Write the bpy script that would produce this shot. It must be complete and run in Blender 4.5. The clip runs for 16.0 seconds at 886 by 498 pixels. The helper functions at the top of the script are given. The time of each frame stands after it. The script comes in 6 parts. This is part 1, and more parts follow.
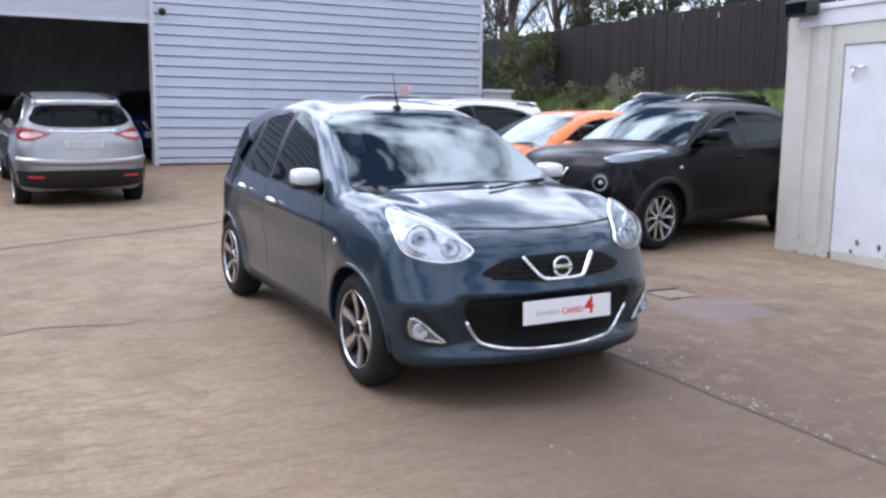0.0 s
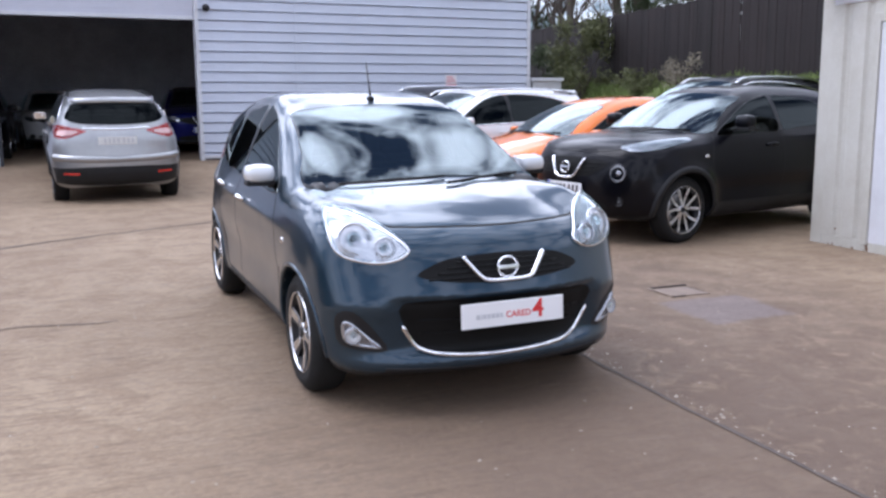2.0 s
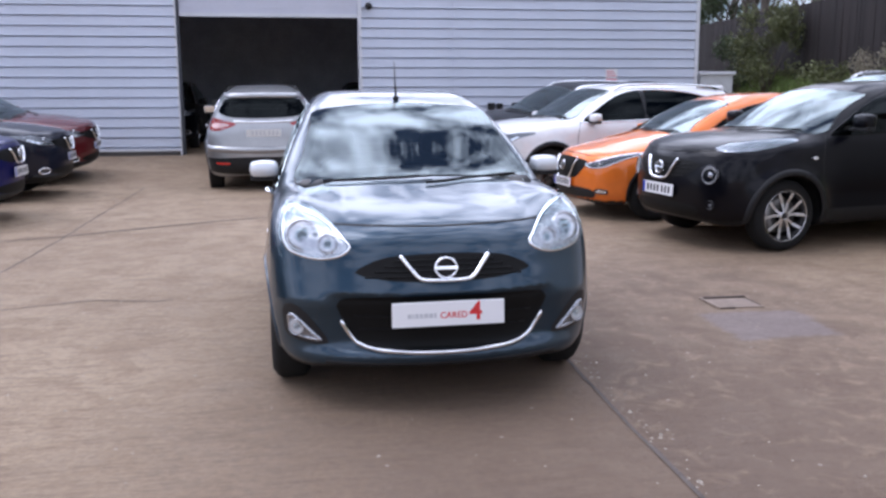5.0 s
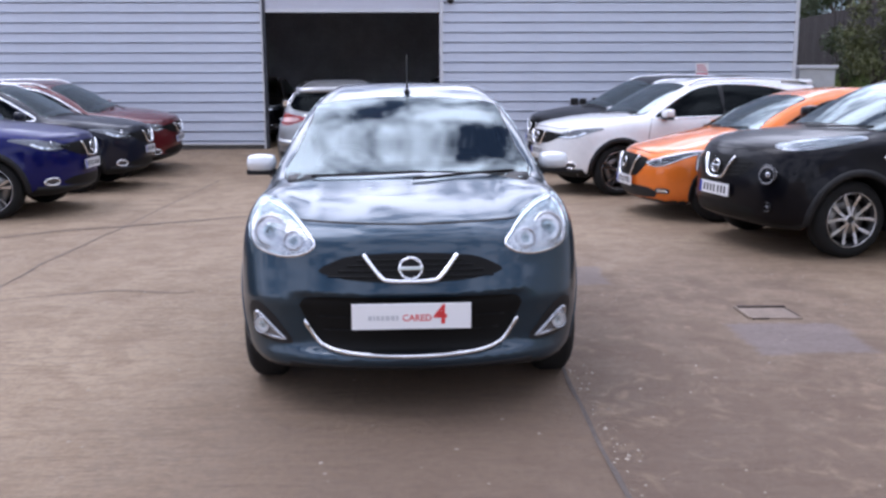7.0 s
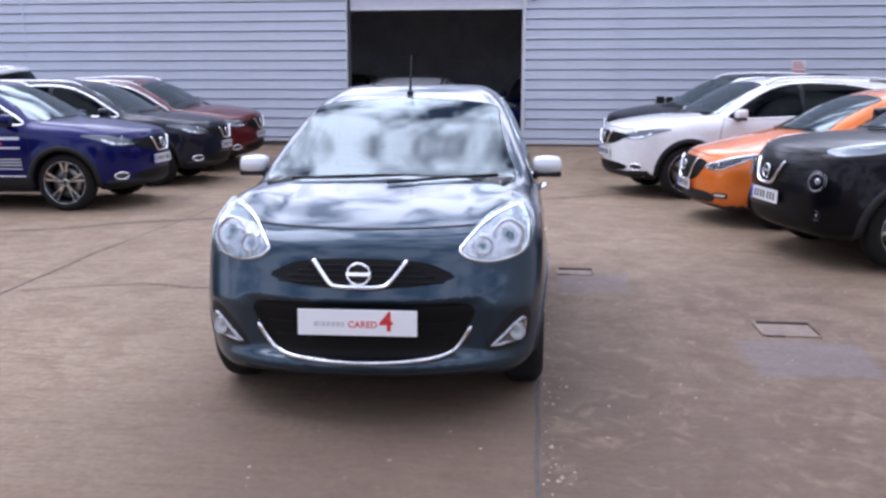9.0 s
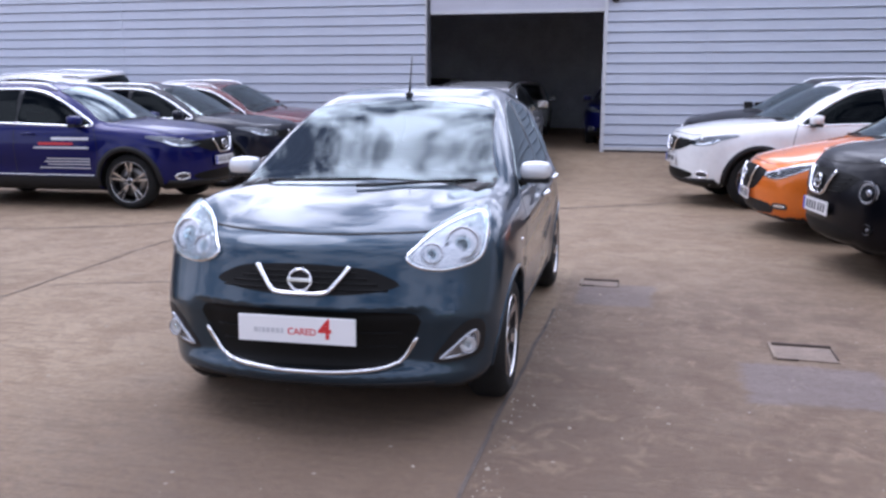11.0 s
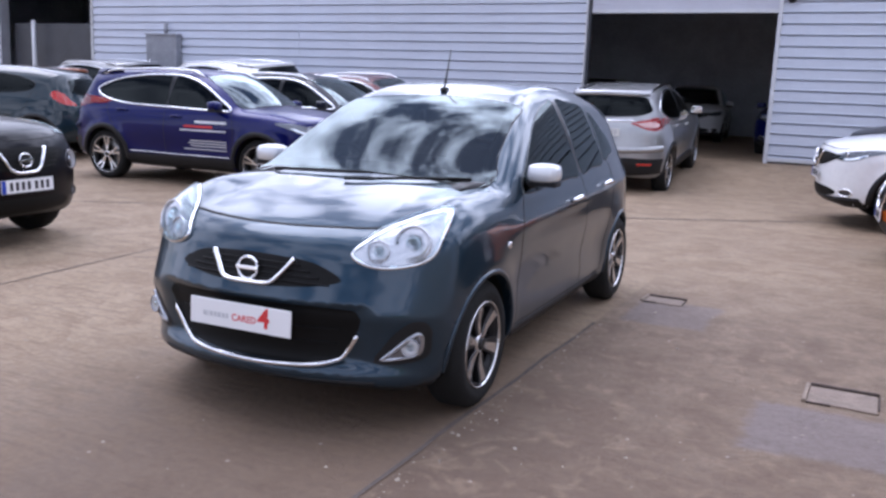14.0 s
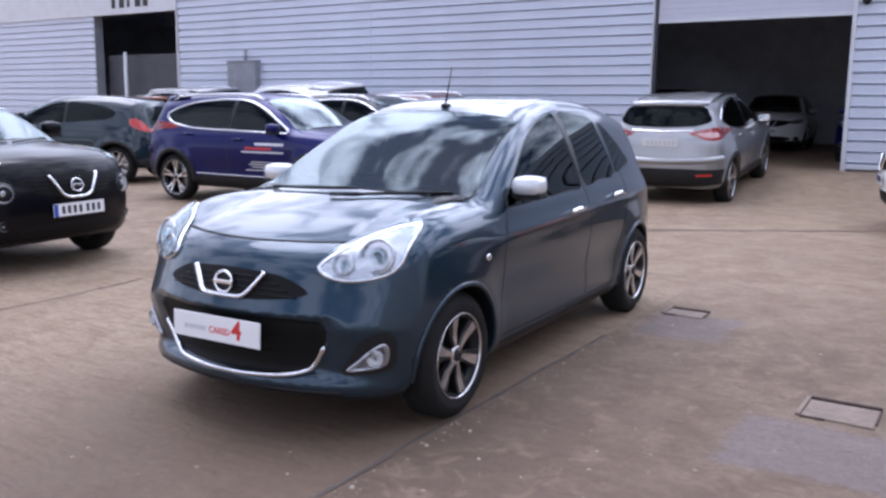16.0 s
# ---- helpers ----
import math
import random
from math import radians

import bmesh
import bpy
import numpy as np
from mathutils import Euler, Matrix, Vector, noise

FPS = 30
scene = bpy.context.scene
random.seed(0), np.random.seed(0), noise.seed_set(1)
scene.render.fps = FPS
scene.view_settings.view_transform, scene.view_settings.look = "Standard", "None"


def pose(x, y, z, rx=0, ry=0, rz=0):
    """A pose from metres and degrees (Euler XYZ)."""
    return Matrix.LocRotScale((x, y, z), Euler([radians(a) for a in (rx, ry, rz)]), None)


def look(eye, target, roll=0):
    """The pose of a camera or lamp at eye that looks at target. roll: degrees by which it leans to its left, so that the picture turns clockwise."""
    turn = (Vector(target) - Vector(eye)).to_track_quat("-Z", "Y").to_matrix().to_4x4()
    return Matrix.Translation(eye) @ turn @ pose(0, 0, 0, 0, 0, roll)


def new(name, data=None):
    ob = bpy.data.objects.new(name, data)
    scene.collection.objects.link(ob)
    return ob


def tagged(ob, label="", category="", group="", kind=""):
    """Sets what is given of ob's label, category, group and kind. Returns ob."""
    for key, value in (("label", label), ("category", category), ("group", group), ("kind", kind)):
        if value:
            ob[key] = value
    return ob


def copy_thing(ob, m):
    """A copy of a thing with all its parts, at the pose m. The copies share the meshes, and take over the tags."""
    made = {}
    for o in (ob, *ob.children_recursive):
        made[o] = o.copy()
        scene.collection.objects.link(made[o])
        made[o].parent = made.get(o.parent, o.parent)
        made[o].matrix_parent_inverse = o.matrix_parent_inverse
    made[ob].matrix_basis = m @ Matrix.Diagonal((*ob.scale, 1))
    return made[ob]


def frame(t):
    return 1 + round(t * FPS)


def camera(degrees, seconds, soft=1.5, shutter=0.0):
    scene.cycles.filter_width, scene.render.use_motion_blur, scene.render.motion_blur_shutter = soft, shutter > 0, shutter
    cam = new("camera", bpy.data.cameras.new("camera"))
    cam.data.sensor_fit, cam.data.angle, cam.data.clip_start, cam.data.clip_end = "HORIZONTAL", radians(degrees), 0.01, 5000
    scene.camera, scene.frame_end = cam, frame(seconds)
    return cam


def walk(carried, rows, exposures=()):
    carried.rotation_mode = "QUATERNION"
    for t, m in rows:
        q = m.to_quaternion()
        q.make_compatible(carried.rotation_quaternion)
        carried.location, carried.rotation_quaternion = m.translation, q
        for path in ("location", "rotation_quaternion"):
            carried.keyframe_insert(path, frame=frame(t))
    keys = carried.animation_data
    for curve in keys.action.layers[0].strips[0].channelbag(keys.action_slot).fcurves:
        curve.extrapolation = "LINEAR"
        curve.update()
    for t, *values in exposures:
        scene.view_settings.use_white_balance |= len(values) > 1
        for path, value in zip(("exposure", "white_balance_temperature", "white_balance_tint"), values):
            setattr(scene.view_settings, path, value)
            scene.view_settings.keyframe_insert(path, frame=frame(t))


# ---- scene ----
cam = camera(54.04, 16.0, soft=2.7)
# seconds, eye x y z, yaw, pitch, roll
PATH = [
    (0, -2.380, -3.555, 1.371, -26.81, -8.46, -0.60),
    (0.5, -2.235, -3.581, 1.370, -26.18, -8.39, -0.13),
    (1, -2.014, -3.668, 1.383, -23.22, -8.29, -0.20),
    (1.5, -1.879, -3.646, 1.364, -23.47, -8.50, 0.21),
    (2, -1.683, -3.599, 1.376, -21.89, -9.09, 0.46),
    (2.5, -1.503, -3.634, 1.382, -19.27, -9.33, 1.05),
    (3, -1.269, -3.756, 1.394, -15.54, -8.97, 0.63),
    (5.5, -0.365, -3.966, 1.410, -6.82, -9.51, 0.69),
    (6, -0.218, -3.909, 1.386, -4.90, -8.88, 0.91),
    (6.5, -0.042, -3.841, 1.403, -2.10, -9.74, 0.03),
    (7, 0.144, -3.822, 1.395, -0.82, -9.73, 0.14),
    (7.5, 0.396, -3.944, 1.422, 1.59, -9.53, 0.32),
    (8, 0.552, -3.912, 1.408, 3.50, -9.43, 0.53),
    (8.5, 0.717, -3.754, 1.412, 4.97, -9.77, 0.56),
    (9, 0.850, -3.701, 1.430, 6.68, -9.99, -0.10),
    (9.5, 1.026, -3.678, 1.420, 8.50, -9.47, 0.29),
    (12, 1.896, -3.282, 1.417, 18.34, -10.05, -0.81),
    (12.5, 2.107, -3.256, 1.429, 20.69, -9.95, -0.54),
    (13, 2.187, -3.143, 1.406, 22.28, -9.93, -0.89),
    (13.5, 2.316, -3.019, 1.422, 24.97, -10.03, -2.15),
    (14, 2.414, -2.918, 1.421, 27.11, -10.08, -2.47),
    (14.5, 2.631, -2.833, 1.430, 30.58, -9.21, -1.97),
    (15, 2.796, -2.788, 1.435, 32.72, -9.33, -2.16),
    (15.5, 2.873, -2.730, 1.439, 32.66, -9.06, -1.58),
    (16, 2.927, -2.698, 1.429, 33.12, -9.14, -0.71),
]
walk(cam, [(t, pose(x, y, z, 90 + pitch, roll, yaw)) for t, x, y, z, yaw, pitch, roll in PATH],
     exposures=[(0, -0.14, 5850, 17), (3, -0.18, 5830, 19), (6, -0.29, 5800, 20), (10, -0.30, 5760, 22), (16, -0.29, 5730, 22)])

# ---------------------------------------------------------------- world and sun
SUN_DIR = Vector((-0.46, 0.12, 0.88)).normalized()
world = bpy.data.worlds.new("sky")
scene.world = world
world.use_nodes = True
wn, wl = world.node_tree.nodes, world.node_tree.links
wn.clear()
w_out = wn.new("ShaderNodeOutputWorld")
w_bg = wn.new("ShaderNodeBackground")
w_sky = wn.new("ShaderNodeTexSky")
w_sky.sky_type = "NISHITA"
w_sky.sun_disc = False
w_sky.sun_elevation = math.asin(SUN_DIR.z)
w_sky.sun_rotation = math.atan2(SUN_DIR.x, SUN_DIR.y)
w_co = wn.new("ShaderNodeTexCoord")
w_map = wn.new("ShaderNodeMapping")
w_map.inputs["Scale"].default_value = (1.15, 1.15, 1.2)
w_map.inputs["Rotation"].default_value = (0.0, 0.0, radians(35))
w_map.inputs["Location"].default_value = (0.35, 1.7, 0.9)
w_noise = wn.new("ShaderNodeTexNoise")
w_noise.inputs["Scale"].default_value = 4.8
w_noise.inputs["Detail"].default_value = 9
w_noise.inputs["Roughness"].default_value = 0.62
w_noise.inputs["Distortion"].default_value = 0.2
w_ramp = wn.new("ShaderNodeValToRGB")
w_ramp.color_ramp.elements[0].position = 0.40
w_ramp.color_ramp.elements[1].position = 0.56
# thin cloud to the north is the brightest
w_dot = wn.new("ShaderNodeVectorMath")
w_dot.operation = "DOT_PRODUCT"
w_dot.inputs[1].default_value = tuple(Vector((-0.12, 0.66, 0.74)).normalized())
w_clamp = wn.new("ShaderNodeMath")
w_clamp.operation = "MAXIMUM"
w_clamp.inputs[1].default_value = 0.0
w_pow = wn.new("ShaderNodeMath")
w_pow.operation = "POWER"
w_pow.inputs[1].default_value = 3.0
w_gain = wn.new("ShaderNodeMath")
w_gain.operation = "MULTIPLY_ADD"
w_gain.inputs[1].default_value = 2.3
w_gain.inputs[2].default_value = 1.0
w_cloud = wn.new("ShaderNodeVectorMath")
w_cloud.operation = "SCALE"
w_cloud.inputs[0].default_value = (19.0, 19.7, 20.8)
w_mix = wn.new("ShaderNodeMix")
w_mix.data_type = "RGBA"
wl.new(w_co.outputs["Generated"], w_map.inputs["Vector"])
wl.new(w_map.outputs["Vector"], w_noise.inputs["Vector"])
wl.new(w_noise.outputs["Fac"], w_ramp.inputs["Fac"])
wl.new(w_ramp.outputs["Color"], w_mix.inputs[0])
wl.new(w_co.outputs["Generated"], w_dot.inputs[0])
wl.new(w_dot.outputs["Value"], w_clamp.inputs[0])
wl.new(w_clamp.outputs[0], w_pow.inputs[0])
wl.new(w_pow.outputs[0], w_gain.inputs[0])
wl.new(w_gain.outputs[0], w_cloud.inputs["Scale"])
wl.new(w_sky.outputs["Color"], w_mix.inputs[6])
wl.new(w_cloud.outputs[0], w_mix.inputs[7])
wl.new(w_mix.outputs[2], w_bg.inputs["Color"])
w_bg.inputs["Strength"].default_value = 0.10
wl.new(w_bg.outputs["Background"], w_out.inputs["Surface"])

sun_data = bpy.data.lights.new("sun", "SUN")
sun_data.energy = 1.2
sun_data.angle = radians(30)
sun_data.color = (1.0, 0.98, 0.955)
sun = new("sun", sun_data)
sun.matrix_world = look(tuple(SUN_DIR * 30), (0, 0, 0))


# ---------------------------------------------------------------- materials
def material(name, color, rough=0.5, metal=0.0, coat=0.0, var=0.0, scale=6.0, bump=0.0, bump_scale=40.0,
             trans=0.0, emit=0.0, spec=0.5, second=None, piece=0.0):
    """A principled surface with two scales of colour variation and a fine relief."""
    m = bpy.data.materials.new(name)
    m.use_nodes = True
    n, l = m.node_tree.nodes, m.node_tree.links
    b = n["Principled BSDF"]
    b.inputs["Base Color"].default_value = (*color, 1)
    b.inputs["Roughness"].default_value = rough
    b.inputs["Metallic"].default_value = metal
    b.inputs["Coat Weight"].default_value = coat
    b.inputs["Coat Roughness"].default_value = 0.06
    b.inputs["Specular IOR Level"].default_value = spec
    b.inputs["Transmission Weight"].default_value = trans
    if emit:
        b.inputs["Emission Color"].default_value = (*color, 1)
        b.inputs["Emission Strength"].default_value = emit
    co = n.new("ShaderNodeTexCoord")
    if var or second:
        big = n.new("ShaderNodeTexNoise")
        big.inputs["Scale"].default_value = scale
        big.inputs["Detail"].default_value = 6
        big.inputs["Roughness"].default_value = 0.65
        l.new(co.outputs["Object"], big.inputs["Vector"])
        fine = n.new("ShaderNodeTexNoise")
        fine.inputs["Scale"].default_value = scale * 14
        fine.inputs["Detail"].default_value = 4
        l.new(co.outputs["Object"], fine.inputs["Vector"])
        add = n.new("ShaderNodeMath")
        add.operation = "MULTIPLY_ADD"
        add.inputs[1].default_value = 0.35
        l.new(fine.outputs["Fac"], add.inputs[0])
        l.new(big.outputs["Fac"], add.inputs[2])
        ramp = n.new("ShaderNodeMapRange")
        ramp.inputs["From Min"].default_value = 0.45
        ramp.inputs["From Max"].default_value = 0.92
        l.new(add.outputs[0], ramp.inputs["Value"])
        mix = n.new("ShaderNodeMix")
        mix.data_type = "RGBA"
        lo = second or tuple(c * (1 - var) for c in color)
        hi = color if second else tuple(min(1, c * (1 + var)) for c in color)
        mix.inputs[6].default_value = (*lo, 1)
        mix.inputs[7].default_value = (*hi, 1)
        l.new(ramp.outputs[0], mix.inputs[0])
        last = mix.outputs[2]
        if piece:
            info = n.new("ShaderNodeObjectInfo")
            hsv = n.new("ShaderNodeHueSaturation")
            mr = n.new("ShaderNodeMapRange")
            mr.inputs["To Min"].default_value = 1 - piece
            mr.inputs["To Max"].default_value = 1 + piece
            l.new(info.outputs["Random"], mr.inputs["Value"])
            l.new(mr.outputs[0], hsv.inputs["Value"])
            l.new(last, hsv.inputs["Color"])
            last = hsv.outputs["Color"]
        l.new(last, b.inputs["Base Color"])
        rr = n.new("ShaderNodeMapRange")
        rr.inputs["To Min"].default_value = max(0.0, rough - 0.08)
        rr.inputs["To Max"].default_value = min(1.0, rough + 0.08)
        l.new(big.outputs["Fac"], rr.inputs["Value"])
        l.new(rr.outputs[0], b.inputs["Roughness"])
    if bump:
        bn = n.new("ShaderNodeTexNoise")
        bn.inputs["Scale"].default_value = bump_scale
        bn.inputs["Detail"].default_value = 5
        l.new(co.outputs["Object"], bn.inputs["Vector"])
        bp = n.new("ShaderNodeBump")
        bp.inputs["Strength"].default_value = bump
        bp.inputs["Distance"].default_value = 0.02
        l.new(bn.outputs["Fac"], bp.inputs["Height"])
        l.new(bp.outputs["Normal"], b.inputs["Normal"])
    return m


def paint(name, color, metal=0.55, rough=0.38, coat=1.0):
    m = material(name, color, rough, metal, coat=coat, var=0.10, scale=1.2, spec=0.12)
    return m


def glass_material(name, tint, rough=0.0, ior=1.88):
    """Thin tinted pane: part mirror by Fresnel, the rest lets light through."""
    m = bpy.data.materials.new(name)
    m.use_nodes = True
    n, l = m.node_tree.nodes, m.node_tree.links
    n.clear()
    out = n.new("ShaderNodeOutputMaterial")
    tr = n.new("ShaderNodeBsdfTransparent")
    tr.inputs["Color"].default_value = (*tint, 1)
    gl = n.new("ShaderNodeBsdfGlossy")
    gl.inputs["Roughness"].default_value = rough
    gl.inputs["Color"].default_value = (0.86, 0.98, 1, 1)
    fr = n.new("ShaderNodeFresnel")
    fr.inputs["IOR"].default_value = ior
    mix = n.new("ShaderNodeMixShader")
    l.new(fr.outputs[0], mix.inputs[0])
    l.new(tr.outputs[0], mix.inputs[1])
    l.new(gl.outputs[0], mix.inputs[2])
    l.new(mix.outputs[0], out.inputs["Surface"])
    return m


M_slate = paint("slate_blue_paint", (0.021, 0.043, 0.066), 0.6, 0.30, 0.85)
M_black = paint("black_paint", (0.002, 0.002, 0.004), 0.0, 0.3, 0.22)
M_night = paint("dark_blue_black_paint", (0.004, 0.006, 0.016), 0.0, 0.4, 0.6)
M_orange = paint("orange_paint", (0.72, 0.17, 0.015), 0.25, 0.4)
M_white = paint("white_paint", (0.78, 0.79, 0.80), 0.0, 0.35)
M_silver = paint("silver_paint", (0.38, 0.385, 0.39), 0.75, 0.34)
M_blue = paint("royal_blue_paint", (0.002, 0.004, 0.080), 0.35, 0.36, 0.5)
M_red = paint("dark_red_paint", (0.10, 0.010, 0.013), 0.15, 0.36)
M_teal = paint("dark_teal_paint", (0.010, 0.024, 0.034), 0.1, 0.36)
M_bronze = paint("copper_brown_paint", (0.22, 0.06, 0.02), 0.4, 0.36)
M_glass = glass_material("windscreen_glass", (0.55, 0.62, 0.60))
M_privacy = glass_material("privacy_glass", (0.03, 0.034, 0.038), ior=1.27)
M_lens = glass_material("lamp_lens", (0.95, 0.96, 0.97), ior=1.42)
M_seal = material("black_glazing_border", (0.008, 0.008, 0.009), 0.3, spec=0.4)
M_plastic = material("black_plastic", (0.014, 0.014, 0.015), 0.55, spec=0.3, var=0.2, scale=8, bump=0.15, bump_scale=300)
# black grille, with the shade of its recess put into the colour too
M_mesh = material("deep_black_grille", (0.004, 0.004, 0.004), 0.6, spec=0.2)
M_gap = material("dark_panel_gap", (0.006, 0.006, 0.006), 0.8)
M_rubber = material("tyre_rubber", (0.013, 0.013, 0.013), 0.8, spec=0.25, var=0.25, scale=10, bump=0.3, bump_scale=120)
M_chrome = material("chrome", (0.85, 0.86, 0.88), 0.08, 1.0)
M_alloy = material("machined_alloy", (0.68, 0.68, 0.69), 0.22, 1.0, var=0.08, scale=12)
M_alloy_dark = material("dark_alloy", (0.018, 0.018, 0.02), 0.45, 0.3)
M_disc = material("brake_disc_steel", (0.28, 0.27, 0.26), 0.4, 0.9)
M_reflector = material("lamp_reflector", (0.90, 0.91, 0.93), 0.14, 0.95, bump=0.5, bump_scale=22)
M_bowl = material("pale_lamp_bowl", (0.58, 0.59, 0.61), 0.3, 0.25)
M_lamp_mid = material("grey_lamp_interior", (0.42, 0.43, 0.46), 0.2, 0.8, bump=0.4, bump_scale=25)
M_lamp_grey = material("dull_lamp_interior", (0.22, 0.225, 0.24), 0.3, 0.7, bump=0.4, bump_scale=25)
M_lamp_dark = material("smoked_lamp_interior", (0.10, 0.10, 0.11), 0.25, 0.6)
M_lamp_bright = material("bright_lamp_interior", (0.62, 0.63, 0.66), 0.24, 0.85, bump=0.3, bump_scale=25)
M_tail_clear = material("pink_clear_lens", (0.70, 0.42, 0.40), 0.12, 0.2, coat=1.0)
M_tail = material("red_tail_lamp", (0.50, 0.022, 0.015), 0.15, coat=1.0, var=0.3, scale=30)
M_cap = material("pale_silver_mirror_cap", (0.72, 0.74, 0.77), 0.28, 0.25, coat=1.0)
M_cloth = material("dark_seat_cloth", (0.035, 0.035, 0.038), 0.9, var=0.2, scale=20, bump=0.2, bump_scale=200)
M_lining = material("grey_cabin_lining", (0.05, 0.05, 0.052), 0.85)
M_plate = material("white_plate", (0.82, 0.82, 0.83), 0.35, coat=0.6)
M_plate_back = material("clear_number_plate", (0.70, 0.71, 0.70), 0.35)
M_ink = material("dark_lettering", (0.03, 0.03, 0.035), 0.6)
M_ink_grey = material("faint_grey_lettering", (0.55, 0.56, 0.58), 0.6)
M_ink_red = material("red_lettering", (0.62, 0.03, 0.03), 0.5)
M_ink_white = material("white_vinyl", (0.75, 0.76, 0.80), 0.5)
M_plate_blue = material("blue_plate_band", (0.02, 0.06, 0.4), 0.5)


# ---------------------------------------------------------------- mesh helpers
def mesh_object(name, verts, faces, mat, parent=None, label="", smooth=True, normals=None):
    me = bpy.data.meshes.new(name)
    me.from_pydata(verts.tolist() if isinstance(verts, np.ndarray) else list(verts), [],
                   faces.tolist() if isinstance(faces, np.ndarray) else list(faces))
    me.materials.append(mat)
    me.polygons.foreach_set("use_smooth", [smooth] * len(me.polygons))
    if normals is not None:
        me.normals_split_custom_set_from_vertices(normals.tolist())
    me.update()
    ob = new(name, me)
    if parent is not None:
        ob.parent = parent
    if label:
        ob["label"] = label
    return ob


def part(name, bm, mat, parent=None, label="", smooth=False):
    me = bpy.data.meshes.new(name)
    bm.to_mesh(me)
    bm.free()
    me.materials.append(mat)
    if smooth:
        me.polygons.foreach_set("use_smooth", [True] * len(me.polygons))
    ob = new(name, me)
    if parent is not None:
        ob.parent = parent
    if label:
        ob["label"] = label
    return ob


def add_box(bm, lo, hi, bevel=0.0, m=None):
    c = [(a + b) / 2 for a, b in zip(lo, hi)]
    d = [abs(b - a) for a, b in zip(lo, hi)]
    r = bmesh.ops.create_cube(bm, size=1.0, matrix=Matrix.Translation(c) @ Matrix.Diagonal((*d, 1)))
    if bevel:
        edges = list({e for v in r["verts"] for e in v.link_edges})
        out = bmesh.ops.bevel(bm, geom=edges, offset=bevel, segments=2, affect="EDGES", profile=0.5)
        vs = list({v for f in out["faces"] for v in f.verts} | {v for v in r["verts"] if v.is_valid})
    else:
        vs = r["verts"]
    if m is not None:
        bmesh.ops.transform(bm, matrix=m, verts=vs)
    return vs


def box(name, lo, hi, mat, parent=None, label="", bevel=0.0, m=None):
    bm = bmesh.new()
    add_box(bm, lo, hi, bevel, m)
    return part(name, bm, mat, parent, label)


def tube_data(points, radius, sides=8, flat=1.0):
    """Rings along a line of points; radius a number or one for each point."""
    pts = [Vector(p) for p in points]
    rad = radius if hasattr(radius, "__len__") else [radius] * len(pts)
    verts, faces = [], []
    for i, p in enumerate(pts):
        d = (pts[min(i + 1, len(pts) - 1)] - pts[max(i - 1, 0)]).normalized()
        up = Vector((0, 0, 1)) if abs(d.z) < 0.9 else Vector((1, 0, 0))
        a = d.cross(up).normalized()
        b = a.cross(d)
        for k in range(sides):
            t = 2 * math.pi * k / sides
            verts.append(p + rad[i] * (math.cos(t) * a + flat * math.sin(t) * b))
    n = len(pts)
    for i in range(n - 1):
        for k in range(sides):
            q = (k + 1) % sides
            faces.append((i * sides + k, i * sides + q, (i + 1) * sides + q, (i + 1) * sides + k))
    faces.append(tuple(range(sides - 1, -1, -1)))
    faces.append(tuple((n - 1) * sides + k for k in range(sides)))
    return verts, faces


def tube(name, points, radius, mat, parent=None, label="", sides=8, flat=1.0):
    v, f = tube_data(points, radius, sides, flat)
    return mesh_object(name, v, f, mat, parent, label)


def lathe(name, profile, mat, parent=None, label="", steps=40):
    """Profile of (radius, y) turned about the y axis; closed loop of the profile."""
    verts, faces = [], []
    n = len(profile)
    for k in range(steps):
        t = 2 * math.pi * k / steps
        for r, y in profile:
            verts.append((r * math.cos(t), y, r * math.sin(t)))
    for k in range(steps):
        for i in range(n):
            j, q = (i + 1) % n, (k + 1) % steps
            faces.append((k * n + i, k * n + j, q * n + j, q * n + i))
    return mesh_object(name, verts, faces, mat, parent, label)


def catmull(pts, steps=8, closed=False):
    p = np.array(pts, float)
    n = len(p)
    out = []
    last = n if closed else n - 1
    for i in range(last):
        if closed:
            a, b, c, d = p[(i - 1) % n], p[i], p[(i + 1) % n], p[(i + 2) % n]
        else:
            a, b, c, d = p[max(i - 1, 0)], p[i], p[i + 1], p[min(i + 2, n - 1)]
        for s in range(steps):
            t = s / steps
            out.append(0.5 * (2 * b + (c - a) * t + (2 * a - 5 * b + 4 * c - d) * t * t + (3 * b - a - 3 * c + d) * t ** 3))
    if not closed:
        out.append(p[-1])
    return np.array(out)


def function_of(pts):
    """A smooth function through (x, value) pairs in rising x."""
    c = catmull(pts, 12)
    grid = np.linspace(pts[0][0], pts[-1][0], 500)
    v = np.interp(grid, c[:, 0], c[:, 1])
    k = np.hanning(25)
    k /= k.sum()
    v = np.convolve(np.pad(v, 12, mode="edge"), k, mode="valid")
    return lambda x: np.interp(x, grid, v)


def smoothstep(a, b, x):
    t = np.clip((x - a) / (b - a), 0, 1)
    return t * t * (3 - 2 * t)


def ground_z(x, y):
    s = min(1.0, max(0.0, (y - 10.5) / 4.0))
    near = 1.0 - float(smoothstep(30, 60, np.hypot(x, y)))
    return (0.004 * x + 0.0151 * (y - 1.865) + 0.22 * s * s * (3 - 2 * s)) * near


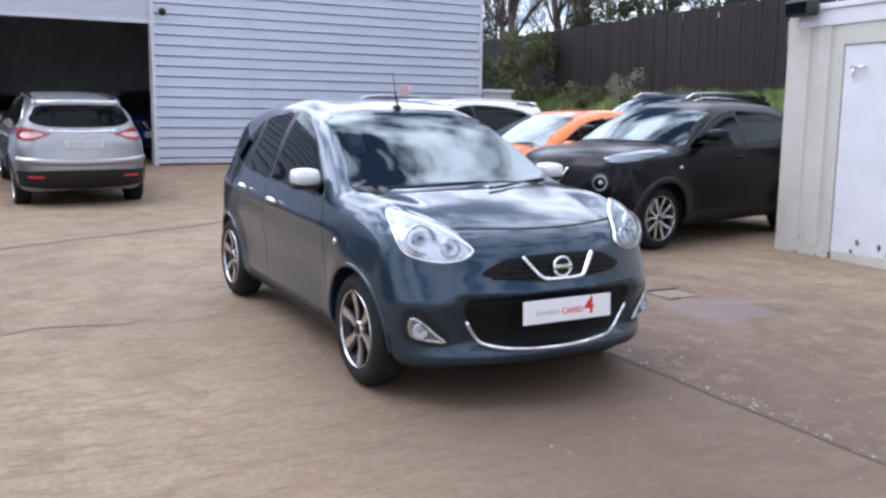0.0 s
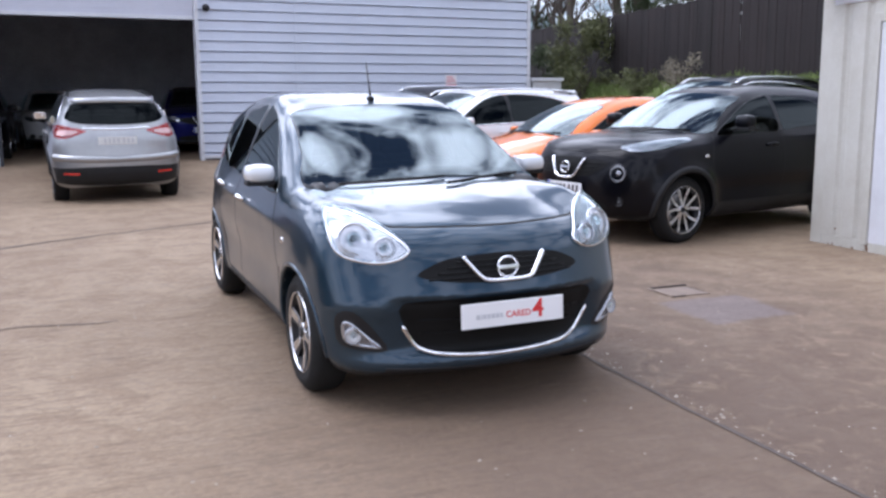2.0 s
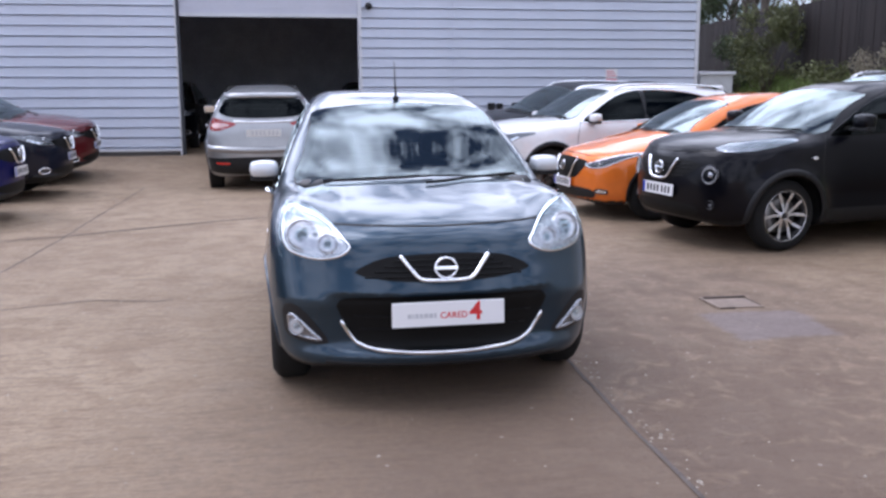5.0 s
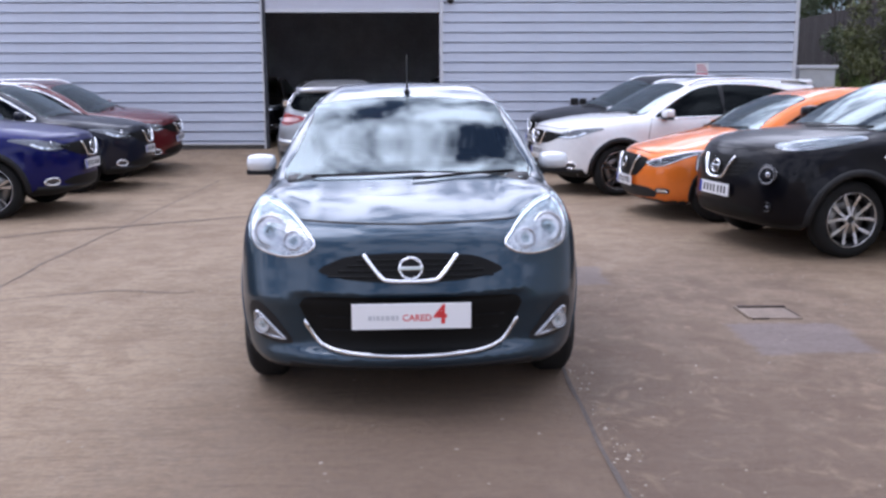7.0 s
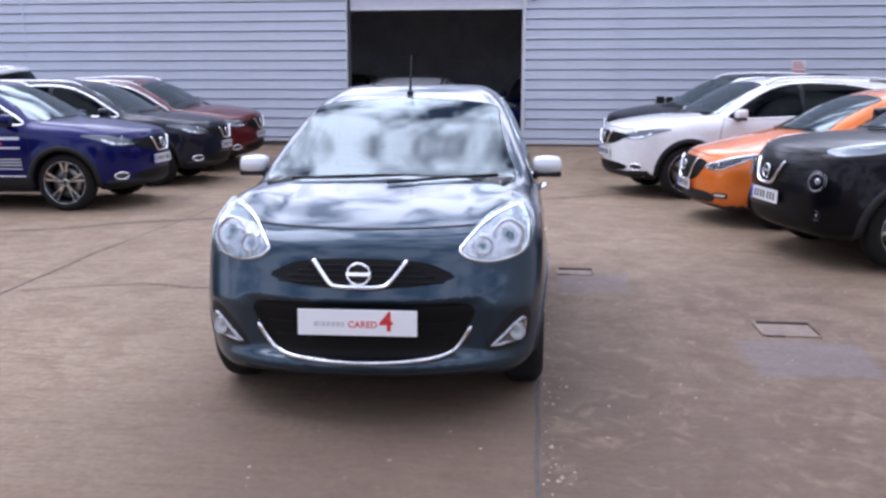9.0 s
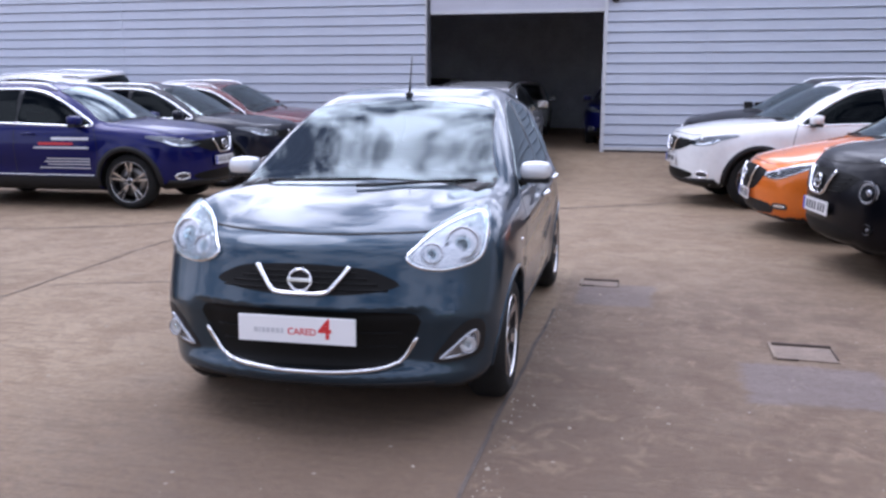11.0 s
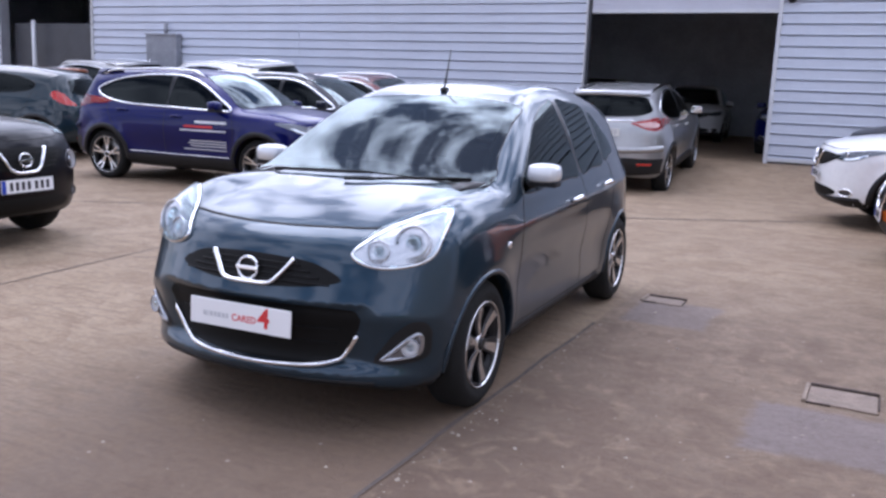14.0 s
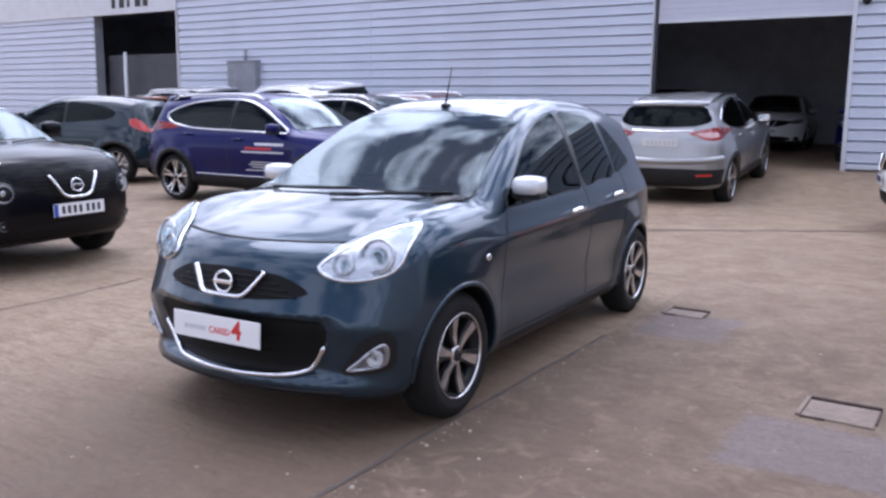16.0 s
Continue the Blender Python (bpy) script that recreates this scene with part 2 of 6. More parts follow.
def inside(poly, px, py):
    poly = np.asarray(poly)
    ok = np.zeros(px.shape, bool)
    j = len(poly) - 1
    for i in range(len(poly)):
        (xi, yi), (xj, yj) = poly[i], poly[j]
        if yi != yj:
            ok ^= ((yi > py) != (yj > py)) & (px < (xj - xi) * (py - yi) / (yj - yi) + xi)
        j = i
    return ok


def resample(poly, n, closed=True):
    p = np.asarray(poly, float)
    if closed:
        p = np.vstack([p, p[:1]])
    d = np.r_[0, np.cumsum(np.hypot(*np.diff(p, axis=0).T))]
    t = np.linspace(0, d[-1], n, endpoint=not closed)
    return np.stack([np.interp(t, d, p[:, 0]), np.interp(t, d, p[:, 1])], 1)


def inset(poly, w):
    """The closed outline moved inwards by w (outwards where w is negative)."""
    p = np.asarray(poly, float)
    area = 0.5 * np.sum(p[:, 0] * np.roll(p[:, 1], -1) - np.roll(p[:, 0], -1) * p[:, 1])
    t = np.roll(p, -1, 0) - np.roll(p, 1, 0)
    t /= np.maximum(1e-9, np.hypot(*t.T))[:, None]
    nrm = np.stack([-t[:, 1], t[:, 0]], 1) * (1 if area > 0 else -1)
    return p + nrm * w


# ---------------------------------------------------------------- car bodies
class Shell:
    """The skin of a car as a smooth solid: a side outline that bends round the corners, met by a curved flank."""

    def __init__(self, s):
        self.s = s
        poly = catmull(s["outline"], 8, True)
        self.x0, self.z0, self.step = poly[:, 0].min() - 0.6, -0.1, 0.012
        nx = int((poly[:, 0].max() + 0.6 - self.x0) / self.step) + 4
        nz = int((poly[:, 1].max() + 0.4 - self.z0) / self.step) + 4
        X, Z = np.meshgrid(self.x0 + self.step * np.arange(nx), self.z0 + self.step * np.arange(nz), indexing="ij")
        best = np.full(X.shape, 1e9)
        for i in range(len(poly)):
            a, b = poly[i], poly[(i + 1) % len(poly)]
            e = b - a
            q = max(1e-12, e @ e)
            t = np.clip(((X - a[0]) * e[0] + (Z - a[1]) * e[1]) / q, 0, 1)
            best = np.minimum(best, (X - a[0] - t * e[0]) ** 2 + (Z - a[1] - t * e[1]) ** 2)
        sd = np.sqrt(best)
        sd[inside(poly, X, Z)] *= -1
        self.sd = sd
        self.plan = function_of(s["plan"])
        self.sec = function_of(s["section"])
        self.half = max(w for _, w in s["plan"])

    def outline(self, x, z):
        """Bicubic look-up in the distance table."""
        u = np.clip((x - self.x0) / self.step, 1, self.sd.shape[0] - 3.001)
        v = np.clip((z - self.z0) / self.step, 1, self.sd.shape[1] - 3.001)
        i, j = u.astype(int), v.astype(int)
        fu, fv = u - i, v - j

        def w(t):
            return (-0.5 * t + t * t - 0.5 * t ** 3, 1 - 2.5 * t * t + 1.5 * t ** 3, 0.5 * t + 2 * t * t - 1.5 * t ** 3, 0.5 * (t ** 3 - t * t))
        wu, wv = w(fu), w(fv)
        r = 0
        for a in range(4):
            c = 0
            for b in range(4):
                c = c + self.sd[i + a - 1, j + b - 1] * wv[b]
            r = r + c * wu[a]
        return r

    def skin(self, x, y, z):
        s = self.s
        q = np.minimum(np.abs(y) / self.half, 1.2)
        bow = s["bow_front"] * q ** 2.2 * smoothstep(-0.3, s["front"] - 0.2, x) - s["bow_rear"] * q ** 2.2 * smoothstep(0.0, s["rear"] + 0.2, x)
        # raised front wings
        lift = s.get("wing", 0.0) * np.exp(-((x - s["axle_f"] - 0.15) / 0.30) ** 2) * smoothstep(0.50, 0.82, q) * smoothstep(0.70, 0.86, z)
        # the lower opening lies a little behind the bumper
        mouth = s.get("mouth", 0.0) * smoothstep(0.60, 0.43, np.abs(y)) * smoothstep(0.580, 0.540, z) * smoothstep(0.275, 0.325, z) * smoothstep(1.0, 1.4, x)
        a = self.outline(x + bow + mouth, z + s["crown"] * q * q - lift)
        wide = self.plan(x) * self.sec(z)
        for xa in (s["axle_f"], s["axle_r"]):
            d = np.hypot(x - xa, z - s["tyre"])
            wide = wide + s.get("flare", 0.016) * np.exp(-((d - s["arch"]) / 0.09) ** 2)
        # a soft crease and hollow along the doors
        wide = wide - s.get("hollow", 0.012) * np.exp(-((z - 0.50) / 0.13) ** 2) * smoothstep(s["axle_f"], 0.5, x) * smoothstep(s["axle_r"], -0.6, x)
        wide = wide + s.get("shoulder", 0.0) * np.exp(-((z - 0.83 - 0.03 * x * -1) / 0.045) ** 2) * smoothstep(s["axle_f"] - 0.1, 0.6, x)
        b = (np.abs(y) - wide) * 0.94
        r = s["round"]
        h = np.maximum(r - np.abs(a - b), 0) / r
        return np.maximum(a, b) + h * h * r * 0.25

    def solid(self, x, y, z):
        f = self.skin(x, y, z)
        s = self.s
        for xa in (s["axle_f"], s["axle_r"]):
            d = np.hypot(x - xa, z - s["tyre"])
            f = np.maximum(f, -np.maximum(d - s["arch"], 0.50 - np.abs(y)))
        return f

    def gradient(self, fn, p, e=3e-3):
        g = np.empty_like(p)
        for k in range(3):
            a, b = p.copy(), p.copy()
            a[:, k] += e
            b[:, k] -= e
            g[:, k] = (fn(*a.T) - fn(*b.T)) / (2 * e)
        return g

    def normal(self, p):
        g = self.gradient(self.skin, p)
        return g / np.maximum(1e-6, np.linalg.norm(g, axis=1))[:, None]

    def mesh(self, h):
        """Surface nets over the solid, with the points then drawn exactly onto it."""
        s = self.s
        ax = [np.arange(s["rear"] - 0.1, s["front"] + 0.1, h), np.arange(-self.half - 0.09, self.half + 0.09, h), np.arange(0.05, s["height"] + 0.08, h)]
        n = [len(a) for a in ax]
        V = np.empty(n)
        Y, Z = np.meshgrid(ax[1], ax[2], indexing="ij")
        for i in range(n[0]):
            V[i] = self.solid(np.full(Y.shape, ax[0][i]), Y, Z)
        neg = V < 0
        m = [k - 1 for k in n]
        corner = [(i, j, k) for i in (0, 1) for j in (0, 1) for k in (0, 1)]

        def cut(A, c):
            return A[c[0]:c[0] + m[0], c[1]:c[1] + m[1], c[2]:c[2] + m[2]]
        count = sum(cut(neg, c).astype(np.int8) for c in corner)
        cell = (count > 0) & (count < 8)
        idx = -np.ones(m, int)
        idx[cell] = np.arange(cell.sum())
        acc = np.zeros((cell.sum(), 3))
        num = np.zeros(cell.sum())
        for c in corner:
            for k in range(3):
                if c[k] == 0:
                    d = list(c)
                    d[k] = 1
                    a, b = cut(V, c)[cell], cut(V, d)[cell]
                    x = (a < 0) != (b < 0)
                    t = np.where(x, a / np.where(x, a - b, 1), 0)
                    q = np.tile(np.array(c, float), (len(a), 1))
                    q[:, k] = t
                    acc += q * x[:, None]
                    num += x
        base = np.argwhere(cell)
        P = (base + acc / num[:, None]) * h + np.array([a[0] for a in ax])
        quads = []
        for k in range(3):
            u, v = [(1, 2), (2, 0), (0, 1)][k]
            a = [slice(1, m[0]), slice(1, m[1]), slice(1, m[2])]
            a[k] = slice(0, m[k])
            b = [slice(1, m[0]), slice(1, m[1]), slice(1, m[2])]
            b[k] = slice(1, m[k] + 1)
            s0, s1 = neg[tuple(a)], neg[tuple(b)]
            for flip in (False, True):
                e = np.argwhere((s0 & ~s1) if not flip else (~s0 & s1))
                if not len(e):
                    continue
                off = np.array([1, 1, 1])
                off[k] = 0
                e = e + off
                ring = []
                for du, dv in ((-1, -1), (0, -1), (0, 0), (-1, 0)):
                    g = e.copy()
                    g[:, u] += du
                    g[:, v] += dv
                    ring.append(idx[g[:, 0], g[:, 1], g[:, 2]])
                ring = np.stack(ring, 1)
                quads.append(ring[:, ::-1] if flip else ring)
        Q = np.concatenate(quads)
        for _ in range(4):
            f = self.solid(*P.T)
            g = self.gradient(self.solid, P)
            gg = np.maximum(0.2, (g * g).sum(1))
            P = P - np.clip(f / gg, -h, h)[:, None] * g
        N = self.gradient(self.solid, P, 5e-3)
        N /= np.maximum(1e-6, np.linalg.norm(N, axis=1))[:, None]
        return P, Q, N

    def onto(self, uv, view, side=1):
        """Carries flat points onto the skin. side: (x, z) seen from the flank; front and rear: (y, z); top: (x, y)."""
        u, v = uv[:, 0], uv[:, 1]
        if view == "side":
            p = np.stack([u, np.full_like(u, side * 1.3), v], 1)
            d = np.array([0, -side, 0.0])
        elif view == "front":
            p = np.stack([np.full_like(u, self.s["front"] + 0.4), u, v], 1)
            d = np.array([-1.0, 0, 0])
        elif view == "rear":
            p = np.stack([np.full_like(u, self.s["rear"] - 0.4), u, v], 1)
            d = np.array([1.0, 0, 0])
        else:
            p = np.stack([u, v, np.full_like(u, 2.2)], 1)
            d = np.array([0, 0, -1.0])
        for _ in range(90):
            f = self.skin(*p.T)
            p = p + np.clip(f * 0.75, -0.2, 0.2)[:, None] * d
        return p, self.normal(p)


def columns(poly, n):
    """Cross lines of an outline that is simple in its second coordinate: u, low and high at n places."""
    p = np.asarray(poly, float)
    lo_u, hi_u = p[:, 0].min(), p[:, 0].max()
    t = 0.5 - 0.5 * np.cos(np.linspace(0, math.pi, n))
    us = lo_u + (hi_u - lo_u) * (0.35 * t + 0.65 * np.linspace(0, 1, n))
    us[0] += 1e-4 * (hi_u - lo_u)
    us[-1] -= 1e-4 * (hi_u - lo_u)
    lows, highs = [], []
    for u in us:
        hit = []
        for i in range(len(p)):
            a, b = p[i], p[(i + 1) % len(p)]
            if (a[0] - u) * (b[0] - u) <= 0 and a[0] != b[0]:
                hit.append(a[1] + (b[1] - a[1]) * (u - a[0]) / (b[0] - a[0]))
        lows.append(min(hit))
        highs.append(max(hit))
    return us, np.array(lows), np.array(highs)


def patch(shell, name, poly, view, mat, parent, side=1, off=0.002, deep=0.012, nu=24, nv=10, label="", smooth_outline=0, calm=False):
    """A panel that follows the skin, off metres proud of it, with a rim that goes deep metres in."""
    poly = np.asarray(poly, float)
    if smooth_outline:
        poly = catmull(poly, smooth_outline, True)
    us, lo, hi = columns(poly, nu)
    t = np.linspace(0, 1, nv)
    U = np.repeat(us[:, None], nv, 1)
    Vv = lo[:, None] + (hi - lo)[:, None] * t[None, :]
    p, n = shell.onto(np.stack([U.ravel(), Vv.ravel()], 1), view, side)
    if calm:
        # a pane bends evenly: its normals follow one smooth curve
        cu = (U.ravel() - U.mean()) / max(1e-6, np.ptp(U))
        cv = (Vv.ravel() - Vv.mean()) / max(1e-6, np.ptp(Vv))
        A = np.stack([np.ones_like(cu), cu, cv, cu * cu, cu * cv, cv * cv], 1)
        n = A @ np.linalg.lstsq(A, n, rcond=None)[0]
        n = n.mean(0) + 0.5 * (n - n.mean(0))
        n /= np.linalg.norm(n, axis=1)[:, None]
    top = p + n * off
    rim = []
    for i in range(nu):
        rim.append(i * nv)
    for j in range(1, nv):
        rim.append((nu - 1) * nv + j)
    for i in range(nu - 2, -1, -1):
        rim.append(i * nv + nv - 1)
    for j in range(nv - 2, 0, -1):
        rim.append(j)
    rim = np.array(rim)
    low = p[rim] + n[rim] * (off - deep)
    verts = np.vstack([top, top[rim], low])
    faces = []
    for i in range(nu - 1):
        for j in range(nv - 1):
            a = i * nv + j
            faces.append((a, a + nv, a + nv + 1, a + 1))
    m, base = len(rim), len(top)
    for i in range(m):
        k = (i + 1) % m
        faces.append((base + i, base + m + i, base + m + k, base + k))
    # face outwards
    q = (nu // 2) * nv + nv // 2
    f0 = (q, q + nv, q + nv + 1)
    g = np.cross(verts[f0[1]] - verts[f0[0]], verts[f0[2]] - verts[f0[0]])
    if g @ n[q] < 0:
        faces = [f[::-1] for f in faces]
    nn = np.vstack([n, n[rim], n[rim]])
    return mesh_object(name, verts, faces, mat, parent, label, True, nn)


def band(shell, name, line, view, width, mat, parent, side=1, off=0.0015, closed=False, label="", n=0, thick=0.0):
    """A strip of that width along a line on the skin (a panel gap, a trim, the black border of a pane)."""
    line = np.asarray(line, float)
    length = np.hypot(*np.diff(line, axis=0).T).sum()
    n = n or max(6, int(length / 0.04))
    p = resample(line, n, closed)
    if closed:
        t = np.roll(p, -1, 0) - np.roll(p, 1, 0)
    else:
        t = np.gradient(p, axis=0)
    t /= np.maximum(1e-9, np.hypot(*t.T))[:, None]
    w = np.stack([-t[:, 1], t[:, 0]], 1) * width / 2
    a, na = shell.onto(p + w, view, side)
    b, nb = shell.onto(p - w, view, side)
    c, nc = shell.onto(p, view, side)
    rows = [a - na * 0.006, a + na * off, c + nc * (off + thick), b + nb * off, b - nb * 0.006]
    verts = np.vstack(rows)
    faces = []
    for i in range(n if closed else n - 1):
        k = (i + 1) % n
        for r in range(4):
            faces.append((r * n + i, r * n + k, (r + 1) * n + k, (r + 1) * n + i))
    q = n // 2
    f0 = faces[(q * 4 + 1) % len(faces)]
    g = np.cross(verts[f0[1]] - verts[f0[0]], verts[f0[2]] - verts[f0[0]])
    if g @ nc[q] < 0:
        faces = [f[::-1] for f in faces]
    return mesh_object(name, verts, faces, mat, parent, label)


def pane(shell, name, poly, view, mat, parent, side=1, trim=None, border=0.03, nu=26, nv=12, label=""):
    """A glass pane with its black border and, where given, a bright strip round it."""
    poly = catmull(poly, 5, True)
    poly = resample(poly, 90)
    g = patch(shell, name, inset(poly, 0.004), view, mat, parent, side, 0.004, 0.004, nu, nv, label, calm=True)
    band(shell, "glazing_border", inset(poly, border / 2), view, border, M_seal, g, side, 0.0015, True, n=90)
    if trim:
        band(shell, "bright_trim", inset(poly, -0.008), view, 0.022, trim, g, side, 0.004, True, n=90, thick=0.004)
    return g


def mirrored(poly):
    return [(-u, v) for u, v in poly]


def wheel(parent, x, side, s, style):
    """One wheel: tyre with rounded shoulders, alloy rim with spokes, brake disc."""
    R, wdt, rr = s["tyre"], s["tyre_width"], s["rim"]
    w = new("wheel")
    w.parent = parent
    w.matrix_local = pose(x, side * (s["track"] - 0.0), R, 0, 0, 0 if side > 0 else 180)
    h = wdt
    prof = [(rr - 0.004, -h), (rr + 0.03, -h - 0.004), (R - 0.045, -h - 0.006), (R - 0.012, -h + 0.018), (R, -h + 0.04), (R, -0.04), (R - 0.012, -0.018), (R - 0.045, 0.006), (rr + 0.03, 0.004), (rr - 0.004, -0.004), (rr - 0.02, -0.03), (rr - 0.02, -h + 0.03)]
    lathe("tyre", prof, M_rubber, w)
    lathe("rim", [(rr, 0.001), (rr - 0.003, 0.003), (rr - 0.008, 0.0), (rr - 0.010, -0.02), (rr - 0.002, -0.02)], M_alloy, w)
    lathe("rim_barrel", [(rr - 0.014, -0.012), (rr - 0.026, -0.05), (rr - 0.026, -h + 0.02), (rr, -h + 0.02), (rr - 0.004, -0.022)], M_alloy_dark, w)
    lathe("brake_disc", [(0.06, -0.085), (rr * 0.72, -0.085), (rr * 0.72, -0.105), (0.06, -0.105)], M_disc, w)
    lathe("hub_backing", [(0.0005, -0.09), (rr * 0.98, -0.115), (rr * 0.98, -0.125), (0.0005, -0.125)], M_alloy_dark, w)
    lathe("hub_cap", [(0.0005, -0.004), (0.024, -0.005), (0.029, -0.012), (0.030, -0.04), (0.0005, -0.04)], M_alloy_dark, w, steps=20)
    lathe("hub", [(0.030, -0.012), (0.044, -0.016), (0.050, -0.03), (0.048, -0.06), (0.030, -0.06)], M_alloy, w, steps=24)
    # spokes
    n = style["spokes"]
    for k in range(n):
        t0 = 2 * math.pi * k / n + 0.3
        arms = style["arms"]
        for da, width, inner, mat, drop in arms:
            verts = []
            for r, yy, wd, aa in ((0.036, -0.016, inner, 0.3 * da), (rr * 0.5, -0.020, (inner + width) / 2, 0.7 * da), (rr - 0.018, -0.006, width, da)):
                t = t0 + aa
                e, g = Vector((math.cos(t), 0, math.sin(t))), Vector((-math.sin(t), 0, math.cos(t)))
                for sgn in (-1, 1):
                    verts.append(e * r + g * sgn * wd / 2 + Vector((0, yy - drop, 0)))
                for sgn in (-1, 1):
                    verts.append(e * r + g * sgn * wd * 0.42 + Vector((0, yy - drop - 0.035, 0)))
            faces = []
            for i in range(2):
                a = i * 4
                faces += [(a, a + 1, a + 5, a + 4), (a + 1, a + 3, a + 7, a + 5), (a + 3, a + 2, a + 6, a + 7), (a + 2, a, a + 4, a + 6)]
            mesh_object("spoke", verts, faces, mat, w, smooth=False)
    return w


def seat(parent, x, y, wide=0.24):
    s = new("seat")
    s.parent = parent
    s.matrix_local = pose(x, y, 0.0)
    bm = bmesh.new()
    add_box(bm, (-0.25, -wide, 0.38), (0.25, wide, 0.54), 0.05)
    part("cushion", bm, M_cloth, s, smooth=True)
    bm = bmesh.new()
    add_box(bm, (-0.10, -wide, 0.48), (0.06, wide, 1.03), 0.05, pose(-0.24, 0, 0, 0, -12, 0) @ pose(0.0, 0, 0))
    part("backrest", bm, M_cloth, s, smooth=True)
    if wide < 0.3:
        bm = bmesh.new()
        add_box(bm, (-0.05, -0.12, 1.08), (0.05, 0.12, 1.24), 0.04, pose(-0.27, 0, 0, 0, -12, 0))
        part("headrest", bm, M_cloth, s, smooth=True)
    return s


def car(name, s, body_paint, h, details):
    """Builds a car at the origin, nose along +x, on z = 0. Returns the Empty that carries its parts."""
    top = new(name)
    sh = Shell(s)
    P, Q, N = sh.mesh(h)
    C = P[Q].mean(1)
    CN = N[Q].mean(1)
    # the openings for the panes
    gone = np.zeros(len(Q), bool)
    border = max(0.03, h * 1.25)
    for kind, view, poly, tint in s["panes"]:
        pl = inset(resample(catmull(poly, 5, True), 90), border * 0.5)
        if view == "side":
            for sd in (1, -1):
                gone |= inside(pl, C[:, 0], C[:, 2]) & (CN[:, 1] * sd > 0.25)
        elif view == "front":
            gone |= inside(pl, C[:, 1], C[:, 2]) & (CN[:, 0] > 0.1)
        else:
            gone |= inside(pl, C[:, 1], C[:, 2]) & (CN[:, 0] < -0.1)
    well = np.zeros(len(Q), bool)
    wells = []
    for xa in (s["axle_f"], s["axle_r"]):
        for sd in (1, -1):
            d = np.hypot(C[:, 0] - xa, C[:, 2] - s["tyre"])
            one = (d < s["arch"] + 0.006) & (C[:, 1] * sd < sh.half - 0.05) & (C[:, 1] * sd > 0.47)
            wells.append(one)
            well |= one
    under = (C[:, 2] < s["sill"]) & (CN[:, 2] < -0.6)
    left = ~gone & ~well & ~under
    # panels
    groups = []
    hood = left & (CN[:, 2] > 0.25) & inside(s["hood"], C[:, 0], np.abs(C[:, 1]))
    groups.append(("bonnet", hood))
    for poly in s["doors"]:
        for sd in (1, -1):
            groups.append(("door", left & inside(poly, C[:, 0], C[:, 2]) & (CN[:, 1] * sd > 0.3)))
    groups.append(("tailgate", left & (CN[:, 0] < -0.1) & inside(s["tailgate"], C[:, 1], C[:, 2])))
    groups.append(("front_bumper", left & (C[:, 0] > s["axle_f"] + s["arch"] * 0.98) & (C[:, 2] < s["bumper_f"])))
    groups.append(("rear_bumper", left & (C[:, 0] < s["axle_r"] - s["arch"] * 0.98) & (C[:, 2] < s["bumper_r"])))
    used = np.zeros(len(Q), bool)

    def submesh(nm, mask, mat, parent=top, offset=0.0):
        if not mask.any():
            return None
        ids, inv = np.unique(Q[mask], return_inverse=True)
        return mesh_object(nm, P[ids] - N[ids] * offset, inv.reshape(-1, 4), mat, parent, "", True, N[ids])
    for nm, mask in groups:
        mask = mask & ~used
        used |= mask
        submesh(nm, mask, body_paint)
    submesh("body", left & ~used, body_paint)
    for one in wells:
        submesh("wheel_arch_lining", one, M_plastic)
    submesh("underbody", under, M_plastic)
    submesh("cabin_lining", ~gone & ~well & ~under & (C[:, 2] > 0.55) & (C[:, 0] < s["cowl"]), M_lining, top, 0.02)
    # panes
    for kind, view, poly, tint in s["panes"]:
        trim = None
        if view == "side":
            for sd in (1, -1):
                pane(sh, kind, poly, view, tint, top, sd, trim, border)
        else:
            pane(sh, kind, poly, view, tint, top, 1, None, border + 0.02, 34, 16)
    for sd in (1, -1):
        patch(sh, "pillar_cover", s["pillar"], "side", M_seal, top, sd, 0.003, 0.006, 6, 14)
    if s.get("bright"):
        for sd in (1, -1):
            band(sh, "bright_window_trim", resample(catmull(s["bright"], 5, True), 140), "side", 0.022, M_chrome, top, sd, 0.005, True, n=140, thick=0.004)
    # panel gaps
    for view, line in s["gaps"]:
        pts = catmull(line, 6)
        if view == "side":
            for sd in (1, -1):
                band(sh, "panel_gap", pts, view, 0.008, M_gap, top, sd, 0.0008)
        else:
            band(sh, "panel_gap", pts, view, 0.007, M_gap, top, 1, 0.0008)
    # wheels and arch lips
    for xa in (s["axle_f"], s["axle_r"]):
        for sd in (1, -1):
            wheel(top, xa, sd, s, s["wheel"])
            R0 = s["arch"]
            a0 = -0.12
            arc = [(xa + (R0 + s["lip"] / 2 - 0.012) * math.cos(t), s["tyre"] + (R0 + s["lip"] / 2 - 0.012) * math.sin(t)) for t in np.linspace(a0, math.pi - a0, 40)]
            band(sh, "arch_lip", arc, "side", s["lip"], s["lip_mat"] or body_paint, top, sd, 0.004, thick=0.004, n=40)
    # mirrors
    mx, my, mz = s["mirror"]
    mh = s.get("mirror_h", 1.0)
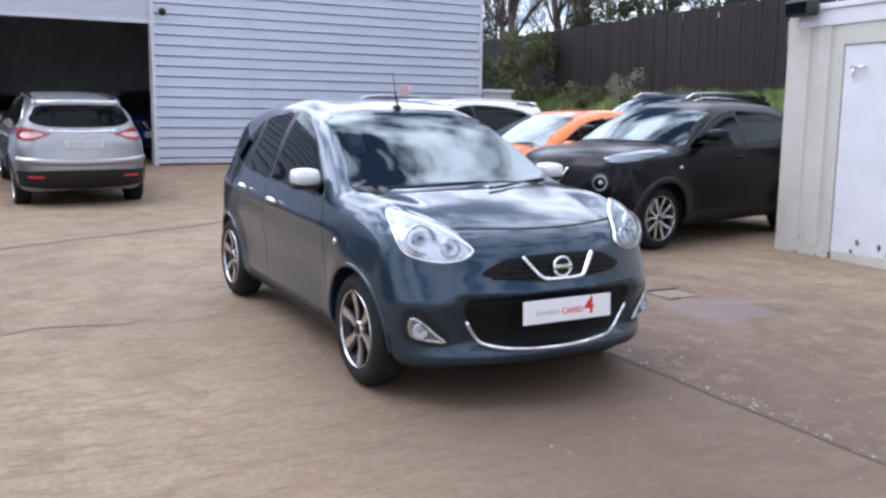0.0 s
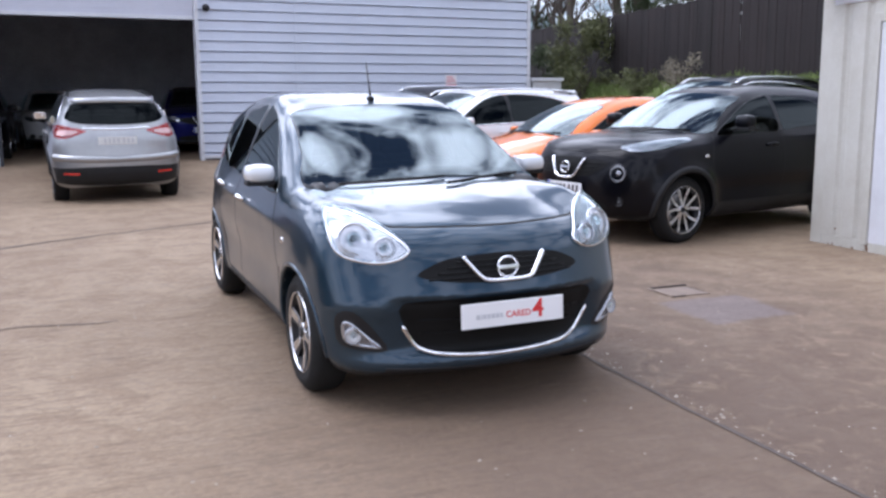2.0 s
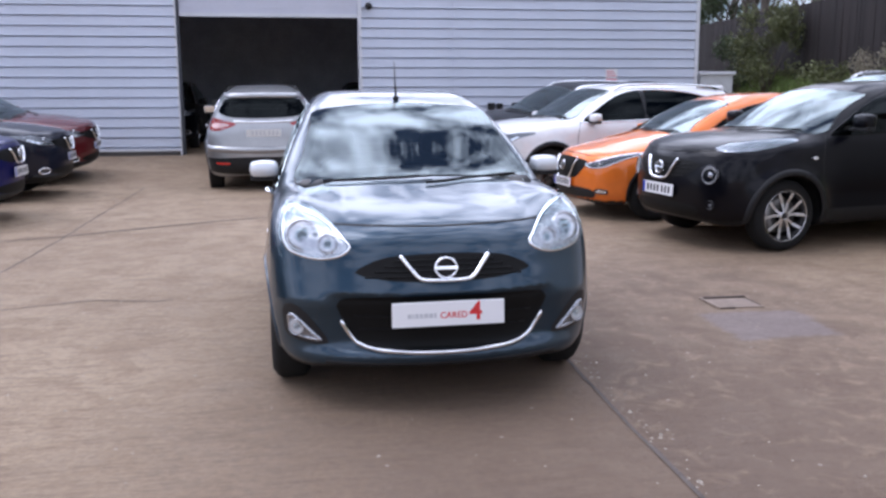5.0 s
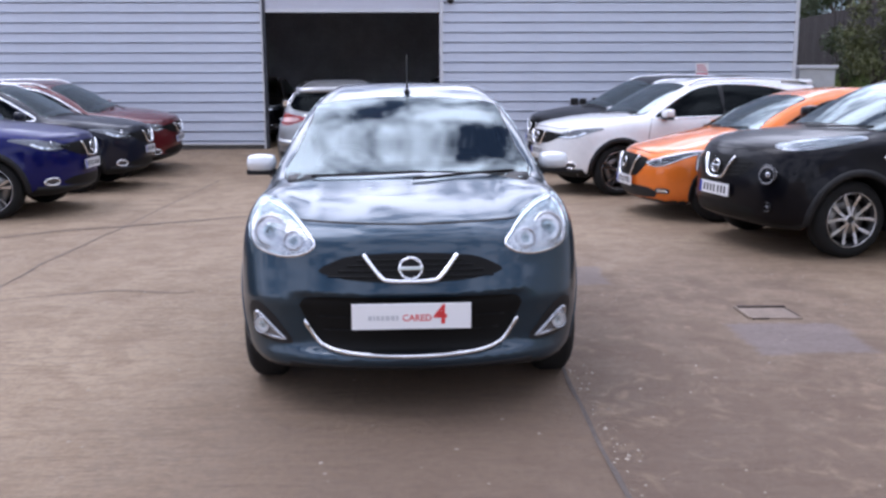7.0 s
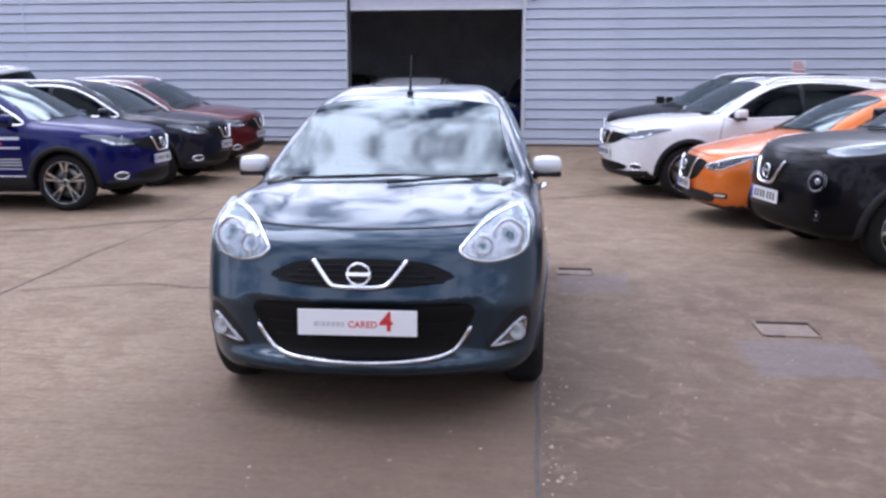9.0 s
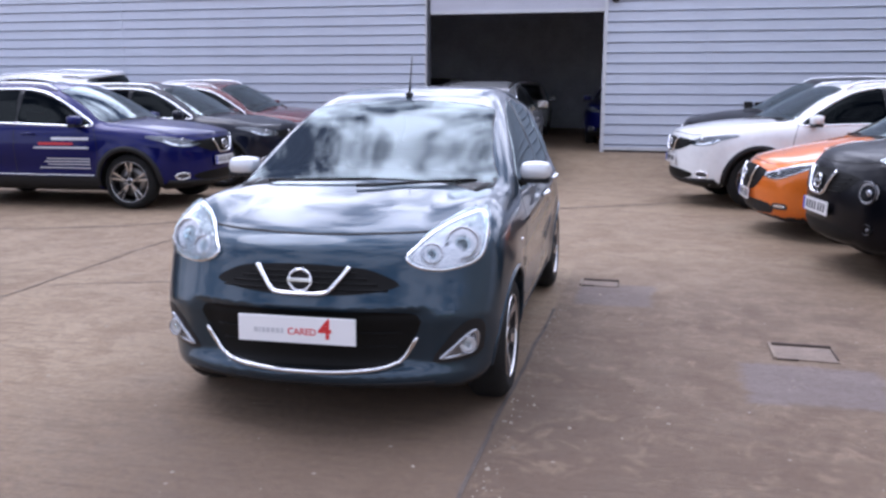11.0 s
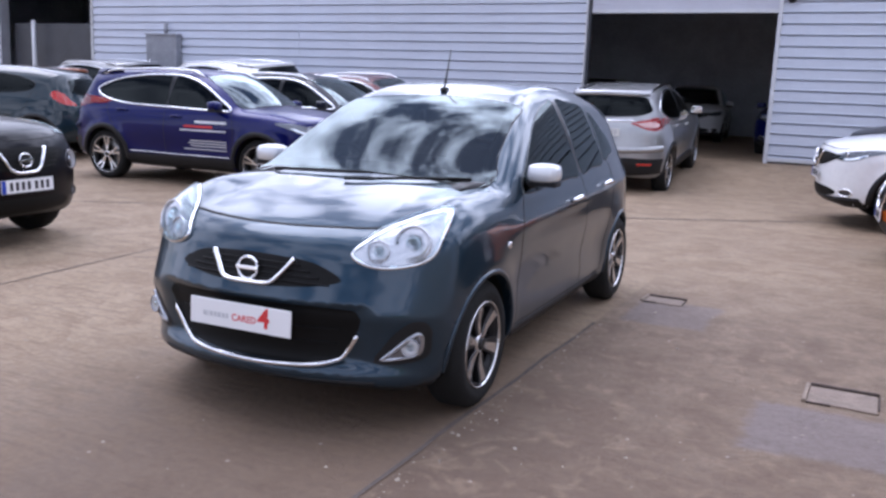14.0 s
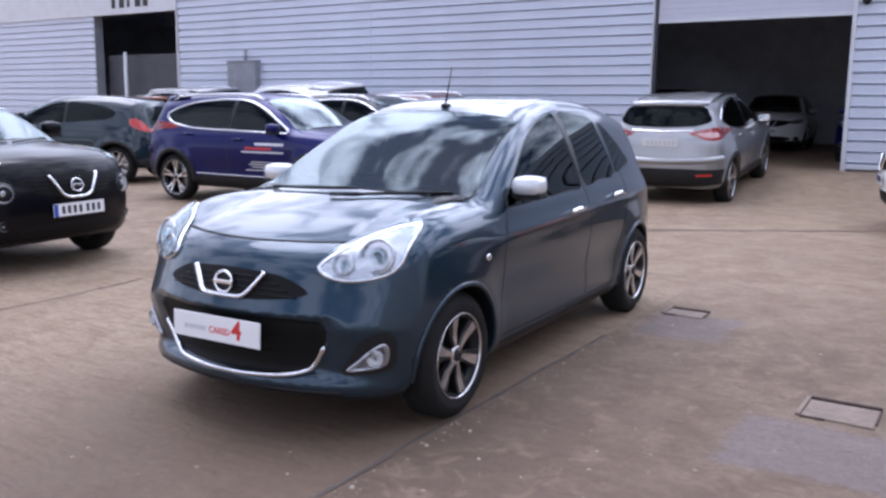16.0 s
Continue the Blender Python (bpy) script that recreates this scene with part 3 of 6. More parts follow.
    for sd in (1, -1):
        mir = new("door_mirror")
        mir.parent = top
        mir.matrix_local = pose(mx, sd * my, mz, 0, 0, 0)
        bm = bmesh.new()
        bmesh.ops.create_uvsphere(bm, u_segments=24, v_segments=14, radius=1.0)
        for v in bm.verts:
            x, y, z = v.co
            q = max(abs(x), abs(y), abs(z))
            k = 0.55 + 0.45 / max(q, 0.58)
            v.co = Vector((x * k * 0.075 if x > 0 else max(-0.045, x * k * 0.09), y * k * 0.118 * s["mirror_w"], z * k * 0.072 * mh * (1.0 if z > 0 else 0.9)))
        part("mirror_cap", bm, s["cap"] or body_paint, mir, smooth=True)
        box("mirror_glass", (-0.050, -0.098 * s["mirror_w"], -0.048 * mh), (-0.0462, 0.098 * s["mirror_w"], 0.056 * mh), M_chrome, mir)
        box("mirror_base", (-0.045, -0.112 * s["mirror_w"], -0.088 * mh), (0.055, 0.112 * s["mirror_w"], -0.042 * mh), M_plastic, mir, bevel=0.012)
        tube("mirror_arm", [(0.0, -sd * 0.05, -0.066), (0.0, -sd * 0.12, -0.075), (0.01, -sd * 0.20, -0.085)], [0.026, 0.024, 0.03], M_plastic, mir, flat=0.6)
    # handles
    for hx, hz in s["handles"]:
        for sd in (1, -1):
            base, n = sh.onto(np.array([(hx - 0.09, hz - 0.004), (hx - 0.07, hz), (hx, hz + 0.004), (hx + 0.07, hz), (hx + 0.09, hz - 0.004)]), "side", sd)
            lift = np.array([0.002, 0.030, 0.036, 0.030, 0.002])[:, None]
            tube("door_handle", (base + n * lift).tolist(), [0.010, 0.014, 0.015, 0.014, 0.010], s["handle_mat"] or body_paint, top)
    # cabin
    box("dashboard", (s["cowl"] - 0.38, -sh.half * 0.80, 0.60), (s["cowl"] - 0.04, sh.half * 0.80, s["dash"]), M_lining, top, bevel=0.06)
    for sd in (1, -1):
        seat(top, -0.02, sd * 0.36)
    seat(top, -0.88, 0, 0.58)
    v, f = [], []
    for i in range(24):
        a = 2 * math.pi * i / 24
        for k in range(8):
            b = 2 * math.pi * k / 8
            r = 0.18 + 0.014 * math.cos(b)
            v.append((0.014 * math.sin(b), r * math.cos(a), r * math.sin(a)))
    for i in range(24):
        for k in range(8):
            f.append((i * 8 + k, i * 8 + (k + 1) % 8, ((i + 1) % 24) * 8 + (k + 1) % 8, ((i + 1) % 24) * 8 + k))
    st = mesh_object("steering_wheel", v, f, M_plastic, top)
    st.matrix_local = pose(s["cowl"] - 0.45, -0.36, s["dash"] - 0.02, 0, 25, 0)
    details(top, sh, s, body_paint)
    return top


def wipers(top, s, sh, z0=0.0):
    for y0, y1, z1 in ((-0.52, 0.08, 0.022), (0.02, 0.58, 0.016)):
        line = np.stack([np.linspace(y0, y1, 10), s["wiper"] + np.linspace(0.0, z1, 10)], 1)
        p, n = sh.onto(line, "front")
        w = tube("wiper", (p + n * 0.016).tolist(), [0.007] * 9 + [0.003], M_plastic, top, sides=6)
        tube("wiper_blade", (p + n * 0.010).tolist(), 0.004, M_rubber, w, sides=5)


def text_mesh(name, body, size, mat, parent, m, bold=0.0):
    cu = bpy.data.curves.new(name, "FONT")
    cu.body = body
    cu.size = size
    cu.extrude = 0.0006
    cu.offset = bold
    cu.align_x = "LEFT"
    cu.align_y = "CENTER"
    tmp = bpy.data.objects.new(name, cu)
    scene.collection.objects.link(tmp)
    bpy.context.view_layer.update()
    me = bpy.data.meshes.new_from_object(tmp.evaluated_get(bpy.context.evaluated_depsgraph_get()))
    bpy.data.objects.remove(tmp)
    me.materials.clear()
    me.materials.append(mat)
    ob = new(name, me)
    ob.parent = parent
    ob.matrix_local = m
    return ob


def number_plate(parent, x, z, back, ink, rear=False, tilt=0.0, bars=7, blue=True):
    """A plate of true size with plain bars in place of its characters."""
    q = new("number_plate")
    q.parent = parent
    q.matrix_local = pose(x, 0, z, 0, tilt, 180 if rear else 0)
    box("plate", (-0.004, -0.26, -0.0555), (0.004, 0.26, 0.0555), back, q, bevel=0.002)
    if blue:
        box("blue_band", (0.0045, -0.258, -0.053), (0.0062, -0.218, 0.053), M_plate_blue, q)
    y = -0.18
    for i in range(bars):
        box("bar", (0.0045, y, -0.034), (0.0065, y + 0.030, 0.034), ink, q)
        y += 0.058 if i != 3 else 0.075
    return q


def emblem(parent, x, z, r, sh):
    """A plain bright ring with a bar across it."""
    e = new("emblem")
    e.parent = parent
    e.matrix_local = pose(x, 0, z, 0, -8, 0)
    pts = [(0, r * math.cos(t), r * 0.92 * math.sin(t)) for t in np.linspace(0, 2 * math.pi, 33)]
    tube("ring", pts, r * 0.13, M_chrome, e, sides=8)
    box("crossbar", (-0.004, -r * 1.12, -r * 0.18), (0.010, r * 1.12, r * 0.18), M_chrome, e, bevel=0.003)
    lathe_ob = lathe("backing", [(0.0005, 0.0), (r * 0.98, 0.0), (r * 0.98, -0.01), (0.0005, -0.01)], M_plastic, e, steps=28)
    lathe_ob.matrix_local = pose(-0.006, 0, 0, 0, 0, -90)
    return e


def skin_tube(sh, name, line, view, radius, mat, parent, off=0.01, side=1, n=40, flat=1.0, label=""):
    p, nn = sh.onto(resample(catmull(line, 8), n, False), view, side)
    return tube(name, (p + nn * off).tolist(), radius, mat, parent, label, sides=10, flat=flat)


def round_lamp(parent, name, place, r, yaw, mats, pitch=0.0, depth=0.03):
    """A round lamp: bright ring, bowl and bulb cover, facing along its own +x."""
    e = new(name)
    e.parent = parent
    e.matrix_local = pose(*place, 0, pitch, yaw)
    ring = lathe("rim_ring", [(r, 0.0), (r * 1.08, -0.004), (r * 1.08, -0.02), (r * 0.96, -0.02), (r * 0.93, -0.004)], mats[0], e, steps=28)
    bowl = lathe("bowl", [(0.0005, -depth), (r * 0.55, -depth * 0.8), (r * 0.95, -0.004), (r * 0.97, -depth), (0.0005, -depth - 0.01)], mats[1], e, steps=28)
    lens = lathe("lens_dome", [(0.0005, -depth * 0.15), (r * 0.30, -depth * 0.3), (r * 0.42, -depth * 0.75), (0.0005, -depth * 0.8)], mats[2], e, steps=20)
    for o in (ring, bowl, lens):
        o.matrix_local = pose(0, 0, 0, 0, 0, -90)
    return e


def lamp_unit(sh, name, poly, view, parent, side, inner=M_reflector, cover=M_lens, edge=M_chrome, off=0.012, nu=26, nv=12, label="", base=0.002):
    """A lamp behind a clear cover that follows the body."""
    poly = resample(catmull(poly, 5, True), 80)
    a = patch(sh, name, inset(poly, 0.002), view, inner, parent, side, base, 0.012, nu, nv, label)
    if edge:
        band(sh, "lamp_edge", inset(poly, 0.008), view, 0.016, edge, a, side, base + 0.003, True, n=80, thick=0.003)
    if cover:
        patch(sh, "cover", inset(poly, 0.003), view, cover, a, side, off, 0.002, nu, nv)
    return a


# ---- the small hatchback in the middle
HATCH = dict(
    front=1.955, rear=-1.87, height=1.52, axle_f=1.225, axle_r=-1.225, tyre=0.302, rim=0.205, tyre_width=0.185, track=0.815, arch=0.345, sill=0.235,
    outline=[(1.70, .20), (1.84, .205), (1.912, .240), (1.926, .282), (1.910, .345), (1.926, .455), (1.948, .545), (1.925, .615), (1.893, .69), (1.866, .76), (1.826, .820), (1.755, .868), (1.64, .908), (1.45, .955), (1.18, 1.00),
             (.99, 1.03), (.70, 1.17), (.36, 1.325), (.12, 1.415), (-.1, 1.468), (-.45, 1.505), (-.9, 1.488), (-1.3, 1.43), (-1.54, 1.375), (-1.61, 1.33), (-1.70, 1.15), (-1.77, .98),
             (-1.82, .85), (-1.855, .65), (-1.85, .45), (-1.80, .30), (-1.65, .245), (-.8, .20), (0, .19), (.8, .19)],
    plan=[(-2.1, .62), (-1.85, .70), (-1.5, .785), (-1.1, .825), (-.5, .832), (.4, .832), (1.0, .832), (1.35, .822), (1.65, .785), (1.95, .70), (2.2, .60)],
    section=[(-.1, .90), (.18, .92), (.30, .962), (.45, .988), (.66, 1.0), (.80, .99), (.92, .955), (1.0, .912), (1.2, .815), (1.35, .725), (1.48, .63), (1.7, .5)],
    bow_front=.30, bow_rear=.16, crown=.036, round=.11, wing=.050, mouth=.035, flare=.014, hollow=.024, shoulder=.010,
    cowl=.98, dash=1.0, wiper=1.00,
    panes=[("windscreen", "front", [(-.675, .995), (-.35, 1.018), (0, 1.028), (.35, 1.018), (.675, .995), (.63, 1.12), (.58, 1.28), (.54, 1.375), (.25, 1.410), (0, 1.418), (-.25, 1.410), (-.54, 1.375), (-.58, 1.28), (-.63, 1.12)], M_glass),
           ("rear_window", "rear", [(-.52, 1.02), (0, 1.0), (.52, 1.02), (.50, 1.2), (.45, 1.33), (0, 1.36), (-.45, 1.33), (-.50, 1.2)], M_privacy),
           ("side_window", "side", [(.70, .955), (.49, 1.11), (.24, 1.262), (.01, 1.355), (-.19, 1.396), (-.29, 1.404), (-.295, 1.2), (-.30, .975), (-.1, .962), (.3, .950)], M_privacy),
           ("side_window", "side", [(-.36, 1.406), (-.6, 1.396), (-.84, 1.358), (-.87, 1.2), (-.89, 1.005), (-.6, .988), (-.36, .978), (-.355, 1.2)], M_privacy),
           ("quarter_window", "side", [(-.925, 1.335), (-1.07, 1.25), (-1.20, 1.13), (-1.245, 1.06), (-1.1, 1.035), (-.945, 1.015), (-.93, 1.15)], M_privacy)],
    hood=[(1.0, 0), (1.02, .60), (1.3, .67), (1.55, .62), (1.70, .45), (1.80, .22), (1.83, 0)],
    doors=[[(.80, .30), (.80, .78), (.70, .955), (-.33, .975), (-.34, .30)], [(-.345, .30), (-.345, .98), (-1.0, 1.02), (-1.0, .8), (-.86, .55), (-.80, .30)]],
    tailgate=[(-.60, .62), (.60, .62), (.62, .95), (.55, 1.38), (-.55, 1.38), (-.62, .95)],
    bumper_f=.60, bumper_r=.60,
    gaps=[("side", [(.70, .955), (.79, .80), (.81, .6), (.80, .30)]), ("side", [(-.325, .985), (-.335, .7), (-.335, .30)]), ("side", [(-1.02, 1.03), (-1.0, .86), (-.90, .62), (-.82, .46), (-.79, .30)]),
          ("side", [(.80, .295), (.2, .29), (-.4, .29), (-.79, .30)]),
          ("front", [(-.66, .895), (-.5, .872), (-.25, .868), (0, .866), (.25, .868), (.5, .872), (.66, .895)]),
          ("rear", [(-.6, .62), (0, .60), (.6, .62)])],
    pillar=[(-.372, .98), (-.288, .976), (-.285, 1.402), (-.37, 1.404)],
    mirror_w=.72, mirror_h=.74, mirror=(.58, .850, 1.050), cap=M_cap, handles=[(-.10, .845), (-.80, .875)], handle_mat=M_chrome, lip=.022, lip_mat=None,
    wheel=dict(spokes=6, arms=[(0.06, .050, .018, M_alloy, 0.0), (0.0, .092, .036, M_alloy_dark, 0.005)]),
)


def hatch_details(top, sh, s, body_paint):
    wipers(top, s, sh)
    # upper grille with the bright V
    up = [(-.415, .668), (-.36, .705), (-.27, .737), (-.12, .750), (0, .753), (.12, .750), (.27, .737), (.36, .705), (.415, .668), (.33, .645), (.2, .632), (0, .627), (-.2, .632), (-.33, .645)]
    g = patch(sh, "upper_grille", up, "front", M_mesh, top, 1, 0.003, 0.01, 40, 8, smooth_outline=3)
    for k in range(4):
        z = .648 + .024 * k
        wdt = .37 - .045 * k
        skin_tube(sh, "grille_slat", [(-wdt, z), (0, z + .004), (wdt, z)], "front", 0.004, M_mesh, g, 0.005, n=24)
    skin_tube(sh, "bright_v_trim", [(-.205, .742), (-.165, .69), (-.125, .645), (-.09, .634), (0, .632), (.09, .634), (.125, .645), (.165, .69), (.205, .742)], "front", 0.013, M_chrome, g, 0.012, n=60, flat=0.8)
    p, n = sh.onto(np.array([(0.0, .692)]), "front")
    emblem(top, p[0][0] + 0.022, .692, 0.050, sh)
    # lower opening, with its bright lip
    low = [(-.50, .535), (-.40, .556), (-.2, .562), (0, .563), (.2, .562), (.40, .556), (.50, .535), (.485, .46), (.42, .36), (.36, .318), (.2, .304), (0, .302), (-.2, .304), (-.36, .318), (-.42, .36), (-.485, .46)]
    lg = patch(sh, "lower_grille", low, "front", M_mesh, top, 1, 0.003, 0.01, 44, 12, smooth_outline=3)
    for k in (2, 4):
        z = .335 + .032 * k
        wdt = .37 + .013 * k
        skin_tube(sh, "grille_slat", [(-wdt, z), (0, z), (wdt, z)], "front", 0.004, M_mesh, lg, 0.005, n=24)
    skin_tube(sh, "bright_lip", [(-.485, .445), (-.45, .385), (-.40, .325), (-.33, .300), (-.18, .290), (0, .287), (.18, .290), (.33, .300), (.40, .325), (.45, .385), (.485, .445)], "front", [0.006] + [0.0135] * 68 + [0.006], M_chrome, lg, 0.010, n=70, flat=0.9)
    # dealer's board in place of the number plate
    q = new("dealer_plate")
    q.parent = top
    q.matrix_local = pose(1.972, 0, .490, 0, -3, 0)
    bm = bmesh.new()
    add_box(bm, (-0.004, -0.262, -0.057), (0.004, 0.262, 0.057), 0.002)
    part("board", bm, M_plate, q, "white acrylic show plate")
    face = pose(0.0046, 0, 0, 90, 0, 90)
    y = -0.19
    for wd in (0.018, 0.008, 0.016, 0.016, 0.018, 0.018, 0.012):
        box("bar", (0.0045, y, -0.017), (0.0052, y + wd, 0.004), M_ink_grey, q)
        y += wd + 0.0045
    text_mesh("lettering", "CARED", 0.040, M_ink_red, q, face @ pose(-0.040, -0.008, 0), 0.0006)
    text_mesh("numeral", "4", 0.118, M_ink_red, q, face @ pose(0.098, 0.004, 0), 0.0025)
    box("plate_holder", (-0.05, -0.20, -0.03), (-0.006, 0.20, 0.03), M_plastic, q)
    # headlamps
    head = [(.428, .778), (.47, .738), (.555, .718), (.64, .724), (.712, .748), (.742, .79), (.746, .85), (.730, .915), (.705, .945), (.67, .943), (.60, .920), (.52, .874), (.462, .823)]
    for sd in (1, -1):
        poly = head if sd > 0 else mirrored(head)
        a = lamp_unit(sh, "headlamp", poly, "front", top, 1, M_lamp_bright, off=0.022, nu=30, nv=14, label="clear headlamp with chrome reflector")
        for (yy, zz, r) in ((.648, .818, .074), (.530, .785, .046)):
            p, n = sh.onto(np.array([(sd * yy, zz)]), "front")
            yaw = math.degrees(math.atan2(n[0][1], n[0][0])) * 0.6
            round_lamp(a, "lamp_bowl", tuple(p[0] + n[0] * 0.018), r, yaw, (M_lamp_bright, M_lamp_bright, M_lens), -20, 0.016)
        # fog lamps in their bright surrounds
        # no hollow is cut here: a black patch paints in the recess's shade
        well = [(.545, .325), (.585, .395), (.645, .470), (.705, .512), (.752, .49), (.752, .40), (.732, .345), (.65, .322)]
        patch(sh, "fog_lamp_recess", well if sd > 0 else mirrored(well), "front", M_plastic, top, 1, 0.002, 0.01, 18, 8, smooth_outline=3)
        fog = [(.570, .337), (.62, .387), (.675, .440), (.712, .464), (.728, .45), (.726, .40), (.710, .360), (.65, .341)]
        fp = fog if sd > 0 else mirrored(fog)
        fo = lamp_unit(sh, "fog_lamp", fp, "front", top, 1, M_lamp_grey, None, M_lamp_mid, 0.01, 16, 8, base=0.007)
        p, n = sh.onto(np.array([(sd * .680, .402)]), "front")
        yaw = math.degrees(math.atan2(n[0][1], n[0][0])) * 0.5
        round_lamp(fo, "fog_bowl", tuple(p[0] + n[0] * 0.024), 0.038, yaw, (M_lamp_mid, M_bowl, M_lens), 0.0, 0.014)
        # side repeater, tow-eye cap, rear lamps
        p, n = sh.onto(np.array([(.98, .735)]), "side", sd)
        bm = bmesh.new()
        bmesh.ops.create_uvsphere(bm, u_segments=16, v_segments=8, radius=0.02)
        rp = part("side_repeater", bm, M_chrome, top, smooth=True)
        rp.matrix_local = Matrix.Translation(Vector(p[0])) @ Matrix.Diagonal((1.3, 0.35, 0.9, 1))
        tail = [(.57, .78), (.69, .80), (.70, .98), (.64, 1.03), (.58, .95)]
        lamp_unit(sh, "tail_lamp", tail if sd > 0 else mirrored(tail), "rear", top, 1, M_tail, None, None, 0.01, 12, 10)
        band(sh, "sill_trim", [(-.78, .262), (0, .252), (.80, .255)], "side", 0.05, M_plastic, top, sd, 0.004)
    # roof aerial
    p, n = sh.onto(np.array([(.02, 0.0)]), "top")
    a = new("roof_aerial")
    a.parent = top
    a.matrix_local = pose(.02, 0, float(p[0][2]))
    bm = bmesh.new()
    add_box(bm, (-0.04, -0.018, -0.01), (0.03, 0.018, 0.022), 0.01)
    part("aerial_base", bm, M_plastic, a)
    tube("aerial_mast", [(0.0, 0, 0.015), (-0.03, 0, 0.10), (-0.075, 0, 0.24)], [0.008, 0.0045, 0.0025], M_plastic, a)
    number_plate(top, -1.862, .70, M_plate_back, M_ink, True)
    band(sh, "bumper_lip", [(-.56, .232), (0, .226), (.56, .232)], "front", 0.03, M_plastic, top, 1, 0.004)


# ---- the mid-size crossover
CROSS = dict(
    front=2.20, rear=-2.16, height=1.60, axle_f=1.323, axle_r=-1.323, tyre=0.345, rim=0.258, tyre_width=0.205, track=0.868, arch=0.395, sill=0.30,
    outline=[(1.95, .27), (2.10, .285), (2.175, .36), (2.195, .50), (2.20, .66), (2.195, .79), (2.16, .905), (2.06, .975), (1.65, 1.05), (1.35, 1.08), (1.12, 1.10), (.98, 1.145), (.70, 1.30),
             (.42, 1.44), (.20, 1.525), (-.05, 1.57), (-.5, 1.59), (-1.0, 1.575), (-1.5, 1.54), (-1.80, 1.505), (-1.87, 1.465), (-1.96, 1.30), (-2.03, 1.15), (-2.09, 1.03), (-2.12, .88), (-2.15, .70),
             (-2.15, .50), (-2.08, .36), (-1.9, .30), (-.9, .25), (0, .24), (.9, .24)],
    plan=[(-2.4, .66), (-2.12, .76), (-1.75, .86), (-1.3, .897), (-.5, .898), (.5, .898), (1.2, .898), (1.6, .875), (1.9, .83), (2.2, .74), (2.5, .6)],
    section=[(-.1, .90), (.24, .93), (.40, .972), (.55, .992), (.76, 1.0), (.90, .99), (1.0, .965), (1.08, .92), (1.3, .81), (1.45, .725), (1.58, .63), (1.8, .5)],
    bow_front=.36, bow_rear=.22, crown=.05, round=.17, flare=.022, hollow=.022,
    cowl=1.10, dash=1.06, wiper=1.085,
    panes=[("windscreen", "front", [(-.70, 1.075), (-.35, 1.105), (0, 1.115), (.35, 1.105), (.70, 1.075), (.645, 1.22), (.585, 1.38), (.55, 1.47), (.27, 1.505), (0, 1.513), (-.27, 1.505), (-.55, 1.47), (-.585, 1.38), (-.645, 1.22)], M_glass),
           ("rear_window", "rear", [(-.665, 1.265), (-.50, 1.205), (-.25, 1.190), (0, 1.186), (.25, 1.190), (.50, 1.205), (.665, 1.265), (.615, 1.37), (.555, 1.46), (.25, 1.490), (0, 1.495), (-.25, 1.490), (-.555, 1.46), (-.615, 1.37)], M_privacy),
           ("side_window", "side", [(.80, 1.055), (.58, 1.20), (.34, 1.335), (.12, 1.425), (-.10, 1.468), (-.19, 1.475), (-.195, 1.3), (-.20, 1.07), (.1, 1.055), (.5, 1.048)], M_privacy),
           ("side_window", "side", [(-.26, 1.478), (-.6, 1.475), (-.92, 1.45), (-1.2, 1.40), (-1.42, 1.325), (-1.52, 1.26), (-1.40, 1.18), (-1.15, 1.12), (-.8, 1.088), (-.26, 1.072), (-.255, 1.3)], M_privacy)],
    hood=[(1.12, 0), (1.14, .66), (1.45, .76), (1.75, .72), (1.98, .52), (2.08, .25), (2.11, 0)],
    doors=[[(.90, .42), (.90, .9), (.82, 1.05), (-.22, 1.06), (-.23, .42)], [(-.235, .42), (-.235, 1.06), (-1.28, 1.13), (-1.18, .85), (-.98, .62), (-.94, .42)]],
    tailgate=[(-.68, .70), (.68, .70), (.70, 1.05), (.60, 1.46), (-.60, 1.46), (-.70, 1.05)],
    bumper_f=.66, bumper_r=.66,
    gaps=[("side", [(.84, 1.06), (.91, .9), (.93, .7), (.90, .42)]), ("side", [(-.225, 1.07), (-.235, .7), (-.235, .42)]), ("side", [(-1.35, 1.19), (-1.25, .95), (-1.08, .70), (-.97, .55), (-.93, .42)]),
          ("front", [(-.74, .96), (-.55, .905), (-.3, .918), (0, .926), (.3, .918), (.55, .905), (.74, .96)]), ("rear", [(-.68, .70), (0, .68), (.68, .70)])],
    pillar=[(-.272, 1.075), (-.188, 1.07), (-.185, 1.472), (-.27, 1.475)],
    mirror_w=.85, mirror_h=.9, mirror=(.68, .945, 1.10), cap=None, handles=[(-.02, .93), (-.98, .985)], handle_mat=None, lip=.065, lip_mat=M_plastic,
    bright=[(.84, 1.045), (.60, 1.205), (.35, 1.345), (.12, 1.438), (-.10, 1.482), (-.3, 1.492), (-.6, 1.49), (-.92, 1.464), (-1.2, 1.414), (-1.44, 1.335), (-1.55, 1.262), (-1.42, 1.168), (-1.15, 1.107), (-.8, 1.074), (-.2, 1.057), (.3, 1.043), (.6, 1.036)],
    wheel=dict(spokes=5, arms=[(0.20, .030, .018, M_alloy, 0.0), (-0.14, .026, .018, M_alloy, 0.002), (0.03, .070, .050, M_alloy_dark, 0.012)]),
)


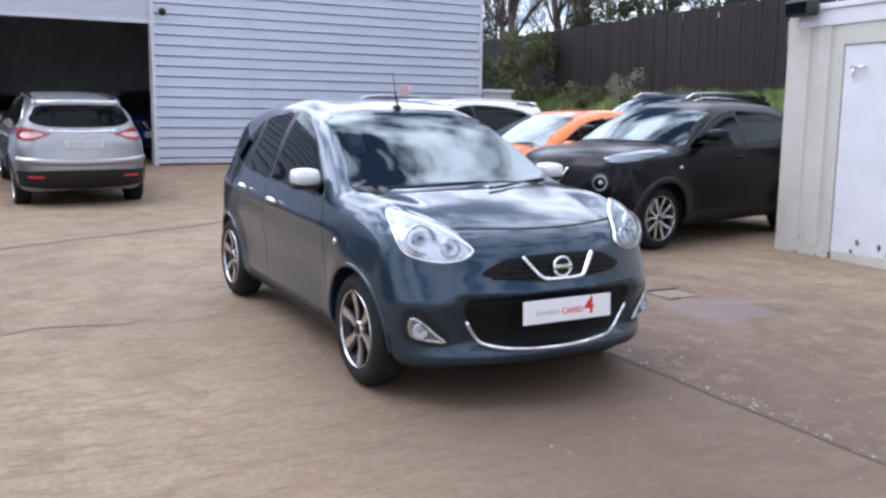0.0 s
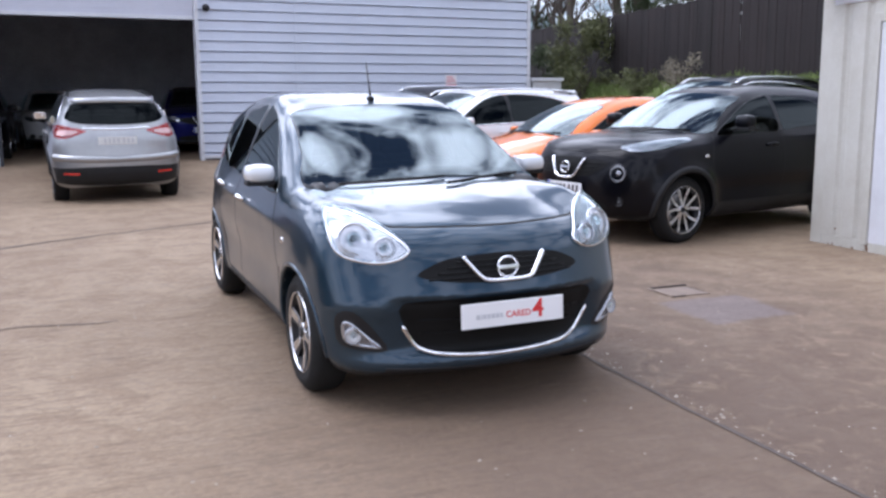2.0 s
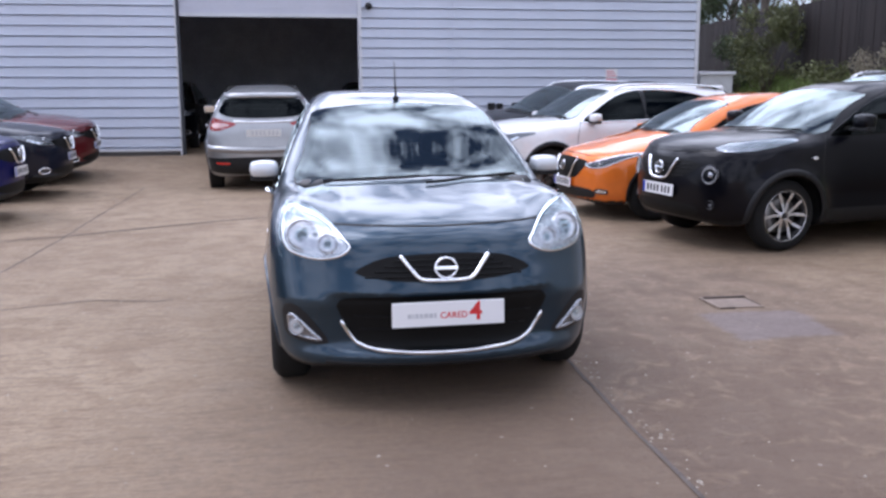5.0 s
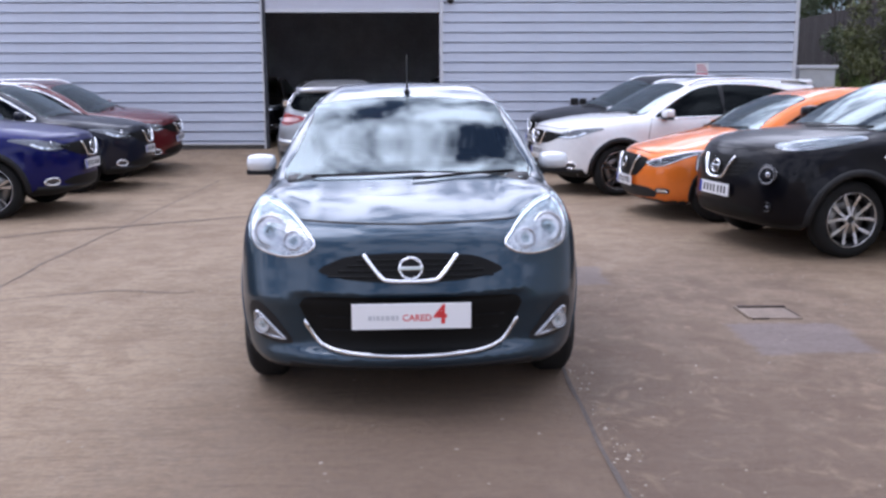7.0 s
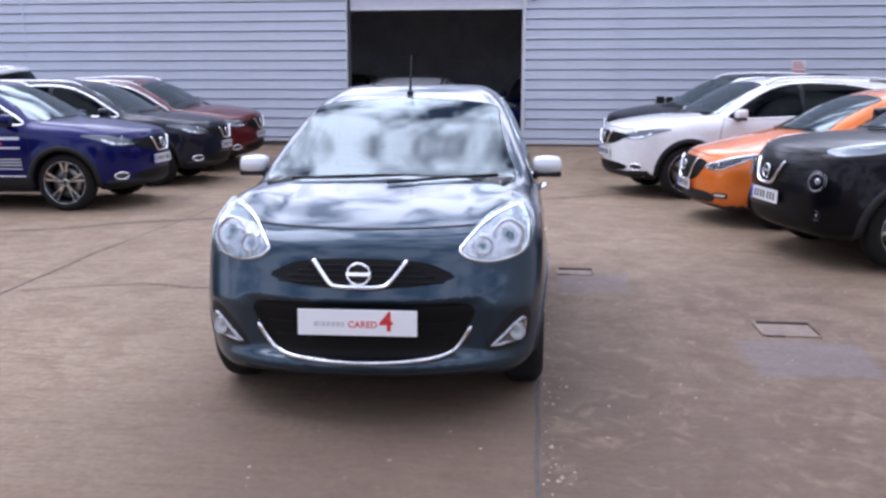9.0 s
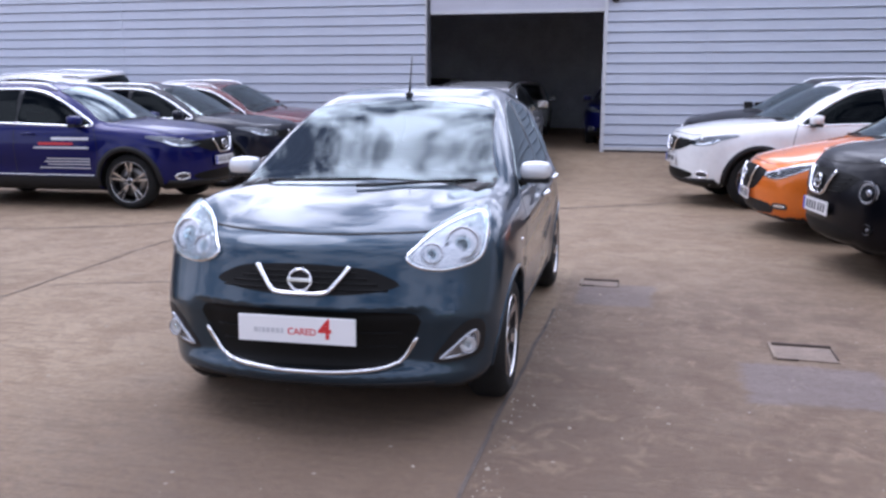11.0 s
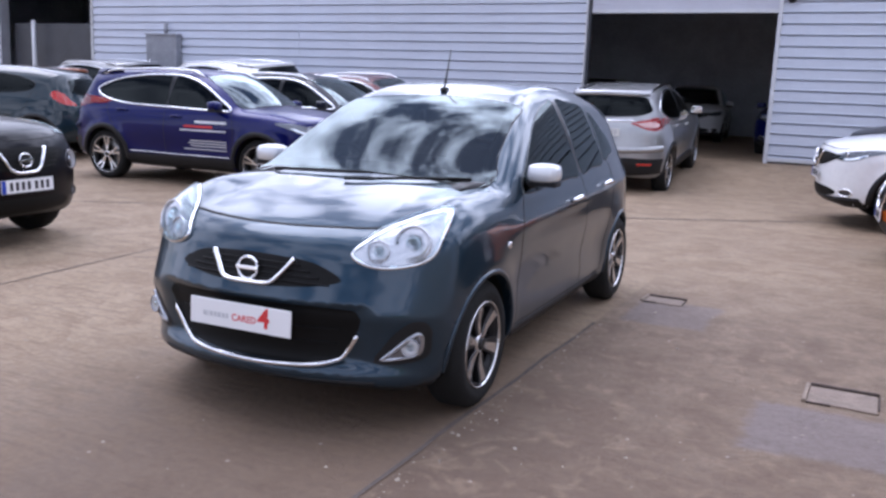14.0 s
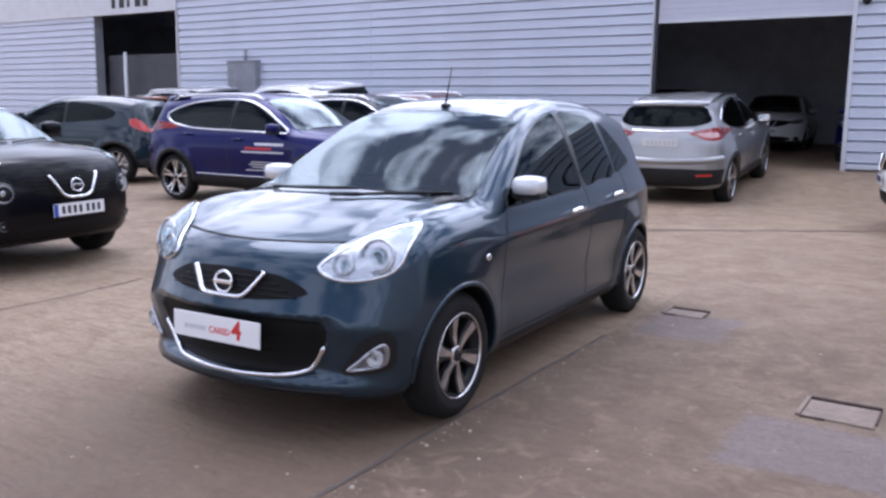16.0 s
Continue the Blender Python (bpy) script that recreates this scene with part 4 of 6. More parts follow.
def cross_details(top, sh, s, body_paint):
    wipers(top, s, sh)
    up = [(-.60, .82), (-.45, .850), (-.2, .868), (0, .872), (.2, .868), (.45, .850), (.60, .82), (.42, .74), (.25, .70), (0, .69), (-.25, .70), (-.42, .74)]
    g = patch(sh, "upper_grille", up, "front", M_mesh, top, 1, 0.003, 0.01, 36, 8, smooth_outline=3)
    skin_tube(sh, "bright_v_trim", [(-.25, .855), (-.20, .78), (-.16, .715), (-.10, .69), (0, .685), (.10, .69), (.16, .715), (.20, .78), (.25, .855)], "front", 0.018, M_chrome, g, 0.014, n=50, flat=0.8)
    p, n = sh.onto(np.array([(0.0, .785)]), "front")
    emblem(top, p[0][0] + 0.022, .785, 0.062, sh)
    low = [(-.58, .41), (-.4, .455), (0, .470), (.4, .455), (.58, .41), (.45, .36), (0, .35), (-.45, .36)]
    patch(sh, "lower_grille", low, "front", M_mesh, top, 1, 0.003, 0.01, 30, 8, smooth_outline=3)
    band(sh, "front_skirt", [(-.80, .335), (-.4, .318), (0, .314), (.4, .318), (.80, .335)], "front", 0.07, M_plastic, top, 1, 0.006, n=40)
    q = number_plate(top, 2.212, .585, M_plate, M_ink, tilt=-2)
    head = [(.46, .812), (.56, .782), (.68, .772), (.78, .795), (.835, .845), (.85, .905), (.80, .915), (.68, .880), (.56, .848)]
    fog = [(.62, .40), (.66, .37), (.73, .37), (.765, .41), (.74, .455), (.68, .46), (.63, .44)]
    for sd in (1, -1):
        a = lamp_unit(sh, "headlamp", head if sd > 0 else mirrored(head), "front", top, 1, M_lamp_grey, M_lens, None, 0.012, 26, 10)
        drl = [(.50, .800), (.60, .786), (.70, .785), (.78, .806), (.825, .850), (.81, .862), (.76, .822), (.69, .803), (.60, .803)]
        patch(sh, "running_light", drl if sd > 0 else mirrored(drl), "front", M_chrome, a, 1, 0.006, 0.004, 16, 4)
        p, n = sh.onto(np.array([(sd * .66, .845)]), "front")
        round_lamp(a, "lamp_bowl", tuple(p[0] + n[0] * 0.012), 0.038, math.degrees(math.atan2(n[0][1], n[0][0])) * 0.5, (M_chrome, M_lamp_dark, M_lens), -10)
        f = lamp_unit(sh, "fog_lamp", fog if sd > 0 else mirrored(fog), "front", top, 1, M_lamp_dark, None, M_chrome, 0.01, 14, 8)
        tail = [(.40, 1.105), (.52, 1.050), (.66, 1.000), (.78, .995), (.830, 1.05), (.815, 1.12), (.74, 1.175), (.60, 1.155)]
        lamp_unit(sh, "tail_lamp", tail if sd > 0 else mirrored(tail), "rear", top, 1, M_tail, M_lens, None, 0.01, 20, 10, label="red tail lamp with clear centre")
        clear = [(.50, 1.090), (.60, 1.050), (.73, 1.035), (.775, 1.062), (.73, 1.105), (.60, 1.110)]
        patch(sh, "reversing_lens", clear if sd > 0 else mirrored(clear), "rear", M_tail_clear, top, 1, 0.013, 0.006, 14, 6, smooth_outline=3)
        sill = [(-.90, .27), (.90, .27), (.90, .40), (-.90, .40)]
        patch(sh, "sill_cladding", sill, "side", M_plastic, top, sd, 0.008, 0.02, 20, 5)
        band(sh, "bright_sill_strip", [(-.85, .43), (0, .42), (.86, .42)], "side", 0.016, M_chrome, top, sd, 0.005, thick=0.004)
        # roof rails
        rail = resample(catmull([(.22, 1.478), (.10, 1.512), (-.3, 1.548), (-.9, 1.545), (-1.4, 1.503), (-1.58, 1.47)], 8), 26, False)
        pts = []
        for i, (x, z) in enumerate(rail):
            lift = 0.045 * min(1, min(i, 25 - i) / 2.0)
            pp, _ = sh.onto(np.array([(x, sd * .565)]), "top")
            pts.append((x, sd * .565, float(pp[0][2]) + lift))
        tube("roof_rail", pts, 0.017, M_chrome if s.get("bright") else M_plastic, top)
        refl = [(.52, .50), (.72, .50), (.72, .53), (.52, .53)]
        patch(sh, "reflector", refl if sd > 0 else mirrored(refl), "rear", M_tail, top, 1, 0.013, 0.01, 8, 3)
    patch(sh, "rear_skirt", [(-.84, .37), (-.4, .345), (0, .34), (.4, .345), (.84, .37), (.85, .585), (.4, .61), (0, .615), (-.4, .61), (-.85, .585)], "rear", M_plastic, top, 1, 0.007, 0.02, 40, 9)
    band(sh, "tailgate_trim", [(-.44, 1.140), (0, 1.130), (.44, 1.140)], "rear", 0.028, M_chrome, top, 1, 0.008, thick=0.006)
    patch(sh, "plate_recess", [(-.42, .87), (.42, .87), (.36, 1.08), (-.36, 1.08)], "rear", M_silver, top, 1, 0.003, 0.006, 12, 5)
    p, n = sh.onto(np.array([(0.0, .975)]), "rear")
    number_plate(top, float(p[0][0]) - 0.016, .975, M_plate_back, M_ink_grey, True, blue=False)
    band(sh, "bumper_shelf", [(-.84, .735), (-.4, .720), (0, .716), (.4, .720), (.84, .735)], "rear", 0.09, body_paint, top, 1, 0.010, thick=0.026, n=40)
    # spoiler
    band(sh, "roof_spoiler", [(-.56, 1.488), (0, 1.502), (.56, 1.488)], "rear", 0.035, body_paint, top, 1, 0.03, thick=0.03)


# ---- the rounded compact crossover
COMPACT = dict(
    front=2.085, rear=-2.04, height=1.57, axle_f=1.265, axle_r=-1.265, tyre=0.334, rim=0.238, tyre_width=0.20, track=0.852, arch=0.392, sill=0.29,
    outline=[(1.80, .26), (1.98, .28), (2.06, .36), (2.08, .50), (2.08, .64), (2.06, .78), (2.01, .90), (1.92, .985), (1.70, 1.04), (1.35, 1.075), (1.10, 1.095), (.95, 1.14), (.68, 1.285),
             (.42, 1.405), (.20, 1.49), (-.05, 1.545), (-.4, 1.568), (-.8, 1.562), (-1.2, 1.535), (-1.55, 1.475), (-1.68, 1.42), (-1.82, 1.22), (-1.90, 1.05), (-1.97, .92), (-2.01, .75),
             (-2.03, .55), (-1.98, .38), (-1.8, .30), (-.9, .24), (0, .23), (.9, .23)],
    plan=[(-2.3, .66), (-2.0, .75), (-1.6, .85), (-1.2, .88), (-.5, .868), (.4, .868), (1.1, .882), (1.5, .868), (1.8, .81), (2.1, .71), (2.4, .6)],
    section=[(-.1, .90), (.23, .93), (.40, .975), (.58, 1.0), (.76, 1.0), (.90, .982), (1.0, .955), (1.08, .915), (1.3, .80), (1.45, .705), (1.56, .62), (1.8, .5)],
    bow_front=.30, bow_rear=.26, crown=.05, round=.18, flare=.045, hollow=.03,
    cowl=1.06, dash=1.06, wiper=1.085,
    panes=[("windscreen", "front", [(-.735, 1.075), (-.35, 1.11), (0, 1.118), (.35, 1.11), (.735, 1.075), (.675, 1.22), (.605, 1.36), (.56, 1.44), (.26, 1.475), (0, 1.483), (-.26, 1.475), (-.56, 1.44), (-.605, 1.36), (-.675, 1.22)], M_glass),
           ("rear_window", "rear", [(-.52, 1.12), (0, 1.08), (.52, 1.12), (.50, 1.24), (.45, 1.34), (0, 1.37), (-.45, 1.34), (-.50, 1.24)], M_privacy),
           ("side_window", "side", [(.76, 1.06), (.55, 1.19), (.30, 1.32), (.08, 1.405), (-.12, 1.44), (-.21, 1.445), (-.215, 1.28), (-.22, 1.085), (.1, 1.068), (.5, 1.055)], M_privacy),
           ("side_window", "side", [(-.28, 1.446), (-.6, 1.435), (-.9, 1.395), (-1.12, 1.335), (-1.24, 1.27), (-1.2, 1.18), (-1.0, 1.13), (-.6, 1.105), (-.28, 1.09), (-.275, 1.28)], M_privacy)],
    hood=[(1.08, 0), (1.10, .62), (1.4, .70), (1.7, .66), (1.88, .48), (1.97, .25), (1.99, 0)],
    doors=[[(.86, .40), (.86, .9), (.78, 1.06), (-.24, 1.08), (-.25, .40)], [(-.255, .40), (-.255, 1.08), (-1.15, 1.12), (-1.08, .85), (-.92, .60), (-.88, .40)]],
    tailgate=[(-.62, .66), (.62, .66), (.66, 1.0), (.54, 1.42), (-.54, 1.42), (-.66, 1.0)],
    bumper_f=.62, bumper_r=.62,
    gaps=[("side", [(.80, 1.07), (.88, .9), (.89, .7), (.86, .40)]), ("side", [(-.245, 1.09), (-.25, .7), (-.25, .40)]), ("side", [(-1.2, 1.15), (-1.12, .92), (-.98, .68), (-.90, .52), (-.87, .40)]),
          ("front", [(-.70, .98), (-.5, .93), (-.25, .915), (0, .912), (.25, .915), (.5, .93), (.70, .98)]), ("rear", [(-.62, .66), (0, .64), (.62, .66)])],
    pillar=[(-.292, 1.09), (-.208, 1.085), (-.205, 1.442), (-.29, 1.444)],
    mirror_w=.85, mirror=(.52, .945, 1.19), cap=None, handles=[(-.04, .94)], handle_mat=None, lip=.06, lip_mat=M_plastic,
    wheel=dict(spokes=5, arms=[(0.34, .030, .018, M_alloy, 0.0), (-0.34, .030, .018, M_alloy, 0.0)]),
)


def compact_details(top, sh, s, body_paint):
    wipers(top, s, sh)
    up = [(-.50, .80), (-.38, .835), (-.15, .852), (0, .855), (.15, .852), (.38, .835), (.50, .80), (.36, .70), (.2, .665), (0, .66), (-.2, .665), (-.36, .70)]
    g = patch(sh, "upper_grille", up, "front", M_mesh, top, 1, 0.003, 0.01, 36, 8, smooth_outline=3)
    for k in range(4):
        z = .69 + .036 * k
        skin_tube(sh, "grille_slat", [(-.34 - .03 * k, z), (0, z), (.34 + .03 * k, z)], "front", 0.004, M_mesh, g, 0.005, n=24)
    skin_tube(sh, "bright_v_trim", [(-.24, .842), (-.19, .76), (-.145, .685), (-.09, .655), (0, .65), (.09, .655), (.145, .685), (.19, .76), (.24, .842)], "front", 0.018, M_chrome, g, 0.014, n=50, flat=0.8)
    p, n = sh.onto(np.array([(0.0, .752)]), "front")
    emblem(top, p[0][0] + 0.022, .752, 0.060, sh)
    low = [(-.50, .35), (-.46, .42), (0, .44), (.46, .42), (.50, .35), (.35, .315), (0, .31), (-.35, .315)]
    patch(sh, "lower_grille", low, "front", M_mesh, top, 1, 0.003, 0.01, 30, 6, smooth_outline=3)
    number_plate(top, 2.098, .545, M_plate, M_ink, tilt=-2)
    for sd in (1, -1):
        p, n = sh.onto(np.array([(sd * .605, .715)]), "front")
        yaw = math.degrees(math.atan2(n[0][1], n[0][0]))
        round_lamp(top, "round_headlamp", tuple(p[0] + n[0] * 0.018), 0.084, yaw * 0.65, (M_lamp_dark, M_bowl, M_lamp_mid), -4, 0.05)
        ind = [(.54, .955), (.64, .925), (.76, .93), (.80, .97), (.765, 1.02), (.70, 1.035), (.60, .99)]
        lamp_unit(sh, "side_light", ind if sd > 0 else mirrored(ind), "front", top, 1, M_lamp_mid, M_lens, None, 0.012, 18, 8)
        p, n = sh.onto(np.array([(sd * .62, .44)]), "front")
        round_lamp(top, "fog_lamp", tuple(p[0] + n[0] * 0.010), 0.042, yaw * 0.5, (M_plastic, M_lamp_grey, M_lamp_grey))
        p, n = sh.onto(np.array([(.98, .86)]), "side", sd)
        bm = bmesh.new()
        bmesh.ops.create_uvsphere(bm, u_segments=16, v_segments=8, radius=0.022)
        rp = part("side_repeater", bm, M_chrome, top, smooth=True)
        rp.matrix_local = Matrix.Translation(Vector(p[0])) @ Matrix.Diagonal((1.5, 0.35, 0.8, 1))
        tail = [(.56, .92), (.72, .93), (.80, 1.02), (.74, 1.16), (.66, 1.10), (.62, 1.0)]
        lamp_unit(sh, "tail_lamp", tail if sd > 0 else mirrored(tail), "rear", top, 1, M_tail, None, None, 0.01, 14, 10)
        patch(sh, "sill_cladding", [(-.86, .26), (.86, .26), (.86, .38), (-.86, .38)], "side", M_plastic, top, sd, 0.008, 0.02, 20, 5)
    number_plate(top, -2.04, .60, M_plate_back, M_ink, True)


# ---- the newer, lower hatchback
SUPERMINI = dict(
    front=2.09, rear=-1.90, height=1.46, axle_f=1.262, axle_r=-1.262, tyre=0.312, rim=0.215, tyre_width=0.19, track=0.835, arch=0.355, sill=0.235,
    outline=[(1.80, .20), (1.98, .215), (2.06, .29), (2.08, .42), (2.08, .55), (2.06, .66), (2.01, .745), (1.92, .80), (1.70, .855), (1.40, .925), (1.15, .975), (.98, 1.02), (.68, 1.165),
             (.38, 1.295), (.15, 1.375), (-.1, 1.425), (-.45, 1.448), (-.9, 1.425), (-1.3, 1.37), (-1.55, 1.32), (-1.62, 1.27), (-1.74, 1.08), (-1.80, .95), (-1.85, .80), (-1.89, .62), (-1.885, .45),
             (-1.82, .29), (-1.65, .24), (-.8, .195), (0, .185), (.8, .185)],
    plan=[(-2.1, .64), (-1.85, .72), (-1.5, .82), (-1.1, .862), (-.5, .862), (.4, .862), (1.1, .866), (1.5, .845), (1.8, .79), (2.1, .69), (2.4, .58)],
    section=[(-.1, .90), (.18, .92), (.30, .962), (.45, .985), (.66, 1.0), (.80, .985), (.90, .955), (.97, .91), (1.15, .82), (1.3, .73), (1.43, .63), (1.7, .5)],
    bow_front=.36, bow_rear=.20, crown=.045, round=.15, flare=.02, hollow=.025,
    cowl=1.02, dash=.96, wiper=.99,
    panes=[("windscreen", "front", [(-.68, .975), (-.35, 1.0), (0, 1.01), (.35, 1.0), (.68, .975), (.62, 1.10), (.56, 1.25), (.525, 1.325), (.26, 1.355), (0, 1.362), (-.26, 1.355), (-.525, 1.325), (-.56, 1.25), (-.62, 1.10)], M_glass),
           ("rear_window", "rear", [(-.52, 1.0), (0, .97), (.52, 1.0), (.50, 1.12), (.45, 1.24), (0, 1.27), (-.45, 1.24), (-.50, 1.12)], M_privacy),
           ("side_window", "side", [(.74, .94), (.52, 1.07), (.28, 1.20), (.06, 1.285), (-.14, 1.322), (-.23, 1.328), (-.235, 1.15), (-.24, .965), (.1, .95), (.5, .935)], M_privacy),
           ("side_window", "side", [(-.30, 1.33), (-.6, 1.318), (-.9, 1.28), (-1.1, 1.225), (-1.2, 1.165), (-1.18, 1.09), (-1.0, 1.03), (-.6, .99), (-.30, .972), (-.295, 1.15)], M_privacy)],
    hood=[(1.06, 0), (1.08, .60), (1.4, .70), (1.7, .66), (1.88, .48), (1.96, .25), (1.99, 0)],
    doors=[[(.84, .30), (.84, .78), (.76, .94), (-.26, .955), (-.27, .30)], [(-.275, .30), (-.275, .96), (-1.1, 1.02), (-1.05, .8), (-.9, .55), (-.84, .30)]],
    tailgate=[(-.62, .60), (.62, .60), (.64, .95), (.54, 1.32), (-.54, 1.32), (-.64, .95)],
    bumper_f=.58, bumper_r=.58,
    gaps=[("side", [(.78, .945), (.85, .80), (.86, .6), (.84, .30)]), ("side", [(-.265, .97), (-.27, .7), (-.27, .30)]), ("side", [(-1.15, 1.05), (-1.08, .86), (-.95, .62), (-.86, .46), (-.83, .30)]),
          ("front", [(-.70, .80), (-.5, .742), (-.25, .755), (0, .762), (.25, .755), (.5, .742), (.70, .80)]), ("rear", [(-.6, .60), (0, .58), (.6, .60)])],
    pillar=[(-.312, .972), (-.228, .965), (-.225, 1.325), (-.31, 1.328)],
    mirror_w=.85, mirror=(.60, .925, .985), cap=None, handles=[(-.06, .86)], handle_mat=None, lip=.03, lip_mat=M_plastic,
    wheel=dict(spokes=5, arms=[(0.15, .030, .024, M_alloy_dark, 0.0), (-0.15, .030, .024, M_alloy_dark, 0.0)]),
)


def supermini_details(top, sh, s, body_paint):
    wipers(top, s, sh)
    up = [(-.46, .66), (-.36, .695), (-.15, .715), (0, .718), (.15, .715), (.36, .695), (.46, .66), (.36, .53), (.24, .47), (0, .455), (-.24, .47), (-.36, .53)]
    g = patch(sh, "upper_grille", up, "front", M_mesh, top, 1, 0.003, 0.01, 36, 8, smooth_outline=3)
    skin_tube(sh, "bright_v_trim", [(-.30, .695), (-.25, .60), (-.20, .50), (-.13, .455), (0, .445), (.13, .455), (.20, .50), (.25, .60), (.30, .695)], "front", 0.016, M_chrome, g, 0.014, n=50, flat=0.8)
    p, n = sh.onto(np.array([(0.0, .61)]), "front")
    emblem(top, p[0][0] + 0.022, .61, 0.058, sh)
    patch(sh, "lower_grille", [(-.58, .27), (-.52, .36), (0, .375), (.52, .36), (.58, .27), (.4, .25), (0, .245), (-.4, .25)], "front", M_plastic, top, 1, 0.003, 0.01, 30, 6, smooth_outline=3)
    number_plate(top, 2.098, .415, M_plate, M_ink, tilt=-2)
    head = [(.43, .635), (.52, .600), (.64, .605), (.74, .655), (.80, .725), (.815, .785), (.77, .78), (.66, .725), (.54, .68)]
    fog = [(.58, .335), (.60, .31), (.70, .31), (.715, .335), (.70, .365), (.60, .365)]
    for sd in (1, -1):
        a = lamp_unit(sh, "headlamp", head if sd > 0 else mirrored(head), "front", top, 1, M_lamp_dark, M_lens, M_chrome, 0.012, 26, 10)
        p, n = sh.onto(np.array([(sd * .60, .65)]), "front")
        round_lamp(a, "lamp_bowl", tuple(p[0] + n[0] * 0.012), 0.034, math.degrees(math.atan2(n[0][1], n[0][0])) * 0.5, (M_chrome, M_reflector, M_lens), -10)
        lamp_unit(sh, "fog_lamp", fog if sd > 0 else mirrored(fog), "front", top, 1, M_reflector, None, M_plastic, 0.01, 14, 6)
        tail = [(.56, .80), (.72, .80), (.80, .86), (.78, .93), (.66, .96), (.58, .90)]
        lamp_unit(sh, "tail_lamp", tail if sd > 0 else mirrored(tail), "rear", top, 1, M_tail, None, None, 0.01, 14, 10)
        band(sh, "sill_trim", [(-.82, .262), (0, .252), (.84, .255)], "side", 0.06, M_plastic, top, sd, 0.004)
    number_plate(top, -1.90, .70, M_plate_back, M_ink, True)


def park(ob, x, y, heading):
    """Stands a car on the sloping yard."""
    e = 0.5
    n = Vector((-(ground_z(x + e, y) - ground_z(x - e, y)), -(ground_z(x, y + e) - ground_z(x, y - e)), 2 * e)).normalized()
    tilt = Vector((0, 0, 1)).rotation_difference(n).to_matrix().to_4x4()
    return Matrix.Translation((x, y, ground_z(x, y))) @ tilt @ pose(0, 0, 0, 0, 0, heading)


def recolour(ob, old, paint_new):
    for o in ob.children_recursive:
        if o.type == "MESH" and o.data.materials and o.data.materials[0] == old:
            o.material_slots[0].link = "OBJECT"
            o.material_slots[0].material = paint_new


# ---------------------------------------------------------------- yard surfaces
def concrete_material():
    m = bpy.data.materials.new("worn_brown_concrete")
    m.use_nodes = True
    n, l = m.node_tree.nodes, m.node_tree.links
    b = n["Principled BSDF"]
    co = n.new("ShaderNodeTexCoord")

    def noise_at(scale, detail=6, rough=0.6, stretch=None, warp=0.0):
        t = n.new("ShaderNodeTexNoise")
        t.inputs["Scale"].default_value = scale
        t.inputs["Detail"].default_value = detail
        t.inputs["Roughness"].default_value = rough
        t.inputs["Distortion"].default_value = warp
        if stretch:
            mp = n.new("ShaderNodeMapping")
            mp.inputs["Scale"].default_value = stretch
            l.new(co.outputs["Object"], mp.inputs["Vector"])
            l.new(mp.outputs["Vector"], t.inputs["Vector"])
        else:
            l.new(co.outputs["Object"], t.inputs["Vector"])
        return t

    def ramp(src, a, c, lo=0.0, hi=1.0):
        r = n.new("ShaderNodeMapRange")
        r.inputs["From Min"].default_value = a
        r.inputs["From Max"].default_value = c
        r.inputs["To Min"].default_value = lo
        r.inputs["To Max"].default_value = hi
        l.new(src, r.inputs["Value"])
        return r.outputs[0]

    def mix(fac, a, c, mode="MIX"):
        x = n.new("ShaderNodeMix")
        x.data_type = "RGBA"
        x.blend_type = mode
        l.new(fac, x.inputs[0])
        for k, v in ((6, a), (7, c)):
            if isinstance(v, tuple):
                x.inputs[k].default_value = (*v, 1)
            else:
                l.new(v, x.inputs[k])
        return x.outputs[2]
    wide = noise_at(0.35, 5, 0.6, warp=0.6)
    mid = noise_at(2.6, 9, 0.72, warp=0.5)
    fine = noise_at(28, 5, 0.7)
    grit = noise_at(150, 2, 0.6)
    streak = noise_at(3.2, 9, 0.72, (0.9, 4.5, 1.0), 0.9)
    brush = noise_at(8.0, 6, 0.7, (0.55, 7.0, 1.0), 0.5)
    col = mix(ramp(wide.outputs["Fac"], 0.38, 0.62), CON_A, CON_B)
    col = mix(ramp(mid.outputs["Fac"], 0.44, 0.62, 0.0, 0.62), col, CON_C)
    col = mix(ramp(streak.outputs["Fac"], 0.50, 0.66, 0.0, 0.58), col, CON_D)
    col = mix(ramp(brush.outputs["Fac"], 0.53, 0.66, 0.0, 0.45), col, CON_D)
    # gritty strip east of the long joint
    sep = n.new("ShaderNodeSeparateXYZ")
    l.new(co.outputs["Object"], sep.inputs[0])
    east = ramp(sep.outputs["X"], 0.84, 0.88)
    far = ramp(sep.outputs["Y"], 2.6, 4.6, 1.0, 0.0)
    both = n.new("ShaderNodeMath")
    both.operation = "MULTIPLY"
    l.new(east, both.inputs[0])
    # dark tone fades out eastward, so a sunlit patch is painted in there
    near_x = n.new("ShaderNodeMath")
    near_x.operation = "MULTIPLY"
    l.new(far, near_x.inputs[0])
    l.new(ramp(sep.outputs["X"], 2.7, 4.2, 1.0, 0.0), near_x.inputs[1])
    l.new(near_x.outputs[0], both.inputs[1])
    soft = n.new("ShaderNodeMath")
    soft.operation = "MULTIPLY"
    l.new(both.outputs[0], soft.inputs[0])
    l.new(ramp(mid.outputs["Fac"], 0.30, 0.62, 0.35, 1.0), soft.inputs[1])
    col = mix(soft.outputs[0], col, CON_E)
    # browner concrete ahead of the hatchback, with some shade painted into its colour
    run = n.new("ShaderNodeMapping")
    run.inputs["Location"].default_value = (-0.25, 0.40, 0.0)
